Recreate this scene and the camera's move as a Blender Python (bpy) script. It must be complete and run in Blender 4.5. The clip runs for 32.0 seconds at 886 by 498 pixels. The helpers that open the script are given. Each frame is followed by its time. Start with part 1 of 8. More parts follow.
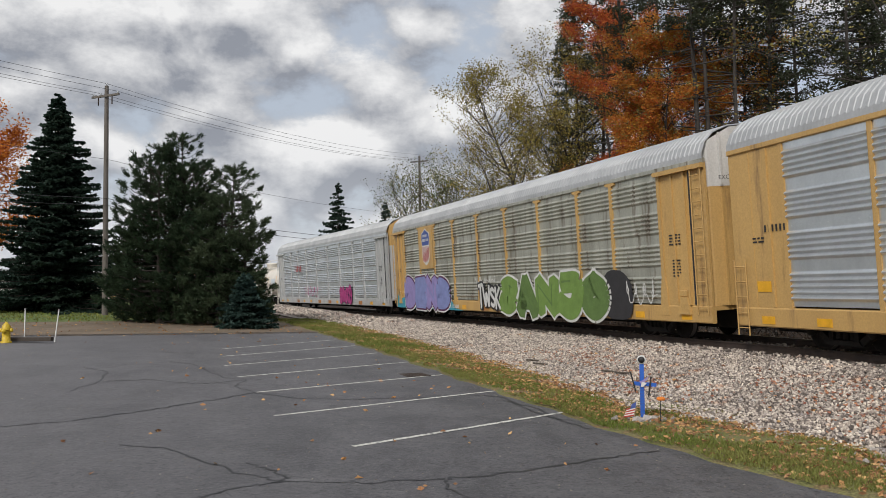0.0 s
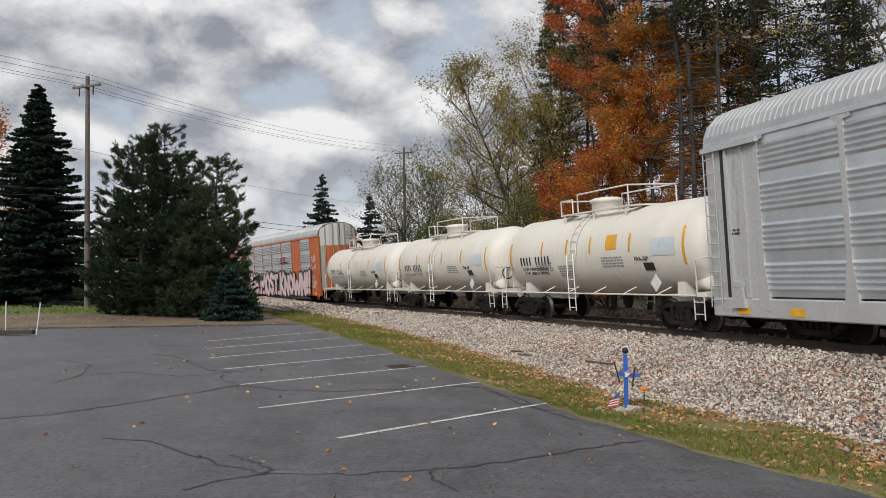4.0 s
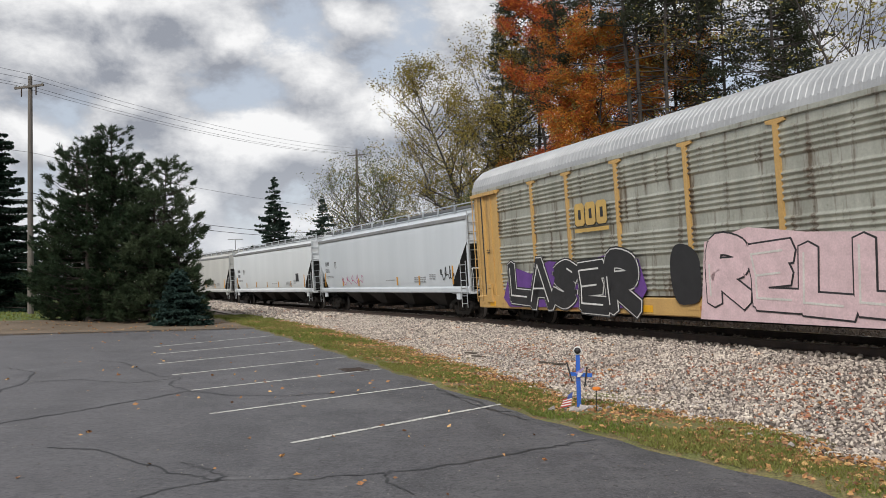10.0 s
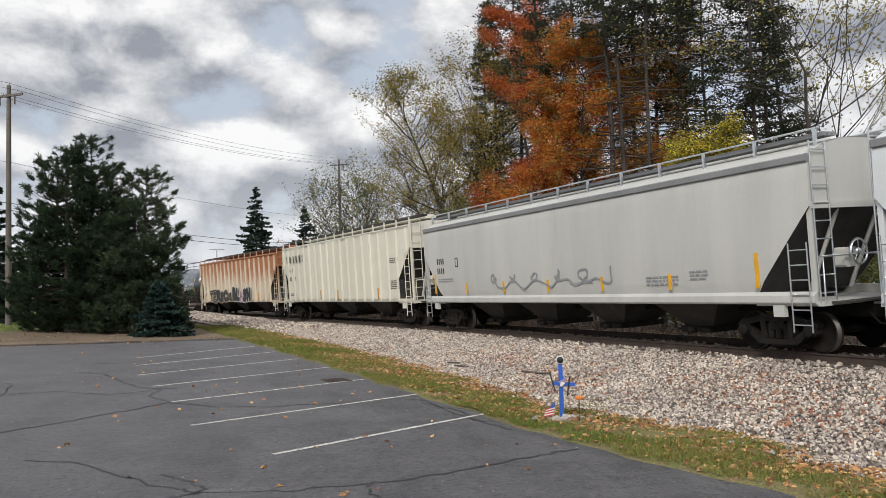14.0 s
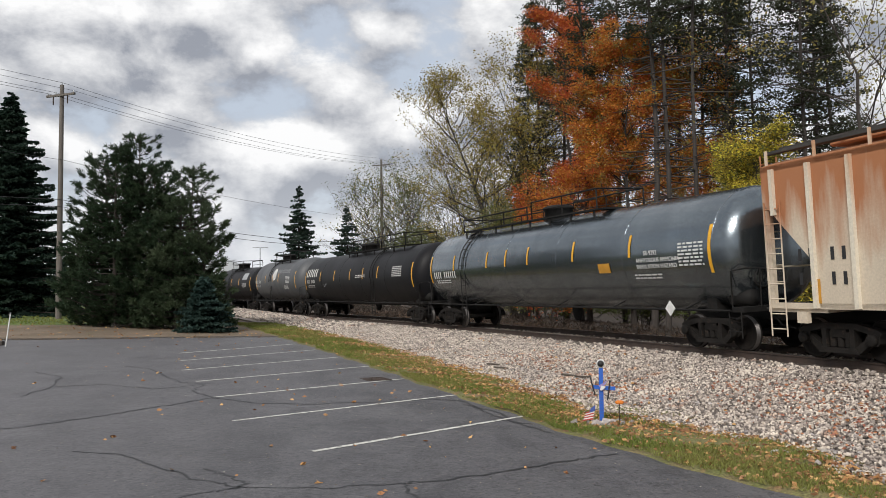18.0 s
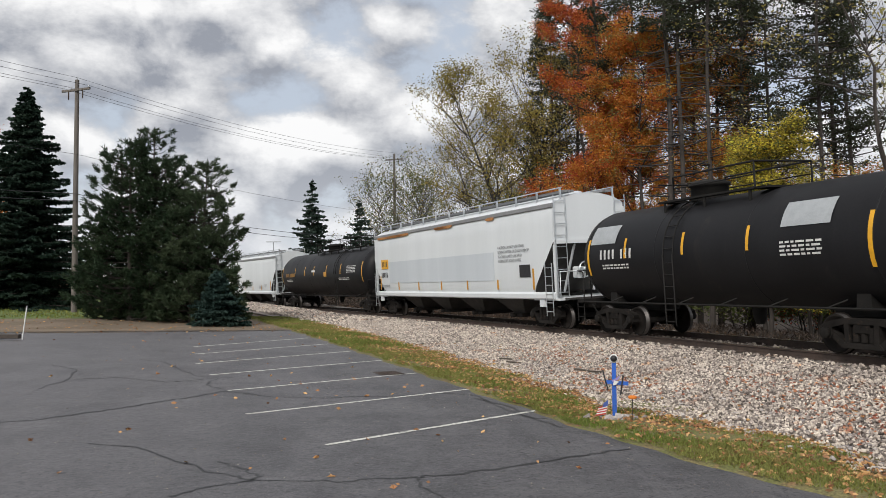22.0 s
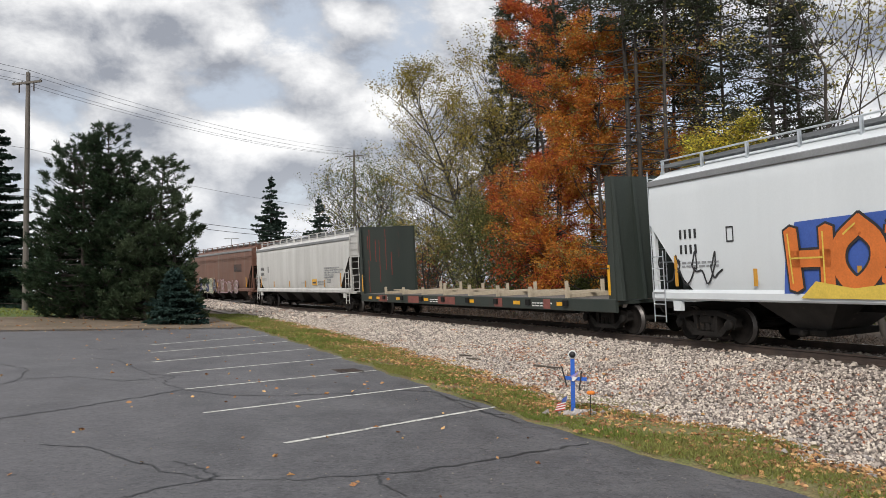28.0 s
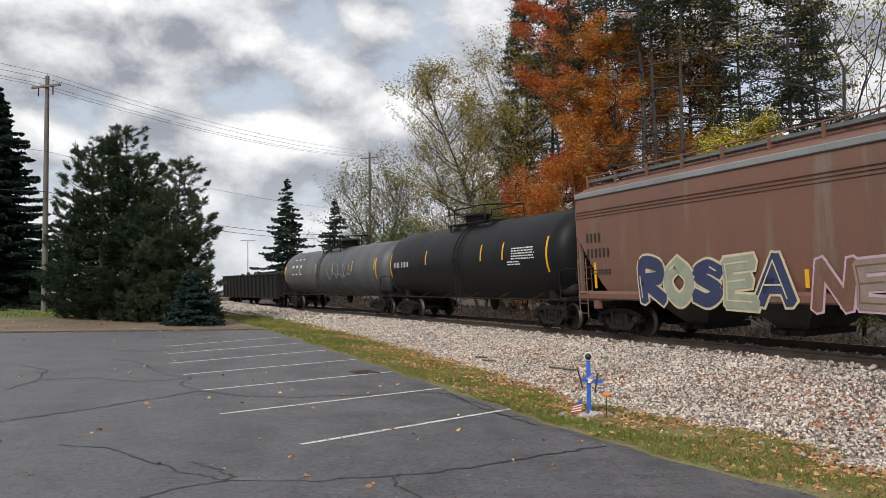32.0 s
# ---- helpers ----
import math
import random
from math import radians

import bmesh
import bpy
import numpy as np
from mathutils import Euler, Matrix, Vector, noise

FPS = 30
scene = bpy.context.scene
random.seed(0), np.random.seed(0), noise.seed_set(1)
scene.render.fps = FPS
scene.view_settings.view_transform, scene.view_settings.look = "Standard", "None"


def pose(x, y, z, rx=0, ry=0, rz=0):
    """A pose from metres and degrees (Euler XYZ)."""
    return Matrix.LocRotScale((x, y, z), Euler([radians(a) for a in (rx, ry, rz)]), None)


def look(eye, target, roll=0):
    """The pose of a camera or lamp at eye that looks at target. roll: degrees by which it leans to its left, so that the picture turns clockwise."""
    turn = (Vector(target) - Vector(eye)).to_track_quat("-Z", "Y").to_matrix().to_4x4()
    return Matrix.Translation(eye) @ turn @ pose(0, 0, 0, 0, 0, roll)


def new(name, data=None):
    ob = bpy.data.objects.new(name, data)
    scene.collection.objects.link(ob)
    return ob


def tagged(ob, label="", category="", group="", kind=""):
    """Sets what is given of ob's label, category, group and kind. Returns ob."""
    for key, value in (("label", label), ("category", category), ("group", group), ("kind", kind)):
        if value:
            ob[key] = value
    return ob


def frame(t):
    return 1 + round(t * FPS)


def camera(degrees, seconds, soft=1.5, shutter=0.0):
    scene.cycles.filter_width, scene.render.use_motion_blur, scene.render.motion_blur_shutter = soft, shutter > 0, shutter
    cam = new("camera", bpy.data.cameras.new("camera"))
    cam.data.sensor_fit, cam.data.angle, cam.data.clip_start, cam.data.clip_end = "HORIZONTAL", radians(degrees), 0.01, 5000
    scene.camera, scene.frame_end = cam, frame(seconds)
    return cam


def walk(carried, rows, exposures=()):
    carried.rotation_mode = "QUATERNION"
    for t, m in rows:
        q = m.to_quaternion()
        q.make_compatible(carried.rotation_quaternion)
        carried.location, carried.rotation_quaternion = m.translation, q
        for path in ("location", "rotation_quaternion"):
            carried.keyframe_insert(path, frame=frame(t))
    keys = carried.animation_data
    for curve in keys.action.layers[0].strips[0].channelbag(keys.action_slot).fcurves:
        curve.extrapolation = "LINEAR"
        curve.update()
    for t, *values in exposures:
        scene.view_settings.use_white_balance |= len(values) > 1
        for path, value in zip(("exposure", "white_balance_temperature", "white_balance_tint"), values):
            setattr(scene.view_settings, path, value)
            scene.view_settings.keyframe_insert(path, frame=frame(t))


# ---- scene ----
# ---------------------------------------------------------------- camera
EYE = (0.0, 0.0, 2.25)
# seconds, yaw, pitch, roll: held in the hand at one spot, panning with the train
PAN = """0 0 3.03 .74/.5 -.03 2.82 .88/1 0 2.65 .89/1.5 -.22 2.56 .78/2 -.47 2.44 .83/2.5 -.62 2.41 .95/3.5 -.94 2.42 .93
4.5 -1.32 2.45 .89/5 -1.8 2.56 .98/5.5 -2.25 2.55 1.11/6 -2.62 2.44 1.18/6.5 -3.11 2.35 1.29/7 -3.68 2.29 1.32/7.5 -4.04 2.25 1.43
8 -4.27 2.23 1.46/8.5 -4.42 2.29 1.4/9 -4.42 2.44 1.17/9.5 -4.31 2.48 1.15/10 -4.3 2.52 1.35/10.5 -4.39 2.66 1.44/11 -4.59 2.84 1.34
11.5 -4.8 2.91 1.25/12 -4.95 2.77 1.42/12.5 -5.13 2.71 1.47/13 -5.36 2.81 1.55/13.5 -5.48 3 1.56/14.5 -5.5 3.3 1.5/15.5 -5.18 3.55 1.39
16 -4.61 3.67 .91/16.5 -3.77 3.63 .4/17 -3.17 3.49 .42/17.5 -2.95 3.35 .56/18 -2.7 3.28 .6/18.5 -2.25 3.26 .54/19 -1.97 3.21 .5
19.5 -1.96 3.14 .52/20 -2.08 2.95 .7/20.5 -2.21 2.82 .74/21 -2.22 2.88 .62/21.5 -2.09 2.92 .48/22 -1.81 2.9 .48/22.5 -1.56 2.76 .63
23 -1.36 2.64 .61/23.5 -1.27 2.67 .52/24 -1.39 2.66 .38/24.5 -1.85 2.68 .42/25 -2.32 2.72 .45/25.5 -2.5 2.71 .61/26 -3.35 2.72 .79
26.5 -4.64 2.68 .64/27.5 -4.75 2.66 .58/28.5 -4.21 2.68 .52/29 -3.77 2.78 .48/29.5 -3.45 2.84 .52/30 -3.3 2.95 .61/30.5 -3.34 3.07 .57
31 -3.51 3.08 .54/31.5 -3.66 2.91 .57/32 -3.52 2.79 .56"""
pan_rows = [[float(v) for v in r.split()] for r in PAN.replace("\n", "/").split("/")]
cam = camera(56.76, 32.0, soft=0.8, shutter=0.0)
walk(cam, [(t, pose(*EYE, 90 + p, r, y)) for t, y, p, r in pan_rows], exposures=[(0, -0.12, 6600, 10), (6, -0.12, 6600, 10), (9, 0.0, 6600, 10), (13, 0.03, 6600, 10), (19, 0.08, 6600, 10), (24, 0.04, 6600, 10), (29, 0.14, 6600, 10), (32, 0.10, 6600, 10)])

# ---------------------------------------------------------------- sky and sun
SUN_EL, SUN_AZ = 36.0, 205.0      # degrees; azimuth clockwise from +y


def build_world():
    w = bpy.data.worlds.new("sky")
    scene.world = w
    w.use_nodes = True
    nt = w.node_tree
    nt.nodes.clear()
    n = lambda k: nt.nodes.new(k)
    out, bg = n("ShaderNodeOutputWorld"), n("ShaderNodeBackground")
    sky = n("ShaderNodeTexSky")
    sky.sky_type, sky.sun_disc = "NISHITA", False
    sky.sun_elevation, sky.sun_rotation = radians(SUN_EL), radians(SUN_AZ)
    tc = n("ShaderNodeTexCoord")
    sep = n("ShaderNodeSeparateXYZ")
    nt.links.new(tc.outputs["Generated"], sep.inputs[0])

    def calc(op, a, b, clamp=False):
        m = n("ShaderNodeMath")
        m.operation, m.use_clamp = op, clamp
        for i, v in enumerate((a, b)):
            if isinstance(v, (int, float)):
                m.inputs[i].default_value = v
            else:
                nt.links.new(v, m.inputs[i])
        return m.outputs[0]

    def density(lift):
        """Cloud thickness in a direction, or a little above it."""
        mp = n("ShaderNodeMapping")
        mp.inputs["Location"].default_value = (CLOUD_SHIFT[0], CLOUD_SHIFT[1], CLOUD_SHIFT[2] + lift * CLOUD_SCALE[2])
        mp.inputs["Scale"].default_value = CLOUD_SCALE
        nt.links.new(tc.outputs["Generated"], mp.inputs[0])
        v = None
        for scale, detail, rough, dist, wt in ((0.9, 2, 0.45, 0.0, 0.58), (2.3, 9, 0.60, 0.15, 0.42)):
            t = n("ShaderNodeTexNoise")
            t.inputs["Scale"].default_value, t.inputs["Detail"].default_value = scale, detail
            t.inputs["Roughness"].default_value, t.inputs["Distortion"].default_value = rough, dist
            nt.links.new(mp.outputs[0], t.inputs["Vector"])
            part_v = calc("MULTIPLY", t.outputs["Fac"], wt)
            v = part_v if v is None else calc("ADD", v, part_v)
        vo = n("ShaderNodeTexVoronoi")
        vo.feature = "SMOOTH_F1"
        vo.inputs["Scale"].default_value, vo.inputs["Smoothness"].default_value = 2.2, 0.8
        vo.inputs["Detail"].default_value = 0.0
        nt.links.new(mp.outputs[0], vo.inputs["Vector"])
        return calc("SUBTRACT", v, calc("MULTIPLY", calc("SUBTRACT", vo.outputs["Distance"], 0.35), 0.26))

    def mixc(f, a, b):
        x = n("ShaderNodeMix")
        x.data_type = "RGBA"
        for i, v in ((0, f), (6, a), (7, b)):
            if isinstance(v, bpy.types.NodeSocket):
                nt.links.new(v, x.inputs[i])
            else:
                x.inputs[i].default_value = v if i == 0 else (*v, 1)
        return x.outputs[2]

    def span(v, lo, hi):
        r = n("ShaderNodeMapRange")
        r.interpolation_type = "SMOOTHSTEP"
        r.inputs[1].default_value, r.inputs[2].default_value = lo, hi
        nt.links.new(v, r.inputs[0])
        return r.outputs[0]

    d0, d1 = density(0.0), density(0.034)
    # tops catch the light, bases are grey
    lit = calc("ADD", calc("MULTIPLY", calc("SUBTRACT", d0, d1), 4.6), 0.45, True)
    body = mixc(lit, CLOUD_DARK, CLOUD_LIGHT)
    sk = n("ShaderNodeMix")
    sk.data_type, sk.blend_type = "RGBA", "MULTIPLY"
    sk.inputs[0].default_value = 1
    nt.links.new(sky.outputs[0], sk.inputs[6])
    sk.inputs[7].default_value = (0.11, 0.11, 0.11, 1)
    veil = mixc(0.78, sk.outputs[2], (0.56, 0.615, 0.70))
    col = mixc(span(d0, 0.35, 0.46), veil, body)
    col = mixc(calc("MULTIPLY", span(sep.outputs[2], 0.22, 0.0), 0.55), col, (0.72, 0.76, 0.82))
    nt.links.new(col, bg.inputs[0])
    bg.inputs[1].default_value = SKY_STRENGTH
    nt.links.new(bg.outputs[0], out.inputs[0])


CLOUD_SHIFT, CLOUD_SCALE = (2.3, 0.7, 5.1), (5.0, 5.0, 7.6)
CLOUD_DARK, CLOUD_LIGHT = (0.31, 0.335, 0.39), (0.93, 0.94, 0.955)
SKY_STRENGTH = 1.0
build_world()
sun = new("sun", bpy.data.lights.new("sun", "SUN"))
sun.data.energy, sun.data.angle, sun.data.color = 2.7, radians(20), (1.0, 0.965, 0.92)
sun.matrix_world = look((0, 0, 50), (math.sin(radians(SUN_AZ)) * -10, math.cos(radians(SUN_AZ)) * -10, 50 - 10 * math.tan(radians(SUN_EL))))


# ---------------------------------------------------------------- mesh helpers
class Geo:
    """Collects vertices and faces, with a material slot a face."""

    def __init__(self):
        self.v, self.f, self.m, self.smooth = [], [], [], []

    def add(self, verts, faces, mat=0, smooth=False):
        b = len(self.v)
        self.v.extend(tuple(map(float, v)) for v in verts)
        for f in faces:
            self.f.append([b + i for i in f])
            self.m.append(mat)
            self.smooth.append(smooth)
        return self

    def box(self, x0, x1, y0, y1, z0, z1, mat=0, bevel=0.0):
        if bevel:
            # chamfered along x: an octagonal bar
            c = bevel
            return self.prism([(y0 + c, z0), (y1 - c, z0), (y1, z0 + c), (y1, z1 - c), (y1 - c, z1), (y0 + c, z1), (y0, z1 - c), (y0, z0 + c)], x0, x1, mat)
        v = [(x, y, z) for x in (x0, x1) for y in (y0, y1) for z in (z0, z1)]
        return self.add(v, [(0, 1, 3, 2), (4, 6, 7, 5), (0, 4, 5, 1), (2, 3, 7, 6), (0, 2, 6, 4), (1, 5, 7, 3)], mat)

    def prism(self, yz, x0, x1, mat=0, smooth=False, caps=True):
        n = len(yz)
        v = [(x0, y, z) for y, z in yz] + [(x1, y, z) for y, z in yz]
        self.add(v, [(i, (i + 1) % n, n + (i + 1) % n, n + i) for i in range(n)], mat, smooth)
        if caps:
            self.add(v, [tuple(range(n - 1, -1, -1)), tuple(range(n, 2 * n))], mat)
        return self

    def plate(self, xz, y0, y1, mat=0):
        """A flat plate of outline (x, z), from y0 to y1."""
        n = len(xz)
        v = [(x, y0, z) for x, z in xz] + [(x, y1, z) for x, z in xz]
        f = [(i, (i + 1) % n, n + (i + 1) % n, n + i) for i in range(n)]
        return self.add(v, f + [tuple(range(n - 1, -1, -1)), tuple(range(n, 2 * n))], mat)

    def tube(self, pts, r, n=6, mat=0, cap=True, smooth=True):
        """A round bar along points; r: one radius or one for each point."""
        pts = [Vector(p) for p in pts]
        rs = [r] * len(pts) if isinstance(r, (int, float)) else r
        rings, u = [], None
        for i, p in enumerate(pts):
            d = (pts[min(i + 1, len(pts) - 1)] - pts[max(i - 1, 0)]).normalized()
            if u is None:
                u = d.cross(Vector((0, 0, 1)) if abs(d.z) < 0.9 else Vector((1, 0, 0))).normalized()
            u = (u - d * u.dot(d)).normalized()
            w = d.cross(u)
            rings.append([p + (u * math.cos(a) + w * math.sin(a)) * rs[i] for a in (2 * math.pi * k / n for k in range(n))])
        v = [q for ring in rings for q in ring]
        f = [(i * n + k, i * n + (k + 1) % n, (i + 1) * n + (k + 1) % n, (i + 1) * n + k) for i in range(len(pts) - 1) for k in range(n)]
        self.add(v, f, mat, smooth)
        if cap:
            self.add(rings[0], [tuple(range(n - 1, -1, -1))], mat)
            self.add(rings[-1], [tuple(range(n))], mat)
        return self

    def lathe_x(self, prof, n=40, cy=0.0, cz=0.0, mat=0, smooth=True):
        """Turns a profile of (x, radius) round the x axis at (cy, cz)."""
        v = [(x, cy + r * math.sin(2 * math.pi * k / n), cz + r * math.cos(2 * math.pi * k / n)) for x, r in prof for k in range(n)]
        f = [(i * n + k, (i + 1) * n + k, (i + 1) * n + (k + 1) % n, i * n + (k + 1) % n) for i in range(len(prof) - 1) for k in range(n)]
        return self.add(v, f, mat, smooth)

    def lathe_y(self, prof, n=24, cx=0.0, cz=0.0, mat=0, smooth=True):
        v = [(cx + r * math.cos(2 * math.pi * k / n), y, cz + r * math.sin(2 * math.pi * k / n)) for y, r in prof for k in range(n)]
        f = [(i * n + k, (i + 1) * n + k, (i + 1) * n + (k + 1) % n, i * n + (k + 1) % n) for i in range(len(prof) - 1) for k in range(n)]
        return self.add(v, f, mat, smooth)

    def lathe_z(self, prof, n=24, cx=0.0, cy=0.0, mat=0, smooth=True):
        v = [(cx + r * math.cos(2 * math.pi * k / n), cy + r * math.sin(2 * math.pi * k / n), z) for z, r in prof for k in range(n)]
        f = [(i * n + k, i * n + (k + 1) % n, (i + 1) * n + (k + 1) % n, (i + 1) * n + k) for i in range(len(prof) - 1) for k in range(n)]
        return self.add(v, f, mat, smooth)

    def mesh(self, name, *mats):
        me = bpy.data.meshes.new(name)
        me.from_pydata(self.v, [], self.f)
        for m in mats:
            me.materials.append(m)
        me.polygons.foreach_set("material_index", self.m)
        me.polygons.foreach_set("use_smooth", self.smooth)
        me.update()
        return me


def part(name, geo, mats, parent=None, label="", at=None):
    """Links a mesh as one object under a thing or part; geo: a Geo or a mesh."""
    me = geo if isinstance(geo, bpy.types.Mesh) else geo.mesh(name, *(mats if isinstance(mats, (list, tuple)) else [mats]))
    ob = new(name, me)
    if parent is not None:
        ob.parent = parent
    if at is not None:
        ob.matrix_basis = at
    if label:
        ob["label"] = label
    if name in ("stencilled_mark", "stencilled_number", "tag_stroke", "graffiti_tag", "painted_name"):
        tagged(ob, kind="stuff")
    return ob


def big_mesh(name, verts, faces, mat, smooth=False):
    """A mesh from arrays of vertices and equal-sided faces."""
    verts, faces = np.asarray(verts, np.float32), np.asarray(faces, np.int32)
    k = faces.shape[1]
    me = bpy.data.meshes.new(name)
    me.vertices.add(len(verts))
    me.vertices.foreach_set("co", verts.ravel())
    me.loops.add(faces.size)
    me.loops.foreach_set("vertex_index", faces.ravel())
    me.polygons.add(len(faces))
    me.polygons.foreach_set("loop_start", np.arange(0, faces.size, k, dtype=np.int32))
    me.polygons.foreach_set("loop_total", np.full(len(faces), k, np.int32))
    me.polygons.foreach_set("use_smooth", np.full(len(faces), smooth))
    me.materials.append(mat)
    me.update(calc_edges=True)
    return me


# ---------------------------------------------------------------- materials
def material(name, c1, c2=None, rough=0.6, metal=0.0, scale=4.0, fine=60.0, bump=0.15, stretch=(1, 1, 1), spots=None, spot_at=0.62, per="", spec=0.5, vary=0.12, spread=(0.6, 1.35)):
    """A surface of two colours mixed by broad noise, with fine grain and relief; spots: a third colour in streaks or stains;
    per: 'object' or 'island' varies it from piece to piece."""
    m = bpy.data.materials.new(name)
    m.use_nodes = True
    nt = m.node_tree
    b = nt.nodes["Principled BSDF"]
    n, ln = nt.nodes.new, nt.links.new
    tc = n("ShaderNodeTexCoord")
    mp = n("ShaderNodeMapping")
    mp.inputs["Scale"].default_value = stretch
    ln(tc.outputs["Object"], mp.inputs[0])
    def tex(s, d, vec=mp.outputs[0]):
        t = n("ShaderNodeTexNoise")
        t.inputs["Scale"].default_value, t.inputs["Detail"].default_value = s, d
        t.inputs["Roughness"].default_value = 0.6
        ln(vec, t.inputs["Vector"])
        return t.outputs["Fac"]
    def mix(f, a, c, kind="MIX"):
        x = n("ShaderNodeMix")
        x.data_type, x.blend_type = "RGBA", kind
        for i, v in ((0, f), (6, a), (7, c)):
            if isinstance(v, bpy.types.NodeSocket):
                ln(v, x.inputs[i])
            else:
                x.inputs[i].default_value = v if i == 0 else (*v, 1)
        return x.outputs[2]
    def ramp(v, lo, hi):
        r = n("ShaderNodeMapRange")
        r.inputs[1].default_value, r.inputs[2].default_value = lo, hi
        ln(v, r.inputs[0])
        return r.outputs[0]
    broad, grain = tex(scale, 5), tex(fine, 3, tc.outputs["Object"])
    col = mix(ramp(broad, 0.35, 0.65), c1, c2 or tuple(v * 0.82 for v in c1))
    if spots:
        col = mix(ramp(tex(scale * 2.3, 7), spot_at, spot_at + 0.12), col, spots)
    g = n("ShaderNodeHueSaturation")
    ln(col, g.inputs["Color"])
    mr = n("ShaderNodeMapRange")
    mr.inputs[1].default_value, mr.inputs[2].default_value = 0.25, 0.75
    mr.inputs[3].default_value, mr.inputs[4].default_value = 1 - vary, 1 + vary
    ln(grain, mr.inputs[0])
    val = mr.outputs[0]
    if per:
        src = n("ShaderNodeObjectInfo").outputs["Random"] if per == "object" else n("ShaderNodeNewGeometry").outputs["Random Per Island"]
        pr = n("ShaderNodeMapRange")
        pr.inputs[3].default_value, pr.inputs[4].default_value = spread
        ln(src, pr.inputs[0])
        mu = n("ShaderNodeMath")
        mu.operation = "MULTIPLY"
        ln(val, mu.inputs[0])
        ln(pr.outputs[0], mu.inputs[1])
        val = mu.outputs[0]
        ph = n("ShaderNodeMapRange")
        ph.inputs[3].default_value, ph.inputs[4].default_value = 0.485, 0.515
        ln(src, ph.inputs[0])
        ln(ph.outputs[0], g.inputs["Hue"])
    ln(val, g.inputs["Value"])
    ln(g.outputs[0], b.inputs["Base Color"])
    rr = n("ShaderNodeMapRange")
    rr.inputs[3].default_value, rr.inputs[4].default_value = max(rough - 0.1, 0.03), min(rough + 0.12, 1)
    ln(broad, rr.inputs[0])
    ln(rr.outputs[0], b.inputs["Roughness"])
    b.inputs["Metallic"].default_value = metal
    b.inputs["Specular IOR Level"].default_value = spec
    if bump:
        bp = n("ShaderNodeBump")
        bp.inputs["Strength"].default_value, bp.inputs["Distance"].default_value = bump, 0.02
        ln(grain, bp.inputs["Height"])
        ln(bp.outputs[0], b.inputs["Normal"])
    return m


def graded_rust(name, pale, rust, z_lo, z_hi):
    """Old paint gone to rust from the roof downwards, in ragged runs."""
    m = material(name, pale, tuple(v * 0.88 for v in pale), rough=0.75, scale=0.6, fine=20, bump=0.06, stretch=(1.2, 1.2, 0.22))
    nt = m.node_tree
    b = nt.nodes["Principled BSDF"]
    src = b.inputs["Base Color"].links[0].from_socket
    n, ln = nt.nodes.new, nt.links.new
    tc, sep, mp, tx = n("ShaderNodeTexCoord"), n("ShaderNodeSeparateXYZ"), n("ShaderNodeMapping"), n("ShaderNodeTexNoise")
    ln(tc.outputs["Object"], sep.inputs[0])
    mp.inputs["Scale"].default_value = (2.0, 2.0, 0.30)
    ln(tc.outputs["Object"], mp.inputs[0])
    ln(mp.outputs[0], tx.inputs["Vector"])
    tx.inputs["Scale"].default_value, tx.inputs["Detail"].default_value = 1.6, 8
    h = n("ShaderNodeMapRange")
    h.inputs[1].default_value, h.inputs[2].default_value = z_lo, z_hi
    h.inputs[3].default_value, h.inputs[4].default_value = -0.45, 0.35
    ln(sep.outputs[2], h.inputs[0])
    ad = n("ShaderNodeMath")
    ln(tx.outputs["Fac"], ad.inputs[0])
    ln(h.outputs[0], ad.inputs[1])
    r = n("ShaderNodeMapRange")
    r.inputs[1].default_value, r.inputs[2].default_value, r.inputs[4].default_value = 0.36, 0.72, 0.92
    ln(ad.outputs[0], r.inputs[0])
    x = n("ShaderNodeMix")
    x.data_type = "RGBA"
    ln(r.outputs[0], x.inputs[0])
    ln(src, x.inputs[6])
    x.inputs[7].default_value = (*rust, 1)
    ln(x.outputs[2], b.inputs["Base Color"])
    return m


def leaf_material(name, c1, c2):
    """Foliage, varied leaf by leaf, that lets some light through."""
    m = material(name, c1, c2, rough=0.65, scale=0.5, fine=3, bump=0, per="island", spec=0.25, vary=0.2, spread=(0.62, 1.3))
    nt = m.node_tree
    b, out = nt.nodes["Principled BSDF"], nt.nodes["Material Output"]
    tr, ad = nt.nodes.new("ShaderNodeBsdfTranslucent"), nt.nodes.new("ShaderNodeMixShader")
    src = b.inputs["Base Color"].links[0].from_socket
    nt.links.new(src, tr.inputs[0])
    ad.inputs[0].default_value = 0.35
    nt.links.new(b.outputs[0], ad.inputs[1])
    nt.links.new(tr.outputs[0], ad.inputs[2])
    nt.links.new(ad.outputs[0], out.inputs[0])
    return m


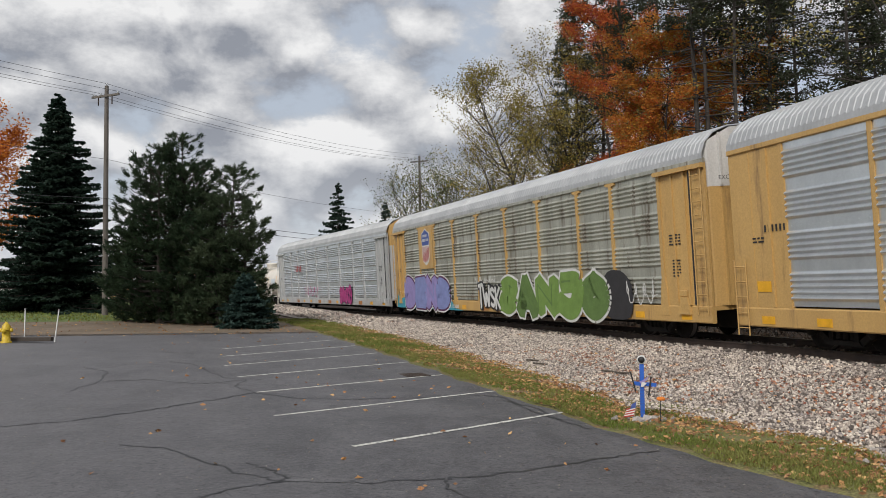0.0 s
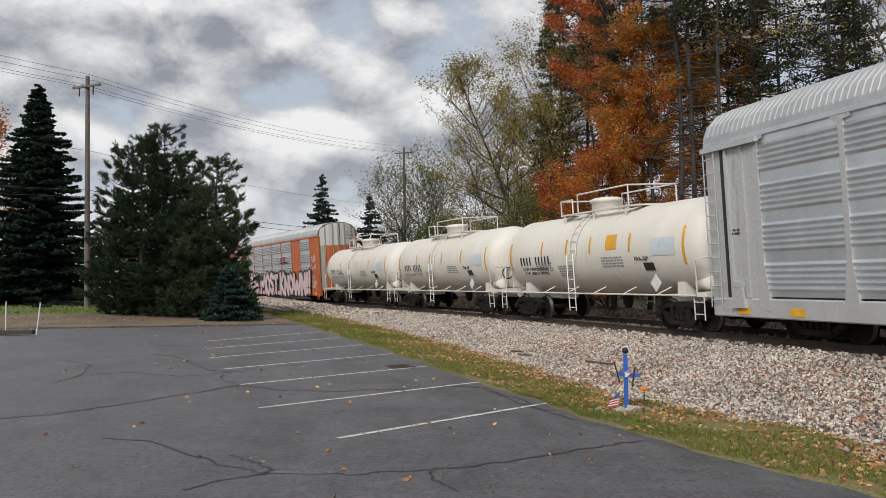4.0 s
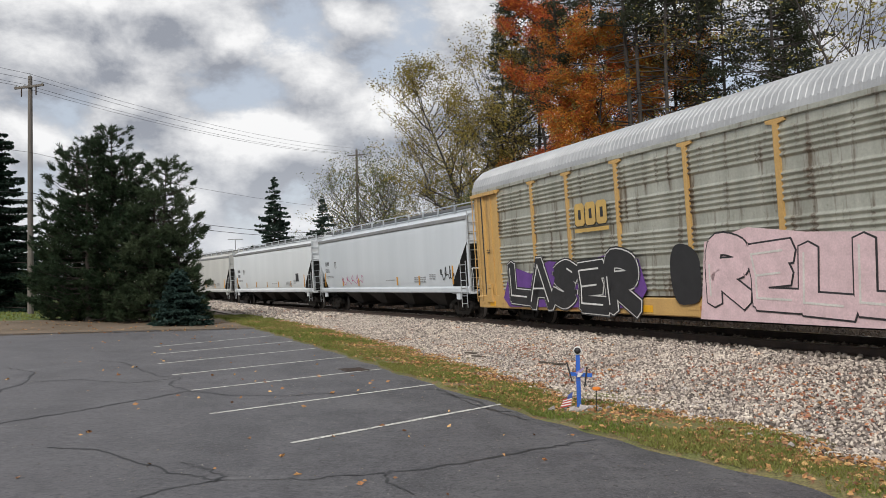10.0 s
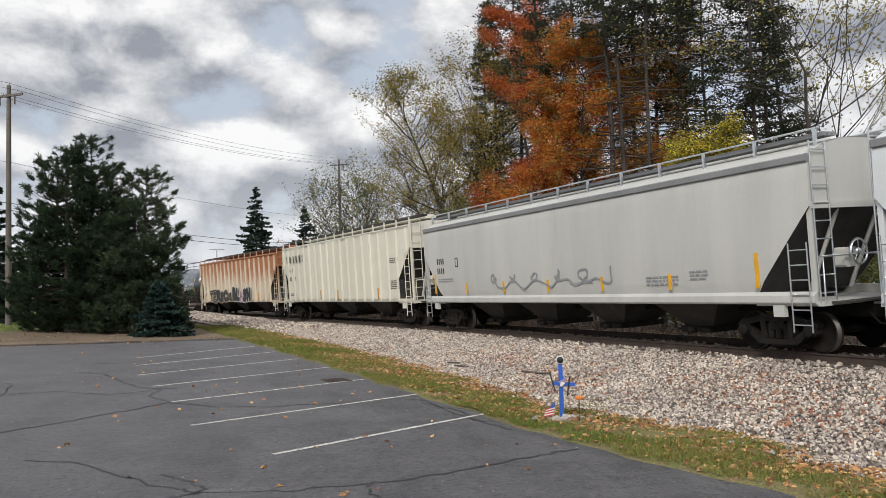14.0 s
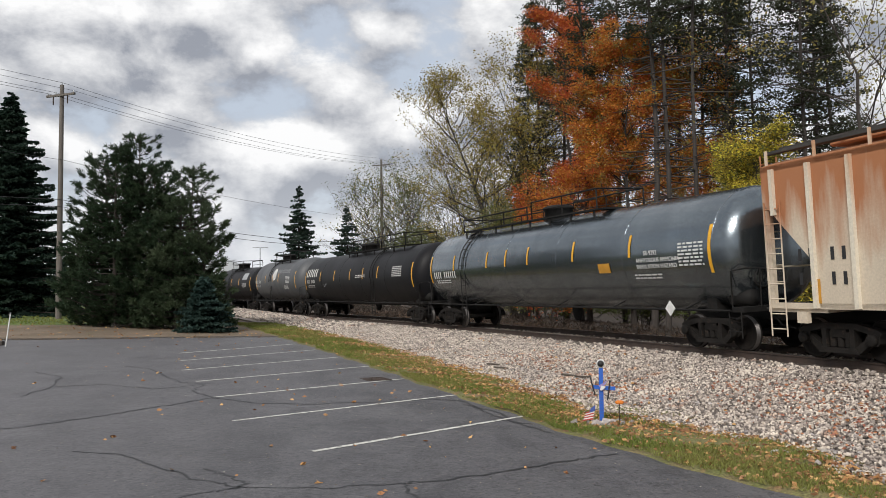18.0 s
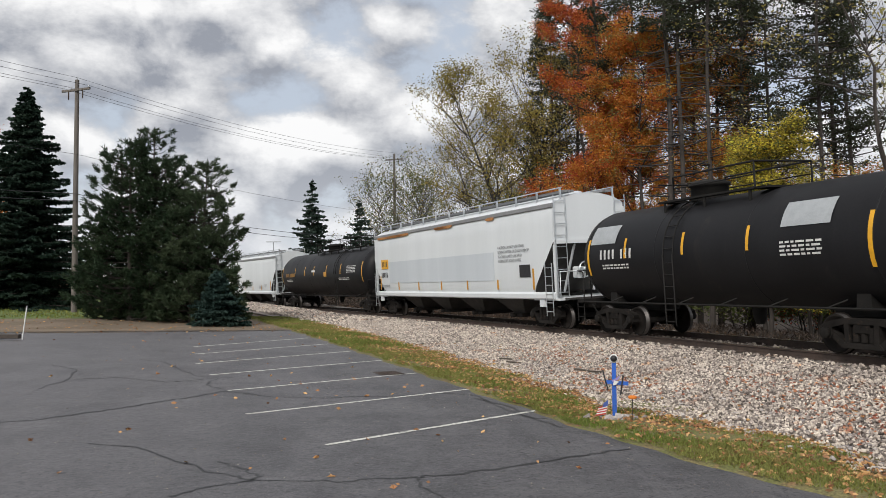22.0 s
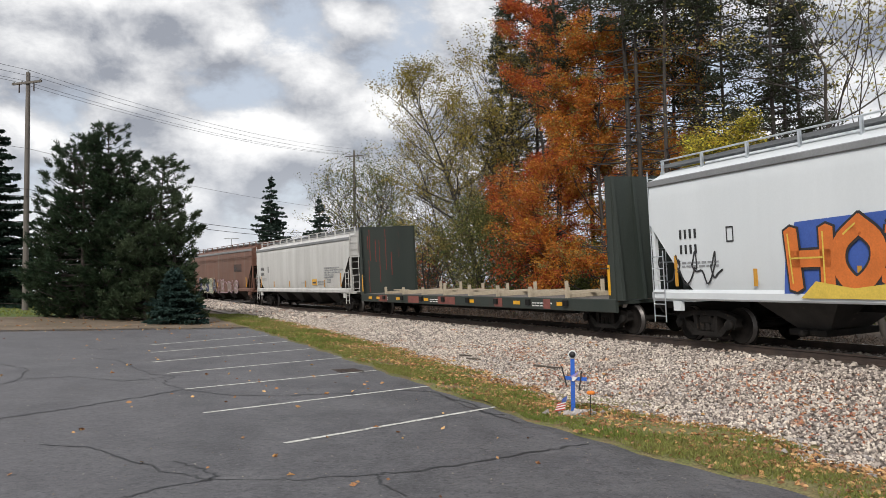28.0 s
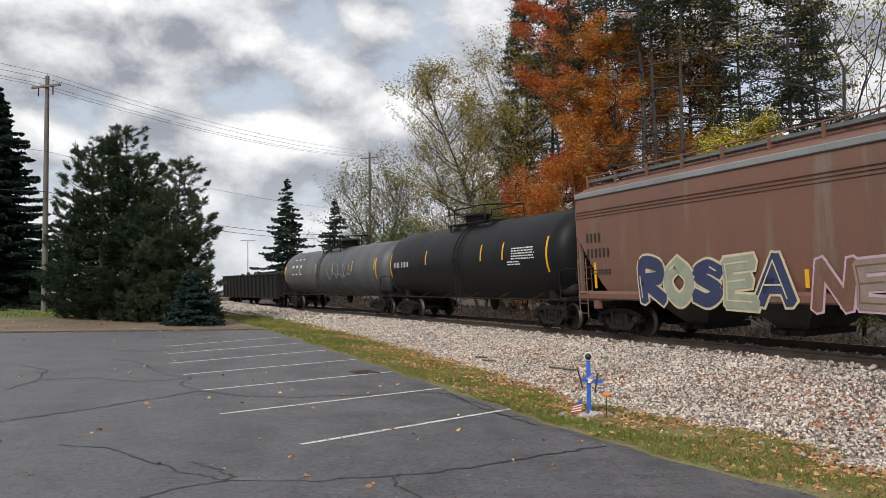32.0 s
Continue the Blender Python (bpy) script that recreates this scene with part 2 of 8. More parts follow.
def asphalt_material():
    """Old grey asphalt: dusty worn patches, dark oily drifts, pale and dark aggregate."""
    m = material("asphalt", (0.070, 0.067, 0.073), (0.104, 0.100, 0.107), rough=0.62, scale=0.45, fine=11, bump=0.7, spots=(0.120, 0.117, 0.121), spot_at=0.54, vary=0.42)
    nt = m.node_tree
    b = nt.nodes["Principled BSDF"]
    col = b.inputs["Base Color"].links[0].from_socket
    n, ln = nt.nodes.new, nt.links.new
    tc = n("ShaderNodeTexCoord")

    def layer(scale, detail, lo, hi, top, colour, stretch=(1, 1, 1), turn=0.0, base=None):
        mp, t, r, x = n("ShaderNodeMapping"), n("ShaderNodeTexNoise"), n("ShaderNodeMapRange"), n("ShaderNodeMix")
        mp.inputs["Scale"].default_value = stretch
        mp.inputs["Rotation"].default_value = (0, 0, turn)
        ln(tc.outputs["Object"], mp.inputs[0])
        ln(mp.outputs[0], t.inputs["Vector"])
        t.inputs["Scale"].default_value, t.inputs["Detail"].default_value, t.inputs["Roughness"].default_value = scale, detail, 0.62
        r.inputs[1].default_value, r.inputs[2].default_value, r.inputs[4].default_value = lo, hi, top
        ln(t.outputs["Fac"], r.inputs[0])
        x.data_type = "RGBA"
        ln(r.outputs[0], x.inputs[0])
        ln(base, x.inputs[6])
        x.inputs[7].default_value = (*colour, 1)
        return x.outputs[2]

    col = layer(1.0, 8, 0.46, 0.62, 0.75, (0.030, 0.029, 0.033), (1, 0.45, 1), 0.5, col)
    col = layer(0.8, 8, 0.50, 0.66, 0.65, (0.128, 0.125, 0.129), (0.4, 1, 1), -0.6, col)
    col = layer(5.0, 6, 0.52, 0.66, 0.5, (0.036, 0.035, 0.040), base=col)
    col = layer(62, 2, 0.52, 0.62, 0.55, (0.028, 0.028, 0.031), base=col)
    col = layer(85, 2, 0.57, 0.64, 0.8, (0.175, 0.17, 0.172), base=col)
    col = layer(26, 2, 0.60, 0.68, 0.8, (0.150, 0.146, 0.149), base=col)
    col = layer(19, 2, 0.58, 0.66, 0.8, (0.018, 0.018, 0.021), base=col)
    # blends to a paler grey towards -x, away from the stalls
    sep, r, x = n("ShaderNodeSeparateXYZ"), n("ShaderNodeMapRange"), n("ShaderNodeMix")
    ln(tc.outputs["Object"], sep.inputs[0])
    r.inputs[1].default_value, r.inputs[2].default_value, r.inputs[4].default_value = 1.0, -13.0, 0.55
    ln(sep.outputs[0], r.inputs[0])
    x.data_type = "RGBA"
    ln(r.outputs[0], x.inputs[0])
    ln(col, x.inputs[6])
    x.inputs[7].default_value = (0.17, 0.165, 0.172, 1)
    ln(x.outputs[2], b.inputs["Base Color"])
    return m


STREAK = (1.4, 1.4, 0.16)
M = {}
M["asphalt"] = asphalt_material()
M["sealant"] = material("crack_sealant", (0.016, 0.016, 0.018), rough=0.5, fine=30)
M["line"] = material("worn_line_paint", (0.66, 0.65, 0.60), (0.48, 0.47, 0.43), rough=0.8, scale=5, fine=40, spots=(0.13, 0.13, 0.13), spot_at=0.545)
M["grass"] = material("thin_turf", (0.14, 0.155, 0.045), (0.20, 0.155, 0.075), rough=0.95, scale=1.6, fine=30, bump=0.9, spots=(0.26, 0.145, 0.075), spot_at=0.54, vary=0.6)
M["soil"] = material("leaf_litter", (0.058, 0.040, 0.027), (0.082, 0.055, 0.036), rough=0.95, scale=0.8, fine=25, bump=0.7, spots=(0.05, 0.065, 0.025), vary=0.4)
M["dirt"] = material("gravelly_dirt", (0.20, 0.150, 0.105), (0.14, 0.105, 0.07), rough=0.95, scale=0.6, fine=30, bump=0.5, spots=(0.11, 0.12, 0.04), spot_at=0.6, vary=0.3)
M["lawn"] = material("mown_lawn", (0.085, 0.135, 0.03), (0.13, 0.165, 0.045), rough=0.9, scale=0.7, fine=12, bump=0.8, spots=(0.20, 0.15, 0.06), spot_at=0.62, vary=0.4)
M["ballast_bed"] = material("ballast_bed", (0.15, 0.128, 0.112), (0.24, 0.21, 0.185), rough=0.95, scale=3, fine=22, bump=1.0, spots=(0.32, 0.16, 0.10), spot_at=0.62, vary=0.5)
M["stone"] = material("ballast_stone", (0.56, 0.485, 0.42), (0.41, 0.35, 0.305), rough=0.9, scale=0.7, fine=50, bump=0.3, spots=(0.50, 0.245, 0.14), spot_at=0.60, per="island", spread=(0.22, 1.45))
M["rail"] = material("rusty_rail", (0.085, 0.060, 0.048), (0.055, 0.042, 0.036), rough=0.75, metal=0.3, scale=3, fine=50)
M["rail_top"] = material("polished_rail_head", (0.30, 0.29, 0.28), rough=0.3, metal=0.9)
M["tie"] = material("creosoted_tie", (0.06, 0.048, 0.038), (0.10, 0.085, 0.07), rough=0.95, stretch=(6, 1, 6), scale=3, per="object")
M["galv"] = material("galvanised_steel", (0.74, 0.77, 0.785), (0.64, 0.67, 0.69), rough=0.34, metal=0.95, scale=1.4, fine=14, bump=0, stretch=(1, 1, 0.5), vary=0.05)
M["galv_dirty"] = material("dirty_galvanised_steel", (0.50, 0.505, 0.44), (0.35, 0.35, 0.30), rough=0.42, metal=0.5, scale=1.2, fine=14, bump=0.05, stretch=STREAK, spots=(0.16, 0.125, 0.09), spot_at=0.54)
M["galv_roof"] = material("galvanised_roof", (0.50, 0.51, 0.515), (0.40, 0.41, 0.42), rough=0.58, metal=0.5, scale=0.8, fine=14, bump=0.0, spots=(0.42, 0.40, 0.37), vary=0.05)
M["yellow"] = material("rack_yellow_paint", (0.52, 0.325, 0.115), (0.45, 0.28, 0.10), rough=0.5, scale=0.9, fine=20, bump=0.04, stretch=STREAK, spots=(0.25, 0.15, 0.065), spot_at=0.60)
M["orange"] = material("rack_orange_paint", (0.50, 0.125, 0.035), (0.43, 0.105, 0.035), rough=0.5, scale=0.9, fine=20, bump=0.04, stretch=STREAK, spots=(0.25, 0.08, 0.04), spot_at=0.66)
M["greywhite"] = material("off_white_paint", (0.60, 0.59, 0.57), (0.48, 0.47, 0.45), rough=0.55, scale=0.9, fine=20, bump=0.04, stretch=STREAK, spots=(0.30, 0.24, 0.18), spot_at=0.66)
M["white"] = material("white_car_paint", (0.655, 0.685, 0.70), (0.61, 0.64, 0.655), rough=0.40, scale=0.5, fine=20, bump=0.01, stretch=STREAK, vary=0.02)
M["palegrey"] = material("pale_grey_car_paint", (0.56, 0.60, 0.635), (0.51, 0.55, 0.585), rough=0.45, scale=0.5, fine=20, bump=0.01, stretch=STREAK, spots=(0.46, 0.40, 0.33), spot_at=0.71, vary=0.02)
M["oldgrey"] = material("weathered_grey_car_paint", (0.52, 0.52, 0.49), (0.45, 0.45, 0.43), rough=0.55, scale=0.6, fine=20, bump=0.03, stretch=STREAK, spots=(0.36, 0.33, 0.28), spot_at=0.66, vary=0.04)
# grey of the running boards, and of the shadow line painted under rounded roofs
M["shade_and_walk_grey"] = material("grey_roof_shade_and_walkway", (0.24, 0.245, 0.25), (0.19, 0.195, 0.20), rough=0.55, scale=0.6, fine=20, bump=0.03, stretch=STREAK)
M["cream"] = material("cream_car_paint", (0.70, 0.68, 0.59), (0.63, 0.61, 0.52), rough=0.5, scale=0.5, fine=20, bump=0.02, stretch=STREAK, spots=(0.5, 0.46, 0.36), spot_at=0.68, vary=0.03)
M["tankwhite"] = material("dull_white_tank_paint", (0.73, 0.70, 0.64), (0.66, 0.62, 0.55), rough=0.5, scale=0.6, fine=20, bump=0.01, stretch=(1.4, 1.4, 0.3), spots=(0.50, 0.36, 0.24), spot_at=0.64, vary=0.03)
M["silver"] = material("dull_silver_paint", (0.52, 0.525, 0.52), (0.44, 0.445, 0.445), rough=0.5, metal=0.3, scale=0.9, fine=20, bump=0.03, stretch=STREAK, spots=(0.26, 0.22, 0.18), spot_at=0.64)
M["tankblack"] = material("black_tank_paint", (0.010, 0.010, 0.0115), (0.015, 0.015, 0.0165), spec=0.14, rough=0.48, scale=0.7, fine=20, bump=0.03, stretch=STREAK, spots=(0.024, 0.022, 0.021), spot_at=0.62)
M["tankblue"] = material("glossy_blue_black_tank_paint", (0.19, 0.22, 0.24), (0.155, 0.18, 0.20), spec=1.0, metal=0.92, rough=0.22, scale=0.7, fine=20, bump=0.01, stretch=STREAK, spots=(0.05, 0.06, 0.07), spot_at=0.66)
M["tankgrey"] = material("faded_grey_black_tank_paint", (0.085, 0.089, 0.095), (0.060, 0.063, 0.068), rough=0.5, scale=0.7, fine=20, bump=0.03, stretch=STREAK, spots=(0.10, 0.095, 0.09), spot_at=0.62)
M["rustwhite"] = graded_rust("rust_bleached_car_paint", (0.62, 0.53, 0.41), (0.36, 0.125, 0.04), 1.2, 4.0)
M["rib_rust"] = graded_rust("rust_stained_rib_paint", (0.70, 0.64, 0.52), (0.46, 0.24, 0.12), 2.4, 5.2)
M["brown"] = material("red_brown_car_paint", (0.165, 0.076, 0.050), (0.140, 0.073, 0.052), rough=0.6, scale=0.6, fine=20, bump=0.04, stretch=STREAK, spots=(0.17, 0.12, 0.09), spot_at=0.56)
M["darkgreen"] = material("dark_green_car_paint", (0.020, 0.028, 0.023), (0.030, 0.037, 0.031), rough=0.65, scale=0.8, fine=20, bump=0.04, stretch=STREAK, spots=(0.09, 0.026, 0.02), spot_at=0.64)
M["black"] = material("black_steel", (0.010, 0.0095, 0.009), (0.016, 0.015, 0.014), rough=0.7, spec=0.2, scale=2, fine=30, bump=0.1, spots=(0.034, 0.027, 0.022))
M["truck"] = material("grimy_cast_steel", (0.020, 0.017, 0.015), (0.011, 0.010, 0.009), rough=0.8, metal=0.0, spec=0.2, scale=3, fine=40, bump=0.2, spots=(0.055, 0.038, 0.028), spot_at=0.60)
M["wheel"] = material("wheel_steel", (0.017, 0.014, 0.012), (0.011, 0.0095, 0.0085), rough=0.8, metal=0.0, spec=0.15, scale=4, fine=40)
M["tread"] = material("worn_wheel_tread", (0.13, 0.12, 0.115), rough=0.4, metal=0.8)
M["hopper_dark"] = material("grimy_hopper_steel", (0.052, 0.047, 0.043), (0.030, 0.028, 0.026), rough=0.75, scale=1.5, fine=30, bump=0.1, spots=(0.11, 0.09, 0.07))
# slope sheets: the shade under the hopper ends is put into this dark colour
M["slope_shade"] = material("shade_dark_slope_sheet", (0.045, 0.043, 0.040), (0.030, 0.028, 0.026), rough=0.8, scale=1.5, fine=30, bump=0.1, spots=(0.075, 0.062, 0.05))
M["mark"] = material("reflective_yellow_tape", (0.78, 0.40, 0.02), rough=0.4, vary=0.04)
M["amber"] = material("weathered_amber_tape", (0.55, 0.27, 0.03), rough=0.5, vary=0.06)
M["ink"] = material("black_stencil_paint", (0.02, 0.02, 0.022), rough=0.5)
M["ink_white"] = material("white_stencil_paint", (0.66, 0.66, 0.64), rough=0.5)
M["ink_grey"] = material("faded_stencil_paint", (0.28, 0.29, 0.30), rough=0.6)
M["panel"] = material("blank_data_panel", (0.40, 0.42, 0.43), (0.34, 0.36, 0.37), rough=0.4, metal=0.2)
M["pole"] = material("weathered_pole_timber", (0.155, 0.138, 0.122), (0.11, 0.097, 0.086), rough=0.9, stretch=(6, 6, 0.5), scale=2, fine=30)
M["wire"] = material("dark_cable", (0.03, 0.03, 0.035), rough=0.5)
M["bark"] = material("grey_brown_bark", (0.036, 0.030, 0.026), (0.060, 0.051, 0.045), rough=0.95, stretch=(5, 5, 1), scale=1.5, fine=12, bump=0.6)
M["bark_dark"] = material("dark_bark", (0.038, 0.031, 0.026), (0.06, 0.05, 0.042), rough=0.95, stretch=(5, 5, 1), scale=1.5, fine=12, bump=0.6)
M["spruce"] = leaf_material("spruce_needles", (0.020, 0.042, 0.030), (0.034, 0.060, 0.040))
M["pine"] = leaf_material("pine_needles", (0.022, 0.044, 0.022), (0.046, 0.070, 0.034))
M["pine_light"] = leaf_material("grey_green_pine_needles", (0.044, 0.070, 0.036), (0.074, 0.098, 0.052))
M["blue_spruce"] = leaf_material("blue_spruce_needles", (0.030, 0.062, 0.052), (0.048, 0.085, 0.070))
M["spruce_far"] = leaf_material("far_spruce_needles", (0.034, 0.058, 0.044), (0.050, 0.078, 0.058))
M["pine_dark"] = leaf_material("dark_pine_needles", (0.034, 0.042, 0.024), (0.058, 0.064, 0.034))
M["leaf_amber"] = leaf_material("amber_maple_leaves", (0.54, 0.265, 0.04), (0.46, 0.19, 0.035))
M["leaf_straw"] = leaf_material("straw_coloured_leaves", (0.36, 0.27, 0.055), (0.25, 0.195, 0.045))
M["leaf_orange"] = leaf_material("orange_maple_leaves", (0.60, 0.205, 0.036), (0.50, 0.15, 0.03))
M["leaf_red"] = leaf_material("red_maple_leaves", (0.42, 0.07, 0.035), (0.50, 0.13, 0.035))
M["leaf_yellow"] = leaf_material("yellow_leaves", (0.66, 0.52, 0.065), (0.50, 0.43, 0.06))
M["leaf_olive"] = leaf_material("fading_olive_leaves", (0.34, 0.275, 0.085), (0.22, 0.20, 0.07))
M["leaf_green"] = leaf_material("green_leaves", (0.09, 0.12, 0.035), (0.14, 0.15, 0.05))
M["blue"] = material("blue_paint", (0.015, 0.095, 0.42), (0.02, 0.11, 0.48), rough=0.4, vary=0.05)
M["fade_white"] = material("white_plastic", (0.72, 0.72, 0.70), rough=0.5)
M["red"] = material("red_cloth", (0.50, 0.06, 0.05), rough=0.8)
M["flower"] = material("orange_cloth_flower", (0.75, 0.22, 0.03), rough=0.8)
M["hydrant"] = material("yellow_hydrant_paint", (0.62, 0.43, 0.03), rough=0.45)
M["grass_blade"] = leaf_material("grass_blades", (0.16, 0.205, 0.042), (0.26, 0.245, 0.078))
M["dead_leaf"] = material("fallen_leaves", (0.46, 0.21, 0.085), (0.50, 0.31, 0.15), rough=0.8, scale=3, fine=20, bump=0, per="island", spread=(0.35, 1.35))
# darker copy of the fallen leaves: the shade behind the train is in the colour
M["bank_leaf"] = material("shade_darkened_bank_leaves", (0.17, 0.085, 0.042), (0.12, 0.07, 0.04), rough=0.85, scale=3, fine=20, bump=0, per="island", spread=(0.4, 1.4))
M["red_leaf"] = material("fallen_maple_leaves", (0.36, 0.13, 0.075), (0.44, 0.21, 0.12), rough=0.8, scale=3, fine=20, bump=0, per="island", spread=(0.6, 1.3))
M["brush"] = material("dead_brush", (0.034, 0.025, 0.019), (0.058, 0.038, 0.027), rough=0.95, scale=1, fine=20, bump=0, per="island")
M["timber"] = material("pale_new_timber", (0.44, 0.37, 0.27), (0.36, 0.30, 0.22), rough=0.85, stretch=(1, 6, 6), scale=2)


# ---------------------------------------------------------------- the line of the track
TRACK_AT, HEADING, CURVE = (4.616, 32.334), radians(-69.872), -0.002464
RAIL_Z, GRADE, CANT = 0.939, -0.00411, 2.69          # rail top at s = 0, fall per metre, superelevation in degrees
ARC = (-150.0, 70.0)                                  # the curve runs between these, straight beyond


def track_at(s):
    """Place and heading of the track's middle, s metres along it (the train runs towards +s)."""
    a = min(max(s, ARC[0]), ARC[1])
    h = HEADING + CURVE * a
    x = TRACK_AT[0] + (math.sin(h) - math.sin(HEADING)) / CURVE + (s - a) * math.cos(h)
    y = TRACK_AT[1] - (math.cos(h) - math.cos(HEADING)) / CURVE + (s - a) * math.sin(h)
    return x, y, RAIL_Z + GRADE * min(max(s, -260), 160), h


def beside(s, o, z=0.0):
    """A point o metres from the track's middle towards the car park, z above the canted rail tops."""
    x, y, zz, h = track_at(s)
    e = radians(CANT)
    oo, z2 = o * math.cos(e) + z * math.sin(e), z * math.cos(e) - o * math.sin(e)
    return Vector((x + oo * math.sin(h), y - oo * math.cos(h), zz + z2))


def level(s, o):
    """Plan place o metres beside the track."""
    x, y, _, h = track_at(s)
    return x + o * math.sin(h), y - o * math.cos(h)


def ground_z(x, y):
    """The lie of the land: the car park's gentle slope, fading out far away."""
    z = -0.0304 * x + 0.01156 * y
    return max(min(z, 1.6 + 0.15 * math.tanh((z - 1.6))), -1.2)


def lot_edge(s):
    """How far the car park's edge lies from the track's middle."""
    return float(np.interp(s, [-20, 12, 19, 22.6, 27, 60], [8.2, 8.35, 8.2, 7.6, 7.3, 7.3])) + 0.06 * math.sin(s * 1.9) + 0.04 * math.sin(s * 4.7)


def on_ground(x, y, dz=0.0):
    return Vector((x, y, ground_z(x, y) + dz))


def sheet(name, rows, mat, kind="structure", label="", category="", parent=None):
    """A surface through rows of points."""
    n = len(rows[0])
    v = np.array([tuple(p) for r in rows for p in r])
    f = [(i * n + k, i * n + k + 1, (i + 1) * n + k + 1, (i + 1) * n + k) for i in range(len(rows) - 1) for k in range(n - 1)]
    ob = new(name, big_mesh(name, v, f, mat, smooth=True))
    if parent is not None:
        ob.parent = parent
    return tagged(ob, label, category, kind=kind)


def build_ground():
    # one sheet to the horizon, finer near the middle
    def steps(lo, hi):
        a = [lo, lo * 0.6, lo * 0.35, lo * 0.2]
        return a + list(np.linspace(-150, 150, 121)) + [hi * 0.2, hi * 0.35, hi * 0.6, hi]
    xs, ys = steps(-1800, 1800), steps(-1800, 1800)
    rnd = random.Random(5)
    rows = [[on_ground(x, y, -0.10 + rnd.uniform(-0.02, 0.02)) for x in xs] for y in ys]
    sheet("ground", rows, M["soil"], label="brown leaf-littered earth and grass under the trees", category="ground")
    # car park: bounded by the track side edge and its far edge
    rows = []
    for s in np.linspace(-7.5, 60, 200):
        r = []
        for o in [lot_edge(s)] + list(np.linspace(8.7, 60, 30)):
            ss = s - (o - 8.2) * (-0.10) * max(0, (20 - s) / 27.5)
            x, y = level(ss, o)
            r.append(on_ground(x, y, 0.0))
        rows.append(r)
    sheet("car_park", rows, M["asphalt"], label="cracked dark asphalt car park with worn white stall lines", category="car park")
    # grass verge between car park and ballast
    rows = []
    for s in np.linspace(-16, 60, 300):
        r = []
        e0 = lot_edge(s)
        for k, u in enumerate(np.linspace(0, 1, 14)):
            o = e0 + 0.15 - u * (e0 - 4.05)
            x, y = level(s, o)
            r.append(on_ground(x, y, -0.04 if k == 0 else 0.035 + 0.03 * math.sin(s * 1.7 + o * 2) * min(1, k / 4)))
        rows.append(r)
    sheet("grass_verge", rows, M["grass"], label="thin autumn grass verge with fallen leaves", category="grass")
    # dirt strip and lawn beyond the far edge
    rows = []
    for s in np.linspace(-4, -18, 12):
        rows.append([on_ground(*level(s - (o - 8.2) * -0.10, o), 0.0 if s < -6 else -0.05) for o in np.linspace(8.2, 75, 60)])
    sheet("dirt_strip", rows, M["dirt"], label="strip of gravelly dirt with fallen leaves", category="ground")
    rows = []
    for s in np.linspace(-17, -75, 40):
        rows.append([on_ground(*level(s - (o - 8.2) * -0.10, o), 0.03 if s < -18 else -0.05) for o in np.linspace(9, 110, 60)])
    sheet("lawn", rows, M["lawn"], label="green lawn in front of the conifers", category="grass")


def build_track():
    # ballast bed: toe, slope, shoulder, track, far shoulder, far toe
    prof = [(6.1, None), (5.0, -0.70), (3.6, -0.45), (2.3, -0.21), (1.9, -0.19), (0, -0.19), (-1.9, -0.19), (-2.6, -0.24), (-4.2, -0.75), (-5.2, None)]
    rows = []
    for s in np.arange(-150, 61, 1.5):
        r = []
        for o, z in prof:
            if z is None:
                x, y = level(s, o)
                r.append(on_ground(x, y, -0.04))
            else:
                p = beside(s, o, 0)
                g = ground_z(p.x, p.y)
                top = beside(s, 0, 0).z
                z2 = top - 0.2 - (abs(o) - 1.9) / 4.0 * (top - 0.2 - g) if abs(o) > 1.9 else beside(s, o, -0.19).z
                r.append((p.x, p.y, z2 - (0.06 if abs(o) > 2 else 0.0) + 0.015 * math.sin(s * 1.3 + o)))
        rows.append(r)
    bed = sheet("ballast_bed", rows, M["ballast_bed"], label="raised bed of pale crushed stone under the railway track", category="ballast")
    # rails
    prof = [(-0.070, -0.186), (0.070, -0.186), (0.070, -0.172), (0.012, -0.150), (0.010, -0.045), (0.036, -0.035), (0.036, -0.006), (0.028, 0.0), (-0.028, 0.0), (-0.036, -0.006), (-0.036, -0.035), (-0.010, -0.045), (-0.012, -0.150), (-0.070, -0.172)]
    for side in (1, -1):
        g, ss, n = Geo(), list(np.arange(-170, 75, 2.0)), len(prof)
        v = [beside(s, side * 0.755 + a, b) for s in ss for a, b in prof]
        f = [(i * n + k, i * n + (k + 1) % n, (i + 1) * n + (k + 1) % n, (i + 1) * n + k) for i in range(len(ss) - 1) for k in range(n)]
        g.add(v, f)
        g.m = [1 if (i % n) == 7 else 0 for i in range(len(f))]
        tagged(part("rail", g, [M["rail"], M["rail_top"]]), "rusty steel rail with a polished running surface", "rail", "rails of the track", "structure")
    # ties
    tie = Geo().box(-0.11, 0.11, -1.30, 1.30, -0.17, 0.0, bevel=0.0).mesh("tie", M["tie"])
    rnd = random.Random(3)
    for i in range(-110, 60):
        s = i * 0.52
        p = beside(s, 0, -0.185)
        part("tie", tie, None, bed, at=pose(p.x, p.y, p.z + 0.005, CANT, 0, math.degrees(track_at(s)[3]) + rnd.uniform(-1, 1)))
    return bed


build_ground()
bed = build_track()


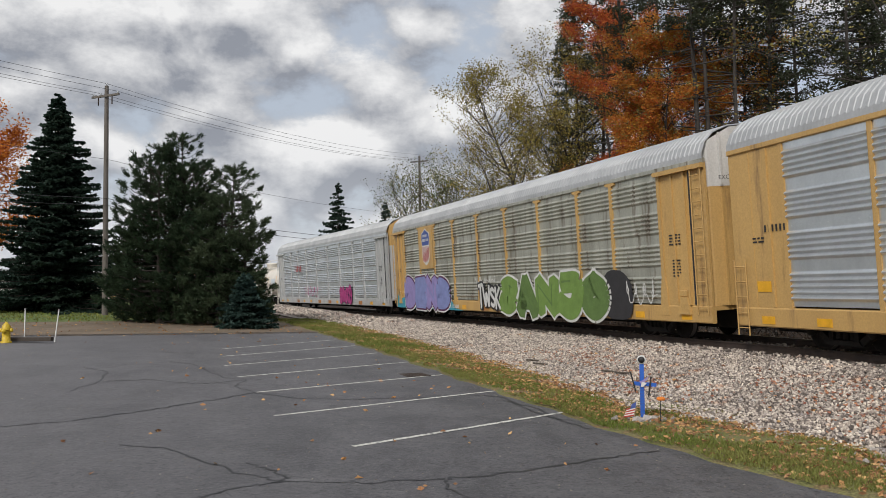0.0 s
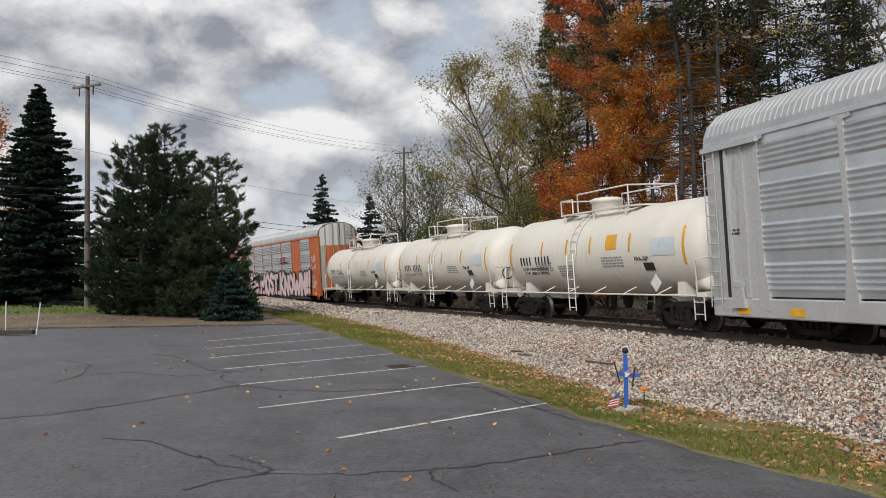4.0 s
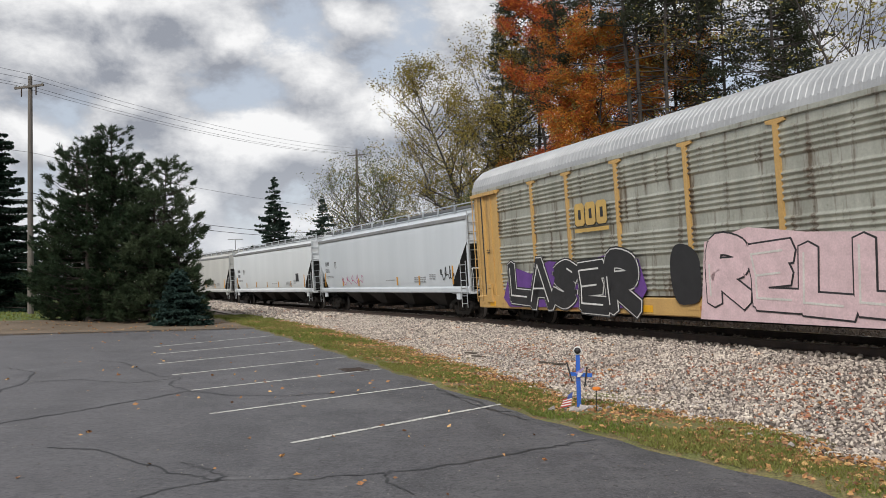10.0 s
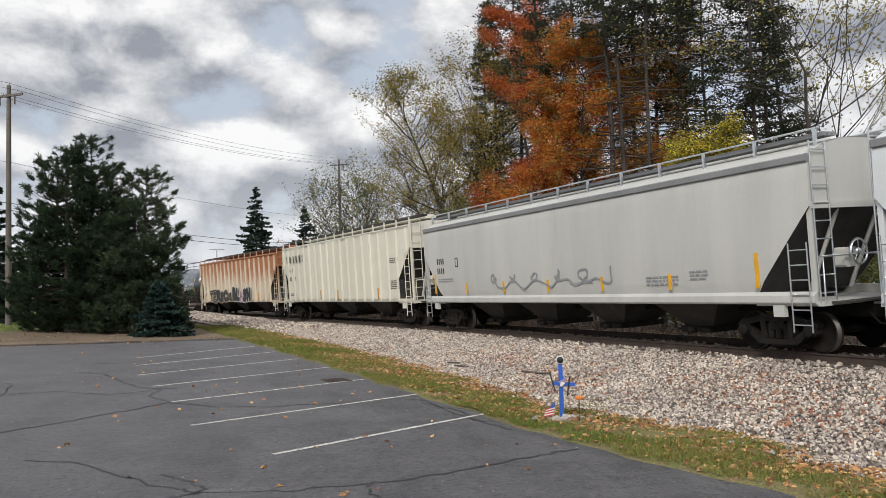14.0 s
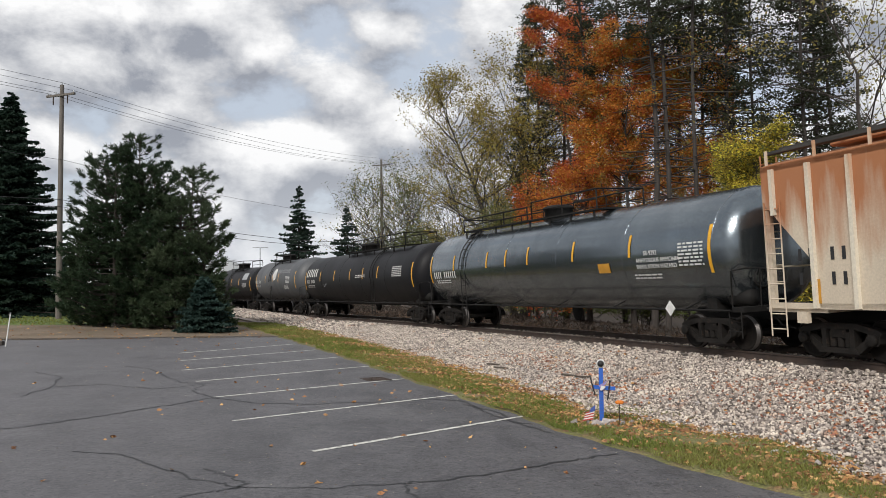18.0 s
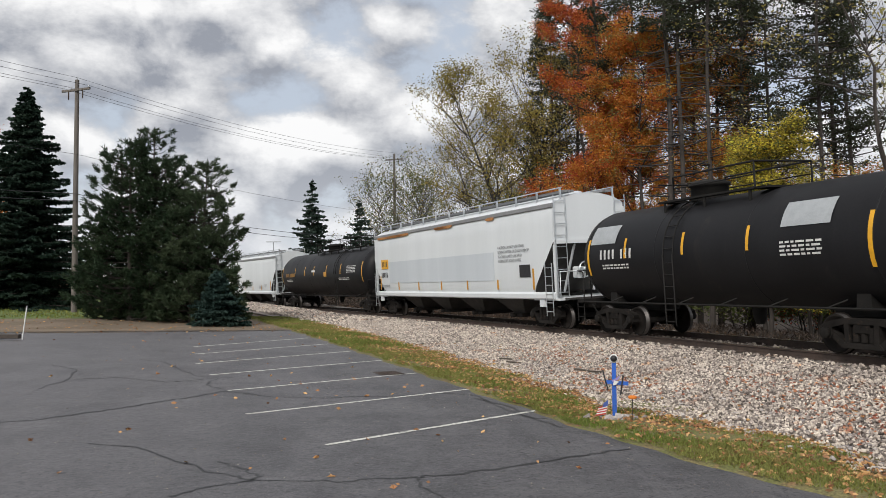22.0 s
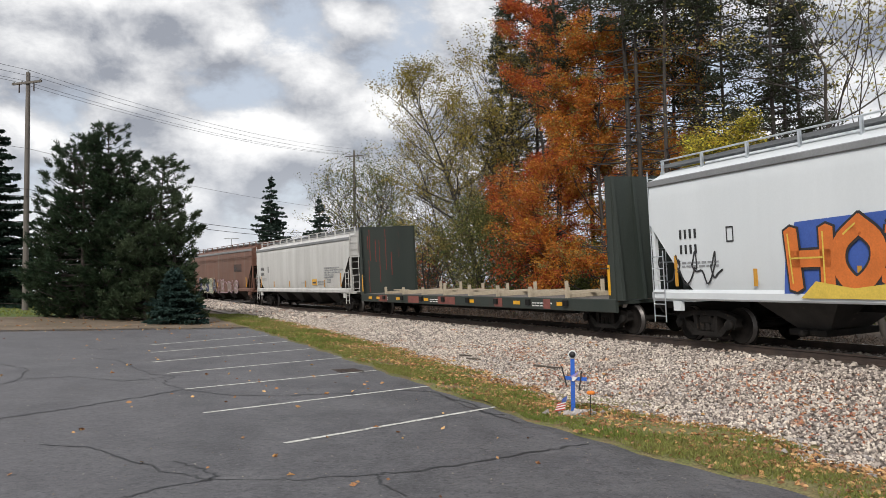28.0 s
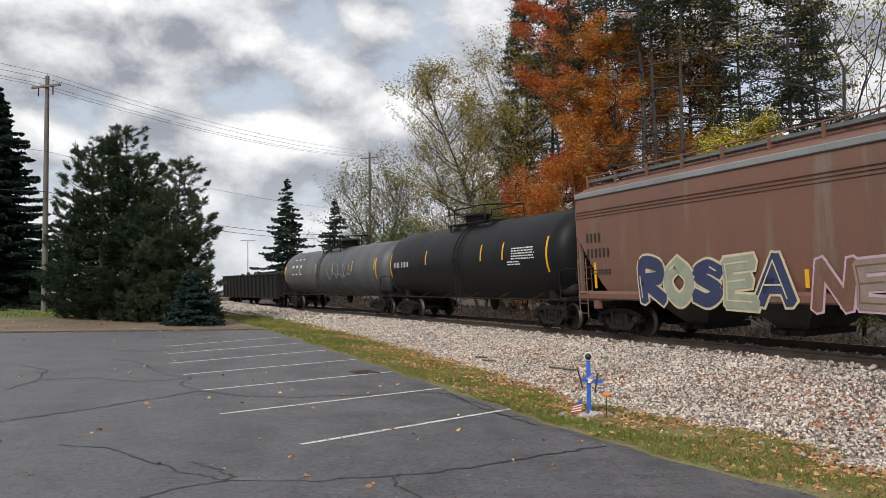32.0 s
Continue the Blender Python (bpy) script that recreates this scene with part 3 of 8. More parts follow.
# ---------------------------------------------------------------- parts of rail cars
# a car's own space: x forward along the train, -y the car park side, z up from the rail tops
def make_truck():
    wheel = Geo().lathe_y([(-0.07, 0.05), (-0.07, 0.12), (-0.035, 0.15), (-0.03, 0.34), (-0.065, 0.36), (-0.07, 0.42), (0.045, 0.43), (0.05, 0.455), (0.075, 0.455), (0.075, 0.36), (0.03, 0.33), (0.03, 0.12), (0.07, 0.1), (0.07, 0.05)], n=28)
    wheel.m = [1 if (i // 28) == 5 else 0 for i in range(len(wheel.f))]
    wheel = wheel.mesh("wheel", M["wheel"], M["tread"])
    axle = Geo().lathe_y([(-1.05, 0.0), (-1.05, 0.08), (1.05, 0.08), (1.05, 0.0)], n=12).mesh("axle", M["truck"])
    # cast side frame: arched top, pedestal jaws, window with springs
    sf = Geo()
    sf.plate([(-1.08, 0.62), (-0.95, 0.69), (-0.45, 0.79), (0.45, 0.79), (0.95, 0.69), (1.08, 0.62), (1.06, 0.54), (0.90, 0.56), (0.42, 0.67), (-0.42, 0.67), (-0.90, 0.56), (-1.06, 0.54)], -0.09, 0.09)
    for k in (-1, 1):
        sf.plate([(k * 0.98, 0.54), (k * 0.80, 0.57), (k * 0.42, 0.30), (k * 0.36, 0.18), (k * 0.52, 0.18)][::k], -0.08, 0.08)
        sf.plate([(k * 0.43, 0.67), (k * 0.31, 0.67), (k * 0.29, 0.28), (k * 0.42, 0.28)][::k], -0.10, 0.10)
    sf.plate([(-0.52, 0.18), (0.52, 0.18), (0.44, 0.29), (-0.44, 0.29)], -0.12, 0.12)
    for x in (-0.89, 0.89):
        sf.plate([(x - 0.14, 0.60), (x - 0.15, 0.42), (x - 0.09, 0.36), (x + 0.09, 0.36), (x + 0.15, 0.42), (x + 0.14, 0.60)], -0.10, 0.10)
    sf = sf.mesh("side_frame", M["truck"])
    cap = Geo().lathe_y([(0.0, 0.0), (0.0, 0.11), (-0.10, 0.12), (-0.12, 0.09), (-0.12, 0.0)], n=14).mesh("bearing_cap", M["truck"])
    sp = Geo()
    for x in (-0.2, 0.0, 0.2):
        prof = []
        for k in range(9):
            z = 0.30 + 0.30 * k / 8
            prof += [(z, 0.075), (z + 0.018, 0.09)]
        sp.lathe_z(prof, n=8, cx=x)
    sp = sp.mesh("spring_nest", M["truck"])
    bol = Geo().box(-0.20, 0.20, -1.08, 1.08, 0.46, 0.70, bevel=0.04).box(-0.75, 0.75, -0.62, -0.52, 0.45, 0.53).box(-0.75, 0.75, 0.52, 0.62, 0.45, 0.53).mesh("truck", M["truck"])
    return wheel, axle, sf, cap, sp, bol


TRUCK = make_truck()


def add_truck(car, x):
    wheel, axle, sf, cap, sp, bol = TRUCK
    t = part("truck", bol, None, car, at=pose(x, 0, 0))
    for dx in (-0.89, 0.89):
        part("axle", axle, None, t, at=pose(dx, 0, 0.43))
        for side in (1, -1):
            part("wheel", wheel, None, t, at=pose(dx, side * 0.755, 0.43, 0, 0, 0 if side < 0 else 180))
            part("bearing_cap", cap, None, t, at=pose(dx, side * 1.08, 0.47, 0, 0, 0 if side < 0 else 180))
    for side in (1, -1):
        part("side_frame", sf, None, t, at=pose(0, side * 1.0, 0))
        part("spring_nest", sp, None, t, at=pose(0, side * 1.0, 0))


def add_coupler(car, x, end):
    """Coupler, draft sill end and brake hose; end: +1 front, -1 rear."""
    g = Geo().box(x - 0.9 * end, x - 0.1 * end, -0.12, 0.12, 0.72, 0.98) if end < 0 else Geo().box(x - 0.9, x - 0.1, -0.12, 0.12, 0.72, 0.98)
    g.plate([(x - 0.15 * end, 0.72), (x + 0.02 * end, 0.74), (x + 0.05 * end, 0.98), (x - 0.15 * end, 1.0)], -0.16, 0.14)
    part("coupler", g, M["truck"], car)
    h = Geo().tube([(x - 0.5 * end, -0.35, 0.85), (x - 0.25 * end, -0.36, 0.62), (x, -0.2, 0.55)], 0.025, 6)
    part("brake_hose", h, M["black"], car)


def ladder(x, y, z0, z1, n, w=0.42, mat="galv", along="x", r=0.018):
    g = Geo()
    d = (w / 2, 0) if along == "x" else (0, w / 2)
    for k in (-1, 1):
        g.tube([(x + k * d[0], y + k * d[1], z0), (x + k * d[0], y + k * d[1], z1)], r, 5)
    for i in range(n):
        z = z0 + (z1 - z0) * (i + 0.5) / n
        g.tube([(x - d[0], y - d[1], z), (x + d[0], y + d[1], z)], r * 0.8, 5)
    return g


def stencil(chars, x, z, h, y, w=0.62, gap=0.2):
    """A row of plain bars, one for each character, on a flat side at y; spaces are gaps."""
    g = Geo()
    for i, c in enumerate(chars):
        if c != " ":
            x0 = x + i * h * (w + gap)
            g.box(x0, x0 + h * w * 0.55, y - 0.003, y + 0.003, z, z + h)
    return g


def text_mesh(txt, size, mat, depth=0.003, offset=0.0, shear=0.0, space=1.0):
    """Letters of the built-in font as a mesh in the x-z plane, facing -y."""
    cu = bpy.data.curves.new("lettering", "FONT")
    cu.body, cu.size, cu.extrude, cu.offset, cu.shear, cu.space_character = txt, size, depth, offset, shear, space
    ob = bpy.data.objects.new("lettering", cu)
    scene.collection.objects.link(ob)
    dg = bpy.context.evaluated_depsgraph_get()
    me = bpy.data.meshes.new_from_object(ob.evaluated_get(dg))
    bpy.data.objects.remove(ob)
    me.transform(Matrix.Rotation(radians(90), 4, "X"))
    me.materials.clear()
    me.materials.append(mat)
    return me


def letters(name, txt, x, y, z, size, mat, parent, label="", **kw):
    return part(name, text_mesh(txt, size, mat, **kw), None, parent, label, at=pose(x, y, z))


def blob_outline(w, h, rnd, n=22, rough=0.12):
    """An uneven rounded outline about the middle."""
    ph = [rnd.uniform(0, 6.28) for _ in range(3)]
    pts = []
    for k in range(n):
        a = 2 * math.pi * k / n
        r = 1 + rough * (math.sin(2 * a + ph[0]) + 0.6 * math.sin(3 * a + ph[1]) + 0.5 * math.sin(5 * a + ph[2]))
        ca, sa = math.cos(a), math.sin(a)
        pts.append((w / 2 * r * math.copysign(abs(ca) ** 0.7, ca), h / 2 * r * math.copysign(abs(sa) ** 0.7, sa)))
    return pts


FORMS = ([[(0, .1), (.1, .8), (.45, .95), (.55, .3), (.9, .1), (1, .7)]], [[(0, .9), (.5, 1), (.9, .6), (.4, .35), (.2, .05), (1, 0)]], [[(.1, 0), (0, .6), (.4, 1), (.9, .75), (.6, .4), (.95, .05)]],
         [[(0, .3), (.3, 0), (.8, .15), (.95, .7), (.5, 1), (.1, .75), (.45, .5)]], [[(.05, 1), (.3, .2), (.55, .75), (.75, .1), (1, .9)]])


def stroke_plates(g, pts, t, y0, y1, mat=0):
    """A fat sprayed line through (x, z) points, round at its joints."""
    for i, (p, q) in enumerate(zip(pts, pts[1:])):
        d = Vector((q[0] - p[0], q[1] - p[1]))
        if d.length < 1e-4:
            continue
        k = min(1.0, d.length / (1.6 * t))
        k0, k1 = 1.0 if i == 0 else k, 1.0 if i == len(pts) - 2 else k
        d.normalize()
        n = Vector((-d.y, d.x)) * t
        e = 0.0002 * (i % 9)
        g.plate([(p[0] + n.x - d.x * t * 0.6 * k0, p[1] + n.y - d.y * t * 0.6 * k0), (p[0] - d.x * t * k0, p[1] - d.y * t * k0), (p[0] - n.x - d.x * t * 0.6 * k0, p[1] - n.y - d.y * t * 0.6 * k0),
                 (q[0] - n.x + d.x * t * 0.6 * k1, q[1] - n.y + d.y * t * 0.6 * k1), (q[0] + d.x * t * k1, q[1] + d.y * t * k1), (q[0] + n.x + d.x * t * 0.6 * k1, q[1] + n.y + d.y * t * 0.6 * k1)], y0 - e, y1 - e, mat)


def graffiti(car, x0, x1, z0, z1, y, fills, outline, count, seed, label, fat=0.17):
    """Spray-painted letter-like forms, crowded together: a wide outline under a fill, with thin highlights."""
    rnd = random.Random(seed)
    w = (x1 - x0) / count
    root = None
    t = fat * min(w, z1 - z0)
    for i in range(count):
        form = rnd.choice(FORMS)
        sh, kx = rnd.uniform(-0.12, 0.12), rnd.uniform(0.66, 0.8)
        bx, bz = x0 + w * (i + 0.5), z0 + t * 1.3
        hh = (z1 - z0 - 2.6 * t) * rnd.uniform(0.9, 1.06)
        lines = [[(bx + (a - 0.5) * w * kx + (b - 0.5) * sh * w, bz + b * hh) for a, b in ln] for ln in form]
        lines = [rounded(ln) for ln in lines]
        under, over, thin = Geo(), Geo(), Geo()
        dy = 0.0030 * (i % 2)
        for ln in lines:
            stroke_plates(under, ln, t * 1.34, y - 0.006 - dy, y - 0.001)
            stroke_plates(over, ln, t, y - 0.014 - dy, y - 0.0085 - dy, 0)
            stroke_plates(thin, [(a - t * 0.4, b + t * 0.3) for a, b in ln[:3]], t * 0.13, y - 0.019 - dy, y - 0.0165 - dy)
        g = part("graffiti_letter", under, M[outline], car, label if root is None else "")
        part("letter_fill", over, M[fills[i % len(fills)]], g)
        part("letter_highlight", thin, M[outline if i % 2 else "ink_white"], g)
        root = root or g


GLYPHS = {"T": [[(0, .95), (1, 1)], [(.5, .95), (.48, 0)]], "U": [[(0, 1), (.05, .2), (.5, 0), (.95, .2), (1, 1)]], "C": [[(1, .85), (.5, 1), (.05, .65), (.05, .3), (.5, 0), (1, .12)]],
          "S": [[(.95, .85), (.5, 1), (.05, .75), (.9, .32), (.5, 0), (0, .12)]], "O": [[(.5, 1), (.05, .7), (.05, .3), (.5, 0), (.95, .3), (.95, .7), (.5, 1)]], "N": [[(0, 0), (.02, 1), (.95, .05), (1, 1)]],
          "M": [[(0, 0), (.08, 1), (.5, .4), (.92, 1), (1, 0)]], "K": [[(.05, 0), (0, 1)], [(.95, 1), (.12, .5), (1, 0)]], "W": [[(0, 1), (.22, 0), (.5, .65), (.78, 0), (1, 1)]],
          "A": [[(0, 0), (.45, 1), (1, 0)], [(.2, .35), (.8, .35)]], "B": [[(.05, 0), (0, 1), (.7, .95), (.75, .6), (.1, .52), (.95, .4), (.9, .05), (.05, 0)]], "D": [[(.05, 0), (0, 1), (.6, .95), (1, .6), (.9, .2), (.5, 0), (.05, 0)]],
          "E": [[(.95, 1), (.05, .95), (.1, .5), (.8, .55)], [(.1, .5), (.05, .03), (1, 0)]], "H": [[(.05, 0), (0, 1)], [(.05, .5), (.95, .5)], [(1, 1), (.95, 0)]], "L": [[(.1, 1), (.05, .05), (1, 0)]], "J": [[(.2, 1), (1, .95), (.9, .2), (.5, 0), (0, .2)]],
          "R": [[(.05, 0), (0, 1), (.8, .95), (.85, .6), (.1, .5), (1, 0)]], "8": [[(.5, .52), (.05, .75), (.5, 1), (.95, .75), (.5, .52), (0, .25), (.5, 0), (1, .25), (.5, .52)]], "!": [[(.6, 1), (.45, .4)], [(.4, .05), (.42, .1)]], "I": [[(.55, 1), (.45, 0)]]}


def rounded(pts, n=5):
    """A smooth curve through the points."""
    if len(pts) < 3:
        return pts
    out, m = [], len(pts)
    for i in range(m - 1):
        a, b, c, d = pts[max(i - 1, 0)], pts[i], pts[i + 1], pts[min(i + 2, m - 1)]
        for k in range(n):
            t = k / n
            out.append(tuple(0.5 * (2 * b[j] + (c[j] - a[j]) * t + (2 * a[j] - 5 * b[j] + 4 * c[j] - d[j]) * t * t + (3 * b[j] - a[j] - 3 * c[j] + d[j]) * t ** 3) for j in (0, 1)))
    return out + [pts[-1]]


def spray_word(car, word, x0, x1, z0, z1, y, fills, outline, label, t=0.2, seed=3, rim=1.62, ground="", shine="ink_white", wild=1.0):
    """A word in fat sprayed strokes, letters crowded and uneven: a cloudy ground, a dark outline, the fill and a thin shine."""
    rnd = random.Random(seed)
    fills = [fills] if isinstance(fills, str) else fills
    wide = [1.5 if c in "MW" else 0.45 if c in " !I" else 1.0 for c in word]
    unit, x = (x1 - x0) / sum(wide), x0
    first = True
    for i, c in enumerate(word):
        w = unit * wide[i]
        if c != " ":
            sh, lo, hi = rnd.uniform(-0.10, 0.14) * wild, rnd.uniform(-0.12, 0.05) * wild, rnd.uniform(-0.18, 0.10) * wild
            bx, hh = x + w * 0.5, z1 - z0 - 2 * t + hi - lo
            lines = [[(bx + (a - 0.5) * max(w - 1.45 * t, 0.25 * w) + (b - 0.5) * sh, z0 + t + lo + b * hh) for a, b in ln] for ln in GLYPHS[c]]
            lines = [rounded(ln) if c in "UCSOMWBDRJ8" else ln for ln in lines]
            cloud, under, over, thin = Geo(), Geo(), Geo(), Geo()
            dy = 0.004 * (i % 2)
            for ln in lines:
                if ground:
                    stroke_plates(cloud, ln, t * rim * 1.15, y - 0.0035, y - 0.001)
                stroke_plates(under, ln, t * rim, y - 0.008 - dy * 0.5, y - 0.0055)
                stroke_plates(over, ln, t, y - 0.018 - dy, y - 0.0145 - dy)
                stroke_plates(thin, [(a - t * 0.45, b + t * 0.1) for a, b in ln[:4]], t * 0.10, y - 0.024 - dy, y - 0.0215 - dy)
            g = part("graffiti_letter", under, M[outline], car, label if first else "")
            if ground:
                part("letter_ground", cloud, M[ground], g)
            part("letter_fill", over, M[fills[i % len(fills)]], g)
            part("letter_shine", thin, M[shine], g)
            first = False
        x += w


def scrawl(car, x0, x1, z0, z1, y, mat, seed, label, lines=9, r=0.022):
    """A thin spray-can tag, like quick handwriting."""
    rnd = random.Random(seed)
    pts, n = [], lines * 8
    for k in range(n):
        u = k / (n - 1)
        a = 6.283 * lines * u * 0.75 + rnd.uniform(-0.35, 0.35)
        hgt = 0.55 + 0.45 * math.sin(k * 1.7 + seed)
        pts.append((x0 + (x1 - x0) * min(max(u + 0.45 / lines * math.cos(a), 0), 1), (z0 + z1) / 2 + (z1 - z0) * 0.5 * hgt * math.sin(a)))
    root = None
    for k in range(0, n - 1, 20):
        g = Geo()
        stroke_plates(g, rounded(pts[k:k + 21], 3), r, y - 0.004, y)
        ob = part("graffiti_tag" if root is None else "tag_stroke", g, M[mat], root or car, label if root is None else "")
        root = root or ob


def small_print(car, spots, y, mat="ink", label="rows of small stencilled lettering"):
    """Unreadable data lines: (x, z, width, rows) blocks of thin bars."""
    rnd = random.Random(11)
    for x, z, w, n in spots:
        g = Geo()
        for i in range(n):
            xx = x
            while xx < x + w - 0.05:
                l = rnd.uniform(0.08, 0.25)
                g.box(xx, min(xx + l, x + w), y - 0.003, y + 0.002, z - i * 0.085, z - i * 0.085 + 0.04)
                xx += l + 0.05
        tagged(part("stencilled_data", g, M[mat], car, label), kind="stuff")


def empty_car(name, label, category="railway wagon"):
    e = new(name)
    e.empty_display_size = 0.5
    return tagged(e, label, category, "wagons of the passing freight train")


# ---------------------------------------------------------------- autorack
def corrugation(z0, z1, period=0.92, ridges=5, depth=0.028, pitch=0.132):
    """Profile (offset, z) of a pressed panel: a group of round ridges, then a flat band, over and over."""
    p, z = [(0, z0), (0, z0 + 0.108)], z0 + 0.12
    while z < z1 - 0.3:
        for k in range(ridges):
            if z + (k + 1) * pitch > z1 - 0.04:
                break
            p += [(depth * (1 - math.cos(2 * math.pi * j / 8)), z + pitch * (k + j / 8)) for j in range(8)]
        p += [(0, min(z + ridges * pitch, z1 - 0.035)), (0, min(z + ridges * pitch + 0.012, z1 - 0.03)), (0, min(z + period - 0.012, z1 - 0.02))]
        z += period
    p.append((0, z1))
    return p


ROOF = [(1.52, 4.80), (1.50, 4.98), (1.38, 5.26), (1.10, 5.52), (0.62, 5.70), (0.0, 5.76)]


def autorack(label, paint, panel, roof="galv_roof", solid=(), top_band=None, plain_posts=False, post_paint=None):
    """An enclosed car carrier 28.5 m over its couplers; solid: bays with painted plates instead of bare panels."""
    car = empty_car("autorack", label)
    post_paint = post_paint or paint
    half = 13.75
    # deck and side sills
    g = Geo().box(-half, half, -1.50, -1.36, 0.52, 0.98, bevel=0.03).box(-half, half, 1.36, 1.50, 0.52, 0.98, bevel=0.03).box(-half, half, -1.37, 1.37, 0.86, 0.98)
    part("side_sill", g, M[paint], car)
    g = Geo().box(-half, half, -0.35, 0.35, 0.30, 0.86, bevel=0.05)
    for x in np.linspace(-9, 9, 9):
        g.box(x - 0.06, x + 0.06, -1.36, 1.36, 0.62, 0.86)
    part("underframe", g, M["black"], car)
    part("equipment_box", Geo().box(-3.0, -1.2, -1.1, -0.5, 0.38, 0.7, bevel=0.08), M["black"], car)
    part("air_reservoir", Geo().lathe_x([(2.0, 0), (2.0, 0.2), (3.2, 0.2), (3.2, 0)], 14, -0.7, 0.55), M["black"], car)
    # bays
    posts = [-11.85, -9.25, -7.05, -4.45, -1.55, 1.35, 4.25, 7.15, 9.25, 11.75]
    for side in (-1, 1):
        for i, (a, b) in enumerate(zip(posts, posts[1:])):
            if i in solid:
                p = Geo().box(a + 0.05, b - 0.05, -0.02, 0.02, 1.0, 4.72)
                for dx in ((b - a) / 3, (b - a) * 2 / 3):
                    p.box(a + dx - 0.02, a + dx + 0.02, -0.03, 0.0, 1.0, 4.72)
                part("solid_panel", p, M[paint], car, "painted steel plate", at=pose(0, side * 1.45, 0, 0, 0, 0 if side < 0 else 180))
                continue
            prof = corrugation(1.02, 4.72)
            n = len(prof)
            p = Geo().add([(x, -o, z) for x in (a + 0.06, b - 0.06) for o, z in prof], [(k, n + k, n + k + 1, k + 1) for k in range(n - 1)], 0, True)
            p.add([(x, 0.03, z) for x in (a + 0.06, b - 0.06) for z in (1.02, 4.72)], [(0, 1, 3, 2)])
            for zr in (1.6, 2.8, 4.0):
                for xr in np.linspace(a + 0.18, b - 0.18, 9):
                    p.box(xr - 0.012, xr + 0.012, -0.012, 0.0, zr + 0.02, zr + 0.045)
            part("side_panel", p, M[panel], car, at=pose(0, side * 1.45, 0, 0, 0, 0 if side < 0 else 180))
        for i, x in enumerate(posts):
            if plain_posts:
                p = Geo().box(x - 0.06, x + 0.06, -0.04, 0.06, 0.95, 4.80)
            else:
                p = Geo().plate([(x - 0.20, 0.70), (x + 0.20, 0.70), (x + 0.13, 1.45), (x + 0.07, 1.75), (x + 0.07, 4.62), (x + 0.26, 4.66), (x + 0.26, 4.78), (x - 0.26, 4.78), (x - 0.26, 4.66), (x - 0.07, 4.62), (x - 0.07, 1.75), (x - 0.13, 1.45)], -0.06, 0.06)
            part("post", p, M[post_paint], car, at=pose(0, side * 1.45, 0, 0, 0, 0 if side < 0 else 180))
        part("top_rail", Geo().box(-half, half, side * 1.47 - 0.05, side * 1.47 + 0.05, 4.72, 4.86, bevel=0.02), M[paint if plain_posts else panel], car)
        # plain end bays with ladder and grab irons
        for e in (-1, 1):
            a, b = sorted((e * 11.78, e * half))
            p = Geo().box(a, b, side * 1.44 - 0.03, side * 1.44 + 0.03, 0.95, 4.75)
            xd = e * 12.35
            p.box(xd - 0.03, xd + 0.03, side * 1.48 - 0.03, side * 1.48 + 0.03, 1.0, 4.7)
            part("end_bay", p, M[paint], car)
            bx0, bx1 = sorted((e * 11.7, e * (half + 0.02)))
            if plain_posts:
                part("ladder", ladder(e * 13.45, side * 1.56, 0.30, 2.15, 5, mat=paint), M[paint], car)
                part("seam_strip", Geo().box(e * 13.0 - 0.02, e * 13.0 + 0.02, side * 1.475 - 0.008, side * 1.475 + 0.008, 1.0, 4.7), M[paint], car)
                part("notice", Geo().box(e * 12.7 - 0.24, e * 12.7 + 0.24, side * 1.478 - 0.006, side * 1.478 + 0.006, 1.35, 1.6), M["mark"], car, "yellow notice plate")
                continue
            part("door_track", Geo().box(bx0, bx1, side * 1.56 - 0.06, side * 1.56 + 0.06, 4.60, 4.72), M[paint], car)
            part("ladder", ladder(e * 13.5, side * 1.58, 0.75, 4.60, 11, mat=paint), M[paint], car)
            # no real opening: a black strip paints the shade of the door slot
            part("door_gap", Geo().box(e * 13.12 - 0.05, e * 13.12 + 0.05, side * 1.475 - 0.012, side * 1.475 + 0.012, 1.0, 4.62), M["ink"], car, "black strip for the shaded gap beside the end door")
            part("door_stile", Geo().box(e * 12.92 - 0.035, e * 12.92 + 0.035, side * 1.50 - 0.04, side * 1.50 + 0.04, 1.0, 4.62), M[paint], car)
            part("latch", Geo().box(e * 12.7 - 0.14, e * 12.7 + 0.14, side * 1.52 - 0.05, side * 1.52 + 0.05, 1.22, 1.40, bevel=0.02), M[paint], car)
            part("jack_bracket", Geo().plate([(e * 12.45, 0.75), (e * 12.95, 0.75), (e * 12.85, 1.22), (e * 12.55, 1.22)][::int(e)], side * 1.54 - 0.04, side * 1.54 + 0.04), M[paint], car)
    # roof: pressed sheets across
    prof = [(-y, z) for y, z in ROOF] + [(y, z) for y, z in ROOF[::-1][1:]]
    n, g = len(prof), Geo()
    xs, zs = [], []
    x = -half
    while x < half - 0.01:
        for dx, dz in ((0, 0), (0.075, 0), (0.095, 0.032), (0.155, 0.032), (0.175, 0)):
            xs.append(min(x + dx, half)), zs.append(dz)
        x += 0.19
    xs.append(half), zs.append(0)
    g.add([(x, y, z + dz) for x, dz in zip(xs, zs) for y, z in prof], [(i * n + k, (i + 1) * n + k, (i + 1) * n + k + 1, i * n + k + 1) for i in range(len(xs) - 1) for k in range(n - 1)], 0, False)
    part("roof", g, M[roof], car, "corrugated galvanised roof")
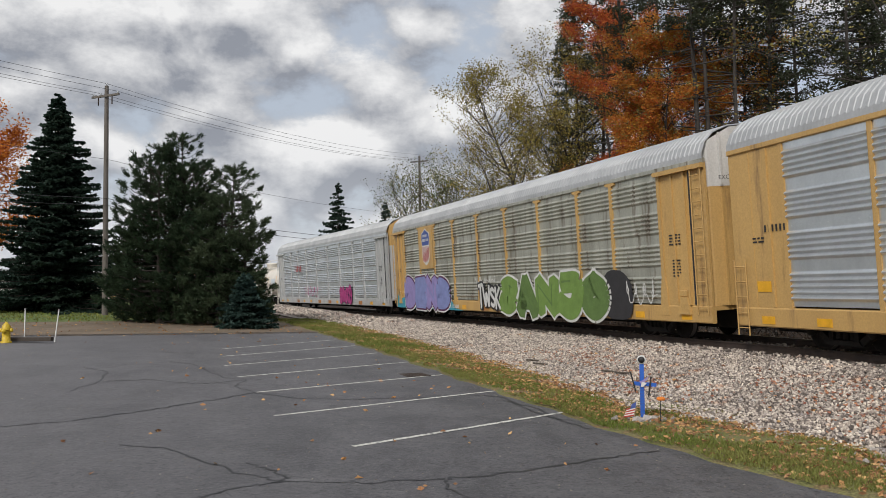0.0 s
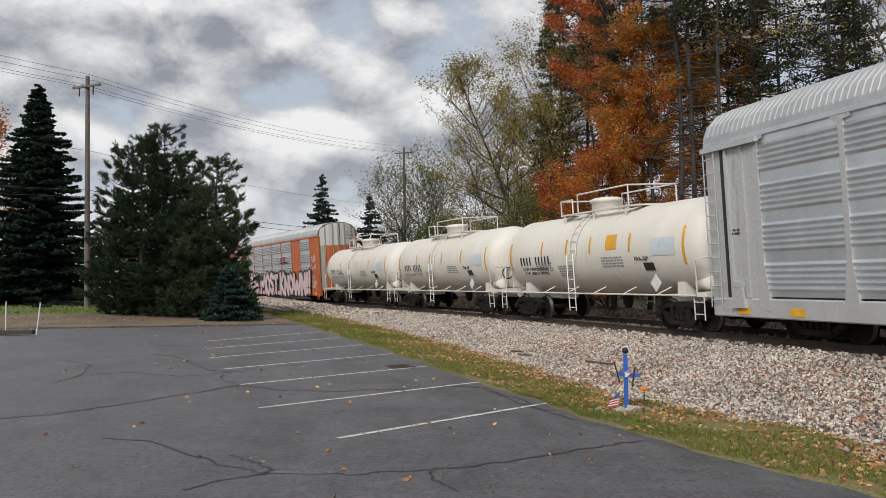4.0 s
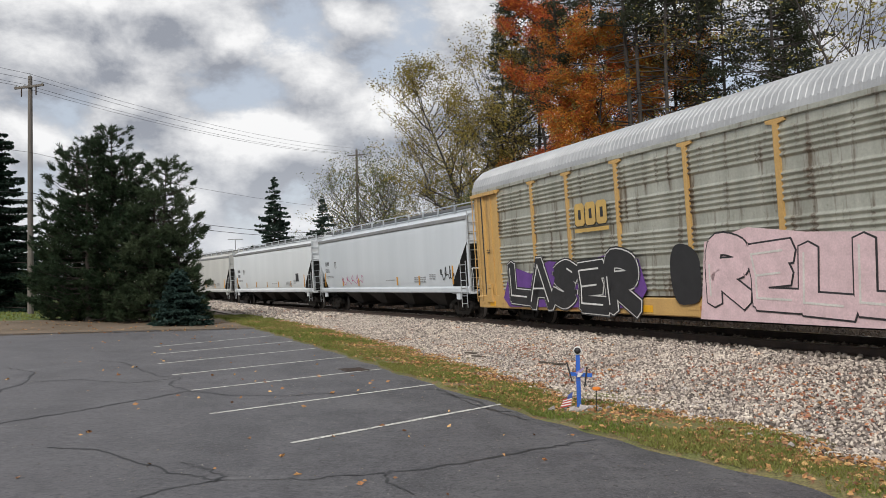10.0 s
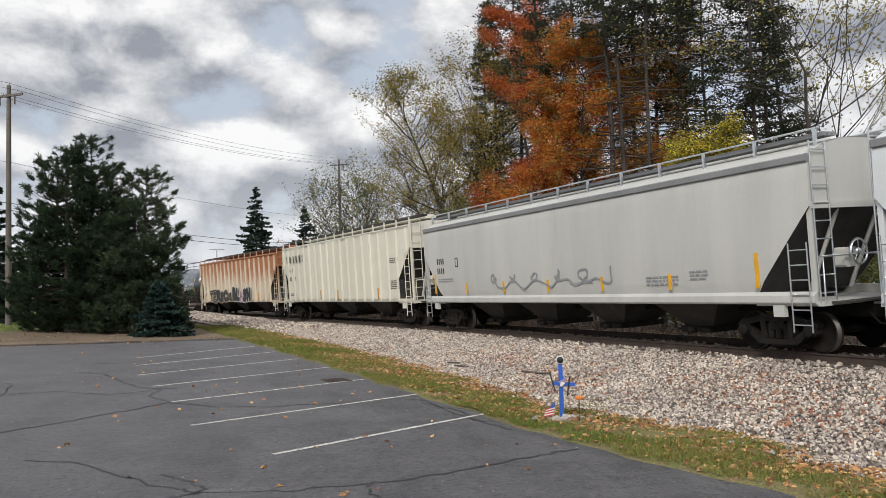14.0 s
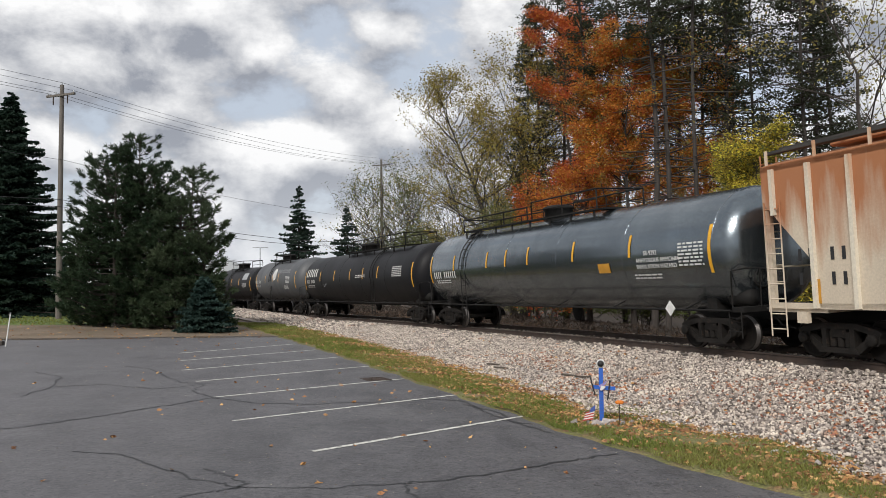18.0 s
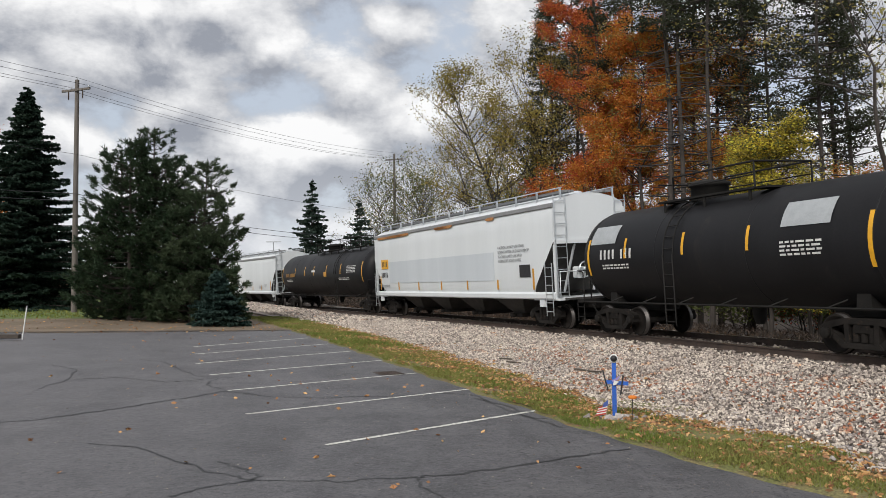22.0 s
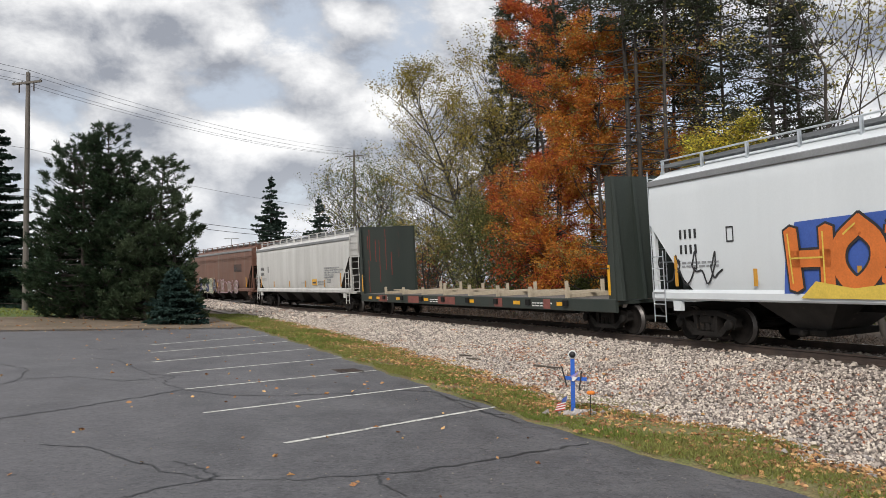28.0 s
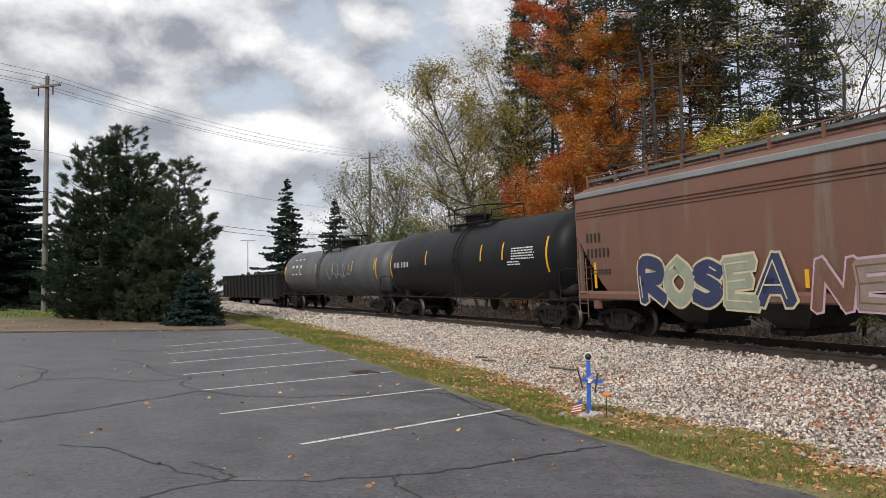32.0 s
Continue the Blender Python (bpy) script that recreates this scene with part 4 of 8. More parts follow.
    # end doors: bowed clamshell with ribs, paler above the excess-height line
    for e in (-1, 1):
        bow = [(-1.46, 0.0), (-1.30, 0.22), (-0.7, 0.38), (0, 0.42), (0.7, 0.38), (1.30, 0.22), (1.46, 0.0)]
        for nm, z0, z1, mt in (("end_door", 0.98, 4.10, paint), ("end_door_top", 4.10, 5.70, top_band or paint)):
            g = Geo()
            def top(y, z1=z1):
                return min(z1, float(np.interp(abs(y), [q[0] for q in ROOF[::-1]], [q[1] for q in ROOF[::-1]])) - 0.02) if z1 > 5 else z1
            v = [(e * (half - 0.25 + d), y, z) for y, d in bow for z in (z0, top(y))]
            g.add(v, [(2 * i, 2 * i + 2, 2 * i + 3, 2 * i + 1) for i in range(len(bow) - 1)])
            door = part(nm, g, M[mt], car)
            for y, d in ((-1.0, 0.31), (-0.45, 0.41), (-0.06, 0.425), (0.06, 0.425), (0.45, 0.41), (1.0, 0.31)):
                xx = e * (half - 0.25 + d)
                part("door_rib", Geo().box(min(xx, xx + e * 0.05), max(xx, xx + e * 0.05), y - 0.03, y + 0.03, z0, top(y) - 0.03), M["galv_dirty" if plain_posts else mt], door)
            if plain_posts and nm == "end_door":
                xa, xb = sorted((e * (half - 0.245), e * (half - 0.02)))
                for sy in (-1, 1):
                    v = [(e * (half - 0.235), sy * 1.47, z0), (e * (half - 0.02), sy * 1.315, z0), (e * (half + 0.06), sy * 1.06, z0)]
                    v += [(a1, b1, z1 - 0.01) for a1, b1, _ in v]
                    part("corner_plate", Geo().add(v, [(0, 1, 4, 3), (1, 2, 5, 4)]), M["galv_dirty"], door, "bare galvanised corner plate")
        add_coupler(car, e * 14.25, e)
        add_truck(car, e * 10.75)
    small_print(car, [(12.1, 2.9, 0.5, 4), (12.2, 2.2, 0.35, 6), (-13.0, 2.6, 0.4, 2)], -1.485)
    for x in (-12.6, -10.8, -5.4, -3.4, 3.4, 6.2, 10.5, 12.7):
        part("reflector", Geo().box(x - 0.22, x + 0.22, -1.512, -1.50, 0.60, 0.78), M["mark"], car)
    for i, x in enumerate((-7.2, -1.0, 1.6, 8.4)):
        part("repaint_patch", Geo().box(x - 0.35, x + 0.35, -1.510, -1.50, 0.58, 0.80), M["rust"], car, "rusty repainted patch on the sill")
    return car


# ---------------------------------------------------------------- tank car
def tank_car(label, length, paint, radius=1.45, mid=2.45, rail_paint="black", stripe="mark", nozzle="black", dome_x=0.0, plat=(-1.75, 1.75), lad=-0.9, strips=()):
    """A tank wagon; length over couplers."""
    car = empty_car("tank_car", label)
    half = length / 2
    sh = half - 0.45
    prof = [(-sh, 0.0)]
    for k in range(1, 8):
        a = math.pi / 2 * k / 7
        prof.append((-sh + 0.72 * (1 - math.cos(a)) ** 1.15, radius * math.sin(a) ** 0.72))
    n = int(length / 2.4)
    body = []
    for i in range(n + 1):
        x = -sh + 0.72 + (2 * sh - 1.44) * i / n
        body += [(x, radius)]
    prof = prof[:-1] + body + [(-x, r) for x, r in prof[::-1][1:]]
    shell = part("tank_shell", Geo().lathe_x(prof, 56, 0, mid), M[paint], car)
    seams = Geo()
    for x in [e * (sh - 0.74) for e in (-1, 1)] + list(np.linspace(-sh + 0.72, sh - 0.72, max(4, int(length / 3.2)))[1:-1]):
        seams.lathe_x([(x - 0.02, radius - 0.004), (x - 0.014, radius + 0.007), (x + 0.014, radius + 0.007), (x + 0.02, radius - 0.004)], 56, 0, mid)
    part("weld_seam", seams, M[paint], shell)
    # stub sills, end platforms, saddles
    for e in (-1, 1):
        x0, x1 = sorted((e * (half - 0.35), e * (half - 3.3)))
        g = Geo().box(x0, x1, -0.35, 0.35, 0.72, 1.05, bevel=0.04)
        a, b = sorted((e * (half - 0.35), e * (half - 0.75)))
        g.box(a, b, -1.42, 1.42, 0.98, 1.10)
        for sx in (half - 1.9,):
            g.plate([(e * sx - 0.20, 0.95), (e * sx + 0.20, 0.95), (e * sx + 0.16, 1.35), (e * sx - 0.16, 1.35)], -1.02, 1.02)
        part("stub_sill", g, M[rail_paint], car)
        for s in (-1, 1):
            h = Geo().tube([(e * (half - 0.75), s * 1.40, 1.05), (e * (half - 0.75), s * 1.40, 1.95), (e * (half - 0.35), s * 1.36, 2.0), (e * (half - 0.35), s * 0.9, 2.0), (e * (half - 0.35), s * 0.9, 1.05)], 0.022, 6)
            part("end_handrail", h, M[rail_paint], car)
        for s in (-1, 1):
            st = ladder(e * (half - 0.62), s * 1.45, 0.38, 1.0, 2, w=0.40)
            part("step", st, M[rail_paint], car)
        add_coupler(car, e * (half - 0.05), e)
        add_truck(car, e * (half - 1.95))
        if e > 0:
            part("air_reservoir", Geo().lathe_x([(half - 1.3, 0), (half - 1.28, 0.2), (half - 0.62, 0.2), (half - 0.6, 0)], 16, -0.85, 1.30), M[rail_paint], car)
            part("brake_wheel", Geo().lathe_x([(half - 0.45, 0.22), (half - 0.43, 0.26), (half - 0.40, 0.22)], 20, -0.75, 1.75).tube([(half - 0.42, -0.75, 1.53), (half - 0.42, -0.75, 1.97)], 0.012, 5), M["black"], car)
    # long handrail with brackets
    for s in (-1, 1):
        g = Geo().tube([(-half + 0.7, s * 1.50, 1.02), (half - 0.7, s * 1.50, 1.02)], 0.028, 6)
        for x in np.linspace(-half + 2.4, half - 2.4, 6):
            g.tube([(x, s * 1.50, 1.02), (x + 0.22, s * 1.15, mid - radius * 0.80)], 0.022, 5)
        part("side_handrail", g, M[rail_paint], car)
        lg = Geo()
        for k in (-0.21, 0.21):
            pts = [(lad + k, s * 1.52, 0.45), (lad + k, s * 1.54, mid)]
            for a in np.linspace(0, 1.2, 7):
                pts.append((lad + k, s * (radius + 0.06) * math.cos(a), mid + (radius + 0.06) * math.sin(a)))
            lg.tube(pts, 0.020, 5)
        for z in np.arange(0.55, mid, 0.31):
            lg.tube([(lad - 0.21, s * 1.525, z), (lad + 0.21, s * 1.525, z)], 0.016, 5)
        for a in np.arange(0.1, 1.2, 0.21):
            yy, zz = s * (radius + 0.06) * math.cos(a), mid + (radius + 0.06) * math.sin(a)
            lg.tube([(lad - 0.21, yy, zz), (lad + 0.21, yy, zz)], 0.016, 5)
        part("ladder", lg, M[rail_paint], car)
    # manway, valves and platform with guard rails
    top = mid + radius
    part("manway", Geo().lathe_z([(top - 0.15, 0.50), (top + 0.32, 0.50), (top + 0.34, 0.56), (top + 0.42, 0.56), (top + 0.48, 0.40), (top + 0.52, 0.0)], 24, dome_x, 0), M[nozzle], car)
    g = Geo()
    pa, pb = plat
    for s in (-1, 1):
        g.box(pa, pb, s * 0.78 - 0.13, s * 0.78 + 0.13, top - 0.02, top + 0.03)
        for x in np.linspace(pa + 0.2, pb - 0.2, max(3, int((pb - pa) / 1.2))):
            g.plate([(x - 0.04, top - 0.45), (x + 0.04, top - 0.45), (x + 0.04, top), (x - 0.04, top)], s * 0.86 - 0.02, s * 0.86 + 0.02)
    for x in (pa, pb):
        g.box(x - 0.25, x + 0.25, -0.78, 0.78, top - 0.02, top + 0.03)
    part("platform", g, M[rail_paint], car)
    gap = dome_x - 0.75
    for s in (-1, 1):
        for x0, x1, hh in ((pa, gap, 0.50), (gap + 0.35, pb, 0.64)):
            if x1 - x0 < 0.5:
                continue
            r = Geo().tube([(x0, s * 0.88, top), (x0, s * 0.88, top + hh), (x1, s * 0.88, top + hh), (x1, s * 0.88, top)], 0.028, 6)
            if rail_paint == "black":
                r.tube([(x0, s * 0.88, top + hh * 0.5), (x1, s * 0.88, top + hh * 0.5)], 0.018, 5)
            for x in np.linspace(x0, x1, max(2, int((x1 - x0) / 1.6) + 1))[1:-1]:
                r.tube([(x, s * 0.88, top), (x, s * 0.88, top + hh)], 0.024, 5)
            part("guard_rail", r, M[rail_paint], car)
    for x, hh in ((pa, 0.50), (pb, 0.64)):
        part("guard_rail", Geo().tube([(x, -0.88, top + hh), (x, 0.88, top + hh)], 0.028, 6), M[rail_paint], car)
    # bottom outlet
    part("bottom_outlet", Geo().lathe_z([(0.45, 0.10), (0.6, 0.16), (mid - radius + 0.06, 0.20)], 12, 0.5, 0), M["black"], car)
    # reflective strips along the middle of the shell, curved with it
    for x in strips or np.linspace(-sh + 1.0, sh - 1.0, max(5, int(length / 3))):
        part("reflector", curved_patch(x - 0.05, x + 0.05, -0.02, 0.38, radius + 0.012, mid), M[stripe], car)
    for e in (-1, 1):
        part("reflector", curved_patch(e * (sh - 0.80) - 0.055, e * (sh - 0.80) + 0.055, -0.35, 0.42, radius + 0.012, mid), M[stripe], car)
    return car


def curved_patch(x0, x1, a0, a1, r, mid, n=6):
    """A thin patch on a tank's side, from angle a0 to a1 above its middle."""
    g = Geo()
    v = [(x, -r * math.cos(a0 + (a1 - a0) * i / n), mid + r * math.sin(a0 + (a1 - a0) * i / n)) for i in range(n + 1) for x in (x0, x1)]
    return g.add(v, [(2 * i, 2 * i + 1, 2 * i + 3, 2 * i + 2) for i in range(n)])


def tank_stencil(car, chars, x, a, h, r, mid, mat, name="stencilled_mark", label=""):
    """Bars for characters laid on the curved side."""
    g = Geo()
    for i, c in enumerate(chars):
        if c != " ":
            x0 = x + i * h * 0.80
            p = curved_patch(x0, x0 + 0.36 * h, a, a + h / r, r + 0.012, mid, 2)
            g.add(p.v, p.f)
    part(name, g, M[mat], car, label)


def tank_print(car, spots, r, mid, mat):
    rnd = random.Random(21)
    for x, a, w, n in spots:
        g = Geo()
        for i in range(n):
            xx = x
            while xx < x + w - 0.05:
                l = rnd.uniform(0.08, 0.25)
                p = curved_patch(xx, min(xx + l, x + w), a - i * 0.09 / r, a - i * 0.09 / r + 0.045 / r, r + 0.012, mid, 1)
                g.add(p.v, p.f)
                xx += l + 0.05
        tagged(part("stencilled_data", g, M[mat], car, "rows of small stencilled lettering"), kind="stuff")


def tank_letters(car, txt, x, a, size, r, mid, mat):
    """Readable words on a tank's side at angle a above its middle."""
    me = text_mesh(txt, size, M[mat])
    part("lettering", me, None, car, at=pose(x, -(r + 0.016) * math.cos(a), mid + (r + 0.016) * math.sin(a), -math.degrees(a), 0, 0))


# ---------------------------------------------------------------- covered hopper
def hopper_car(label, length, paint, sill="same", ribs=0, top=4.05, bays=4, side_print="ink", stripe="amber", roof_rail="galv", sill_paint=None, rounded=True, rib_paint=None, sill_half=None, strips=None):
    """A covered hopper wagon: curved or ribbed sides, slope sheets at the ends, outlets below."""
    car = empty_car("hopper_car", label)
    half = length / 2
    L = sill_half or half - 0.85
    w = 1.50
    side = [(1.43, 1.28), (w, 1.55), (w + 0.01, 2.3), (w, 3.0), (1.47, 3.62), (1.45, top - 0.18)] if rounded else [(w, 1.12), (w, 2.08), (w, 3.42), (w, top)]
    zc = 3.0 if rounded else 3.42
    roof = [(1.36, top + 0.02), (1.0, top + 0.20), (0.45, top + 0.33), (0, top + 0.35)] if rounded else [(1.0, top + 0.12), (0.45, top + 0.2), (0, top + 0.22)]
    prof = side + roof
    def end_x(z):
        if rounded:
            return L if z >= 3.0 else L - (3.0 - z) / 1.3 * 1.15
        return L if z >= 3.42 else max(L - 1.34, L - (3.42 - z))
    n = len(prof)
    g = Geo()
    for s in (-1, 1):
        v = [(e * end_x(z), s * y, z) for e in (-1, 1) for y, z in prof]
        g.add(v, [(k, k + 1, n + k + 1, n + k) for k in range(n - 1)], 0, rounded)
    part("body_side", g, M[paint], car)
    for e in (-1, 1):
        # upright end sheet and the slope sheet under it
        up = [(y, z) for y, z in prof if z >= zc]
        pts = [(e * (L - 0.01), -y, z) for y, z in up] + [(e * (L - 0.01), y, z) for y, z in up[::-1]]
        g = Geo().add(pts, [tuple(range(len(pts)))])
        g.box(*sorted((e * (L - 0.06), e * (L + 0.05))), -1.46, 1.46, zc - 0.05, zc + 0.08)
        part("end_sheet", g, M[paint], car)
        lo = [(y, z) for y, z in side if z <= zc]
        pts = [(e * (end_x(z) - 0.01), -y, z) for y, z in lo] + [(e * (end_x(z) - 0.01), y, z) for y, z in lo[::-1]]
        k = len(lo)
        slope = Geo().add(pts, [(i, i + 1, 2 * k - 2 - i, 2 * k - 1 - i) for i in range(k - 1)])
        # dark whatever the car's paint, to stand for the shade in the end recess
        part("slope_sheet", slope, M["slope_shade"], car, "slope sheet coloured dark for the shade under the car's end")
        # end frame: corner posts, braces, ladder, platform
        g = Geo()
        for s in (-1, 1):
            g.box(*sorted((e * (L - 0.12), e * L)), s * 1.40 - 0.05, s * 1.40 + 0.05, 1.12, zc)
            g.tube([(e * (L - 0.9), s * 0.6, 1.3), (e * (L - 0.1), s * 0.6, 2.95)], 0.05, 5)
        g.box(*sorted((e * (L - 1.6), e * (L + 0.1))), -1.44, 1.44, 1.02, 1.12)
        part("end_frame", g, M[sill_paint or paint], car)
        if e > 0:
            bw = Geo().lathe_x([(L + 0.10, 0.24), (L + 0.12, 0.28), (L + 0.15, 0.24)], 22, -0.35, 2.05).lathe_x([(L + 0.02, 0.0), (L + 0.02, 0.09), (L + 0.14, 0.07), (L + 0.14, 0.0)], 12, -0.35, 2.05)
            for a in np.linspace(0, 2 * math.pi, 6)[:-1]:
                bw.tube([(L + 0.12, -0.35, 2.05), (L + 0.12, -0.35 + 0.25 * math.sin(a), 2.05 + 0.25 * math.cos(a))], 0.012, 4)
            part("brake_wheel", bw, M[roof_rail], car, "spoked brake wheel on the end")
            part("brake_housing", Geo().box(L - 0.25, L + 0.02, -0.62, -0.28, 1.75, 2.15, bevel=0.04), M[sill_paint or paint], car)
        part("crossover_step", Geo().box(*sorted((e * (L + 0.05), e * (L + 0.45))), -1.2, 1.2, 1.06, 1.10), M["hopper_dark"], car)
        for s in (-1, 1):
            part("ladder", ladder(e * (L + 0.06), s * 1.22, 1.1, top + 0.25, 9, w=0.44, along="y"), M[roof_rail], car)
            part("side_ladder", ladder(e * (L - 0.32), s * 1.55, 0.50, 2.30 if rounded else zc, 6 if rounded else 9, w=0.46), M[roof_rail], car)
        part("end_rail", Geo().tube([(e * (L + 0.1), -1.35, 1.1), (e * (L + 0.1), -1.35, 2.0), (e * (L + 0.1), 1.35, 2.0), (e * (L + 0.1), 1.35, 1.1)], 0.022, 5), M[roof_rail], car)
        add_coupler(car, e * (half - 0.05), e)
        add_truck(car, e * (L - 1.45))
        g = Geo().box(*sorted((e * (half - 0.4), e * (half - 3.0))), -0.32, 0.32, 0.72, 1.05, bevel=0.04)
        part("draft_sill", g, M["black"], car)
        for s in (-1, 1):
            part("jacking_pad", Geo().box(e * (L - 0.95) - 0.14, e * (L - 0.95) + 0.14, min(s * 1.40, s * 1.51), max(s * 1.40, s * 1.51), 0.80, 1.04), M[sill_paint or paint], car)
    # side sills
    for s in (-1, 1):
        if rounded:
            yz = [(s * 1.34, 1.06), (s * 1.50, 1.06), (s * 1.53, 1.10), (s * 1.53, 1.24), (s * 1.46, 1.31), (s * 1.34, 1.31)]
        else:
            yz = [(s * 1.36, 1.10), (s * 1.50, 1.10), (s * 1.50, 1.22), (s * 1.36, 1.22)]
        part("side_sill", Geo().prism(yz, -L, L), M[sill_paint or paint], car)
        # top chord; on rounded cars its grey paints in the shadow line below the roof
        part("top_chord", Geo().box(-L, L, s * 1.45 - 0.05, s * 1.45 + 0.05, top - 0.16, top + 0.0, bevel=0.02), M["shade_and_walk_grey" if rounded else paint], car)
        # roof edge rail on stanchions
        if rounded:
            g = Geo().tube([(-L, s * 1.05, top + 0.52), (L, s * 1.05, top + 0.52)], 0.022, 5)
            for x in np.linspace(-L + 0.1, L - 0.1, 13):
                g.box(x - 0.03, x + 0.03, s * 1.06 - 0.03, s * 1.06 + 0.03, top + 0.15, top + 0.52)
            part("roof_rail", g, M[roof_rail], car)
    # running boards and hatches
    for s in (-1, 1):
        g = Geo()
        for k in range(3):
            yy = s * (0.62 + 0.14 * k)
            g.box(-L, L, yy - 0.05, yy + 0.05, top + 0.36, top + 0.44)
        if not rounded:
            g.box(-L, L, s * 1.30 - 0.10, s * 1.30 + 0.10, top + 0.26, top + 0.32)
        part("running_board", g, M["shade_and_walk_grey" if rounded else "hopper_dark"], car)
    g = Geo().box(-L + 0.8, L - 0.8, -0.28, 0.28, top + 0.33, top + 0.46, bevel=0.04)
    for x in np.linspace(-L + 1.2, L - 1.2, 9):
        g.box(x - 0.04, x + 0.04, -0.36, 0.36, top + 0.44, top + 0.52)
    part("trough_hatch", g, M[paint], car)
    # brackets of the roof walk
    if not rounded:
        for s in (-1, 1):
            for x in np.linspace(-L + 0.1, L - 0.1, 15):
                part("roof_bracket", Geo().box(x - 0.03, x + 0.03, s * 1.42 - 0.02, s * 1.42 + 0.02, top - 0.02, top + 0.34), M[rib_paint or paint], car)
    # ribs
    if ribs:
        for i in range(ribs):
            x = -L + 0.35 + (2 * L - 0.7) * i / (ribs - 1)
            zb = 1.12 if abs(x) < L - 1.34 else 3.42 - (L - abs(x)) + 0.05
            for s in (-1, 1):
                r = Geo().box(x - 0.05, x + 0.05, min(s * w, s * (w + 0.085)), max(s * w, s * (w + 0.085)), zb, top - 0.1)
                part("rib", r, M[rib_paint or paint], car)
    # outlets
    for i in range(bays):
        x = (i - (bays - 1) / 2) * (2 * (L - 2.6) / bays)
        bw = ((L - 2.6) / bays) * 0.84
        o = Geo()
        a, b = [(x - bw, -1.25, 1.28), (x + bw, -1.25, 1.28), (x + bw, 1.25, 1.28), (x - bw, 1.25, 1.28)], [(x - 0.42, -0.55, 0.42), (x + 0.42, -0.55, 0.42), (x + 0.42, 0.55, 0.42), (x - 0.42, 0.55, 0.42)]
        o.add(a + b, [(0, 1, 5, 4), (1, 2, 6, 5), (2, 3, 7, 6), (3, 0, 4, 7), (4, 5, 6, 7)])
        outlet = part("hopper_outlet", o, M["hopper_dark"], car)
        gate = Geo().box(x - 0.5, x + 0.5, -0.75, 0.75, 0.30, 0.44, bevel=0.02).lathe_y([(-0.95, 0), (-0.95, 0.07), (-0.70, 0.07), (-0.70, 0)], 10, x, 0.36)
        part("outlet_gate", gate, M["truck"], outlet)
    part("centre_sill", Geo().box(-L + 1, L - 1, -0.2, 0.2, 0.80, 1.2), M["black"], car)
    # reflective strips
    for i, x in enumerate(strips or np.linspace(-L + 1.0, L - 1.45, 7)):
        tall = i in (0, (len(strips) if strips else 7) - 1)
        part("reflector", Geo().box(x - 0.05, x + 0.05, -1.525, -1.505, 1.40 if rounded else 1.22, (2.15 if tall else 1.78) if rounded else 1.72), M[stripe], car)
    return car


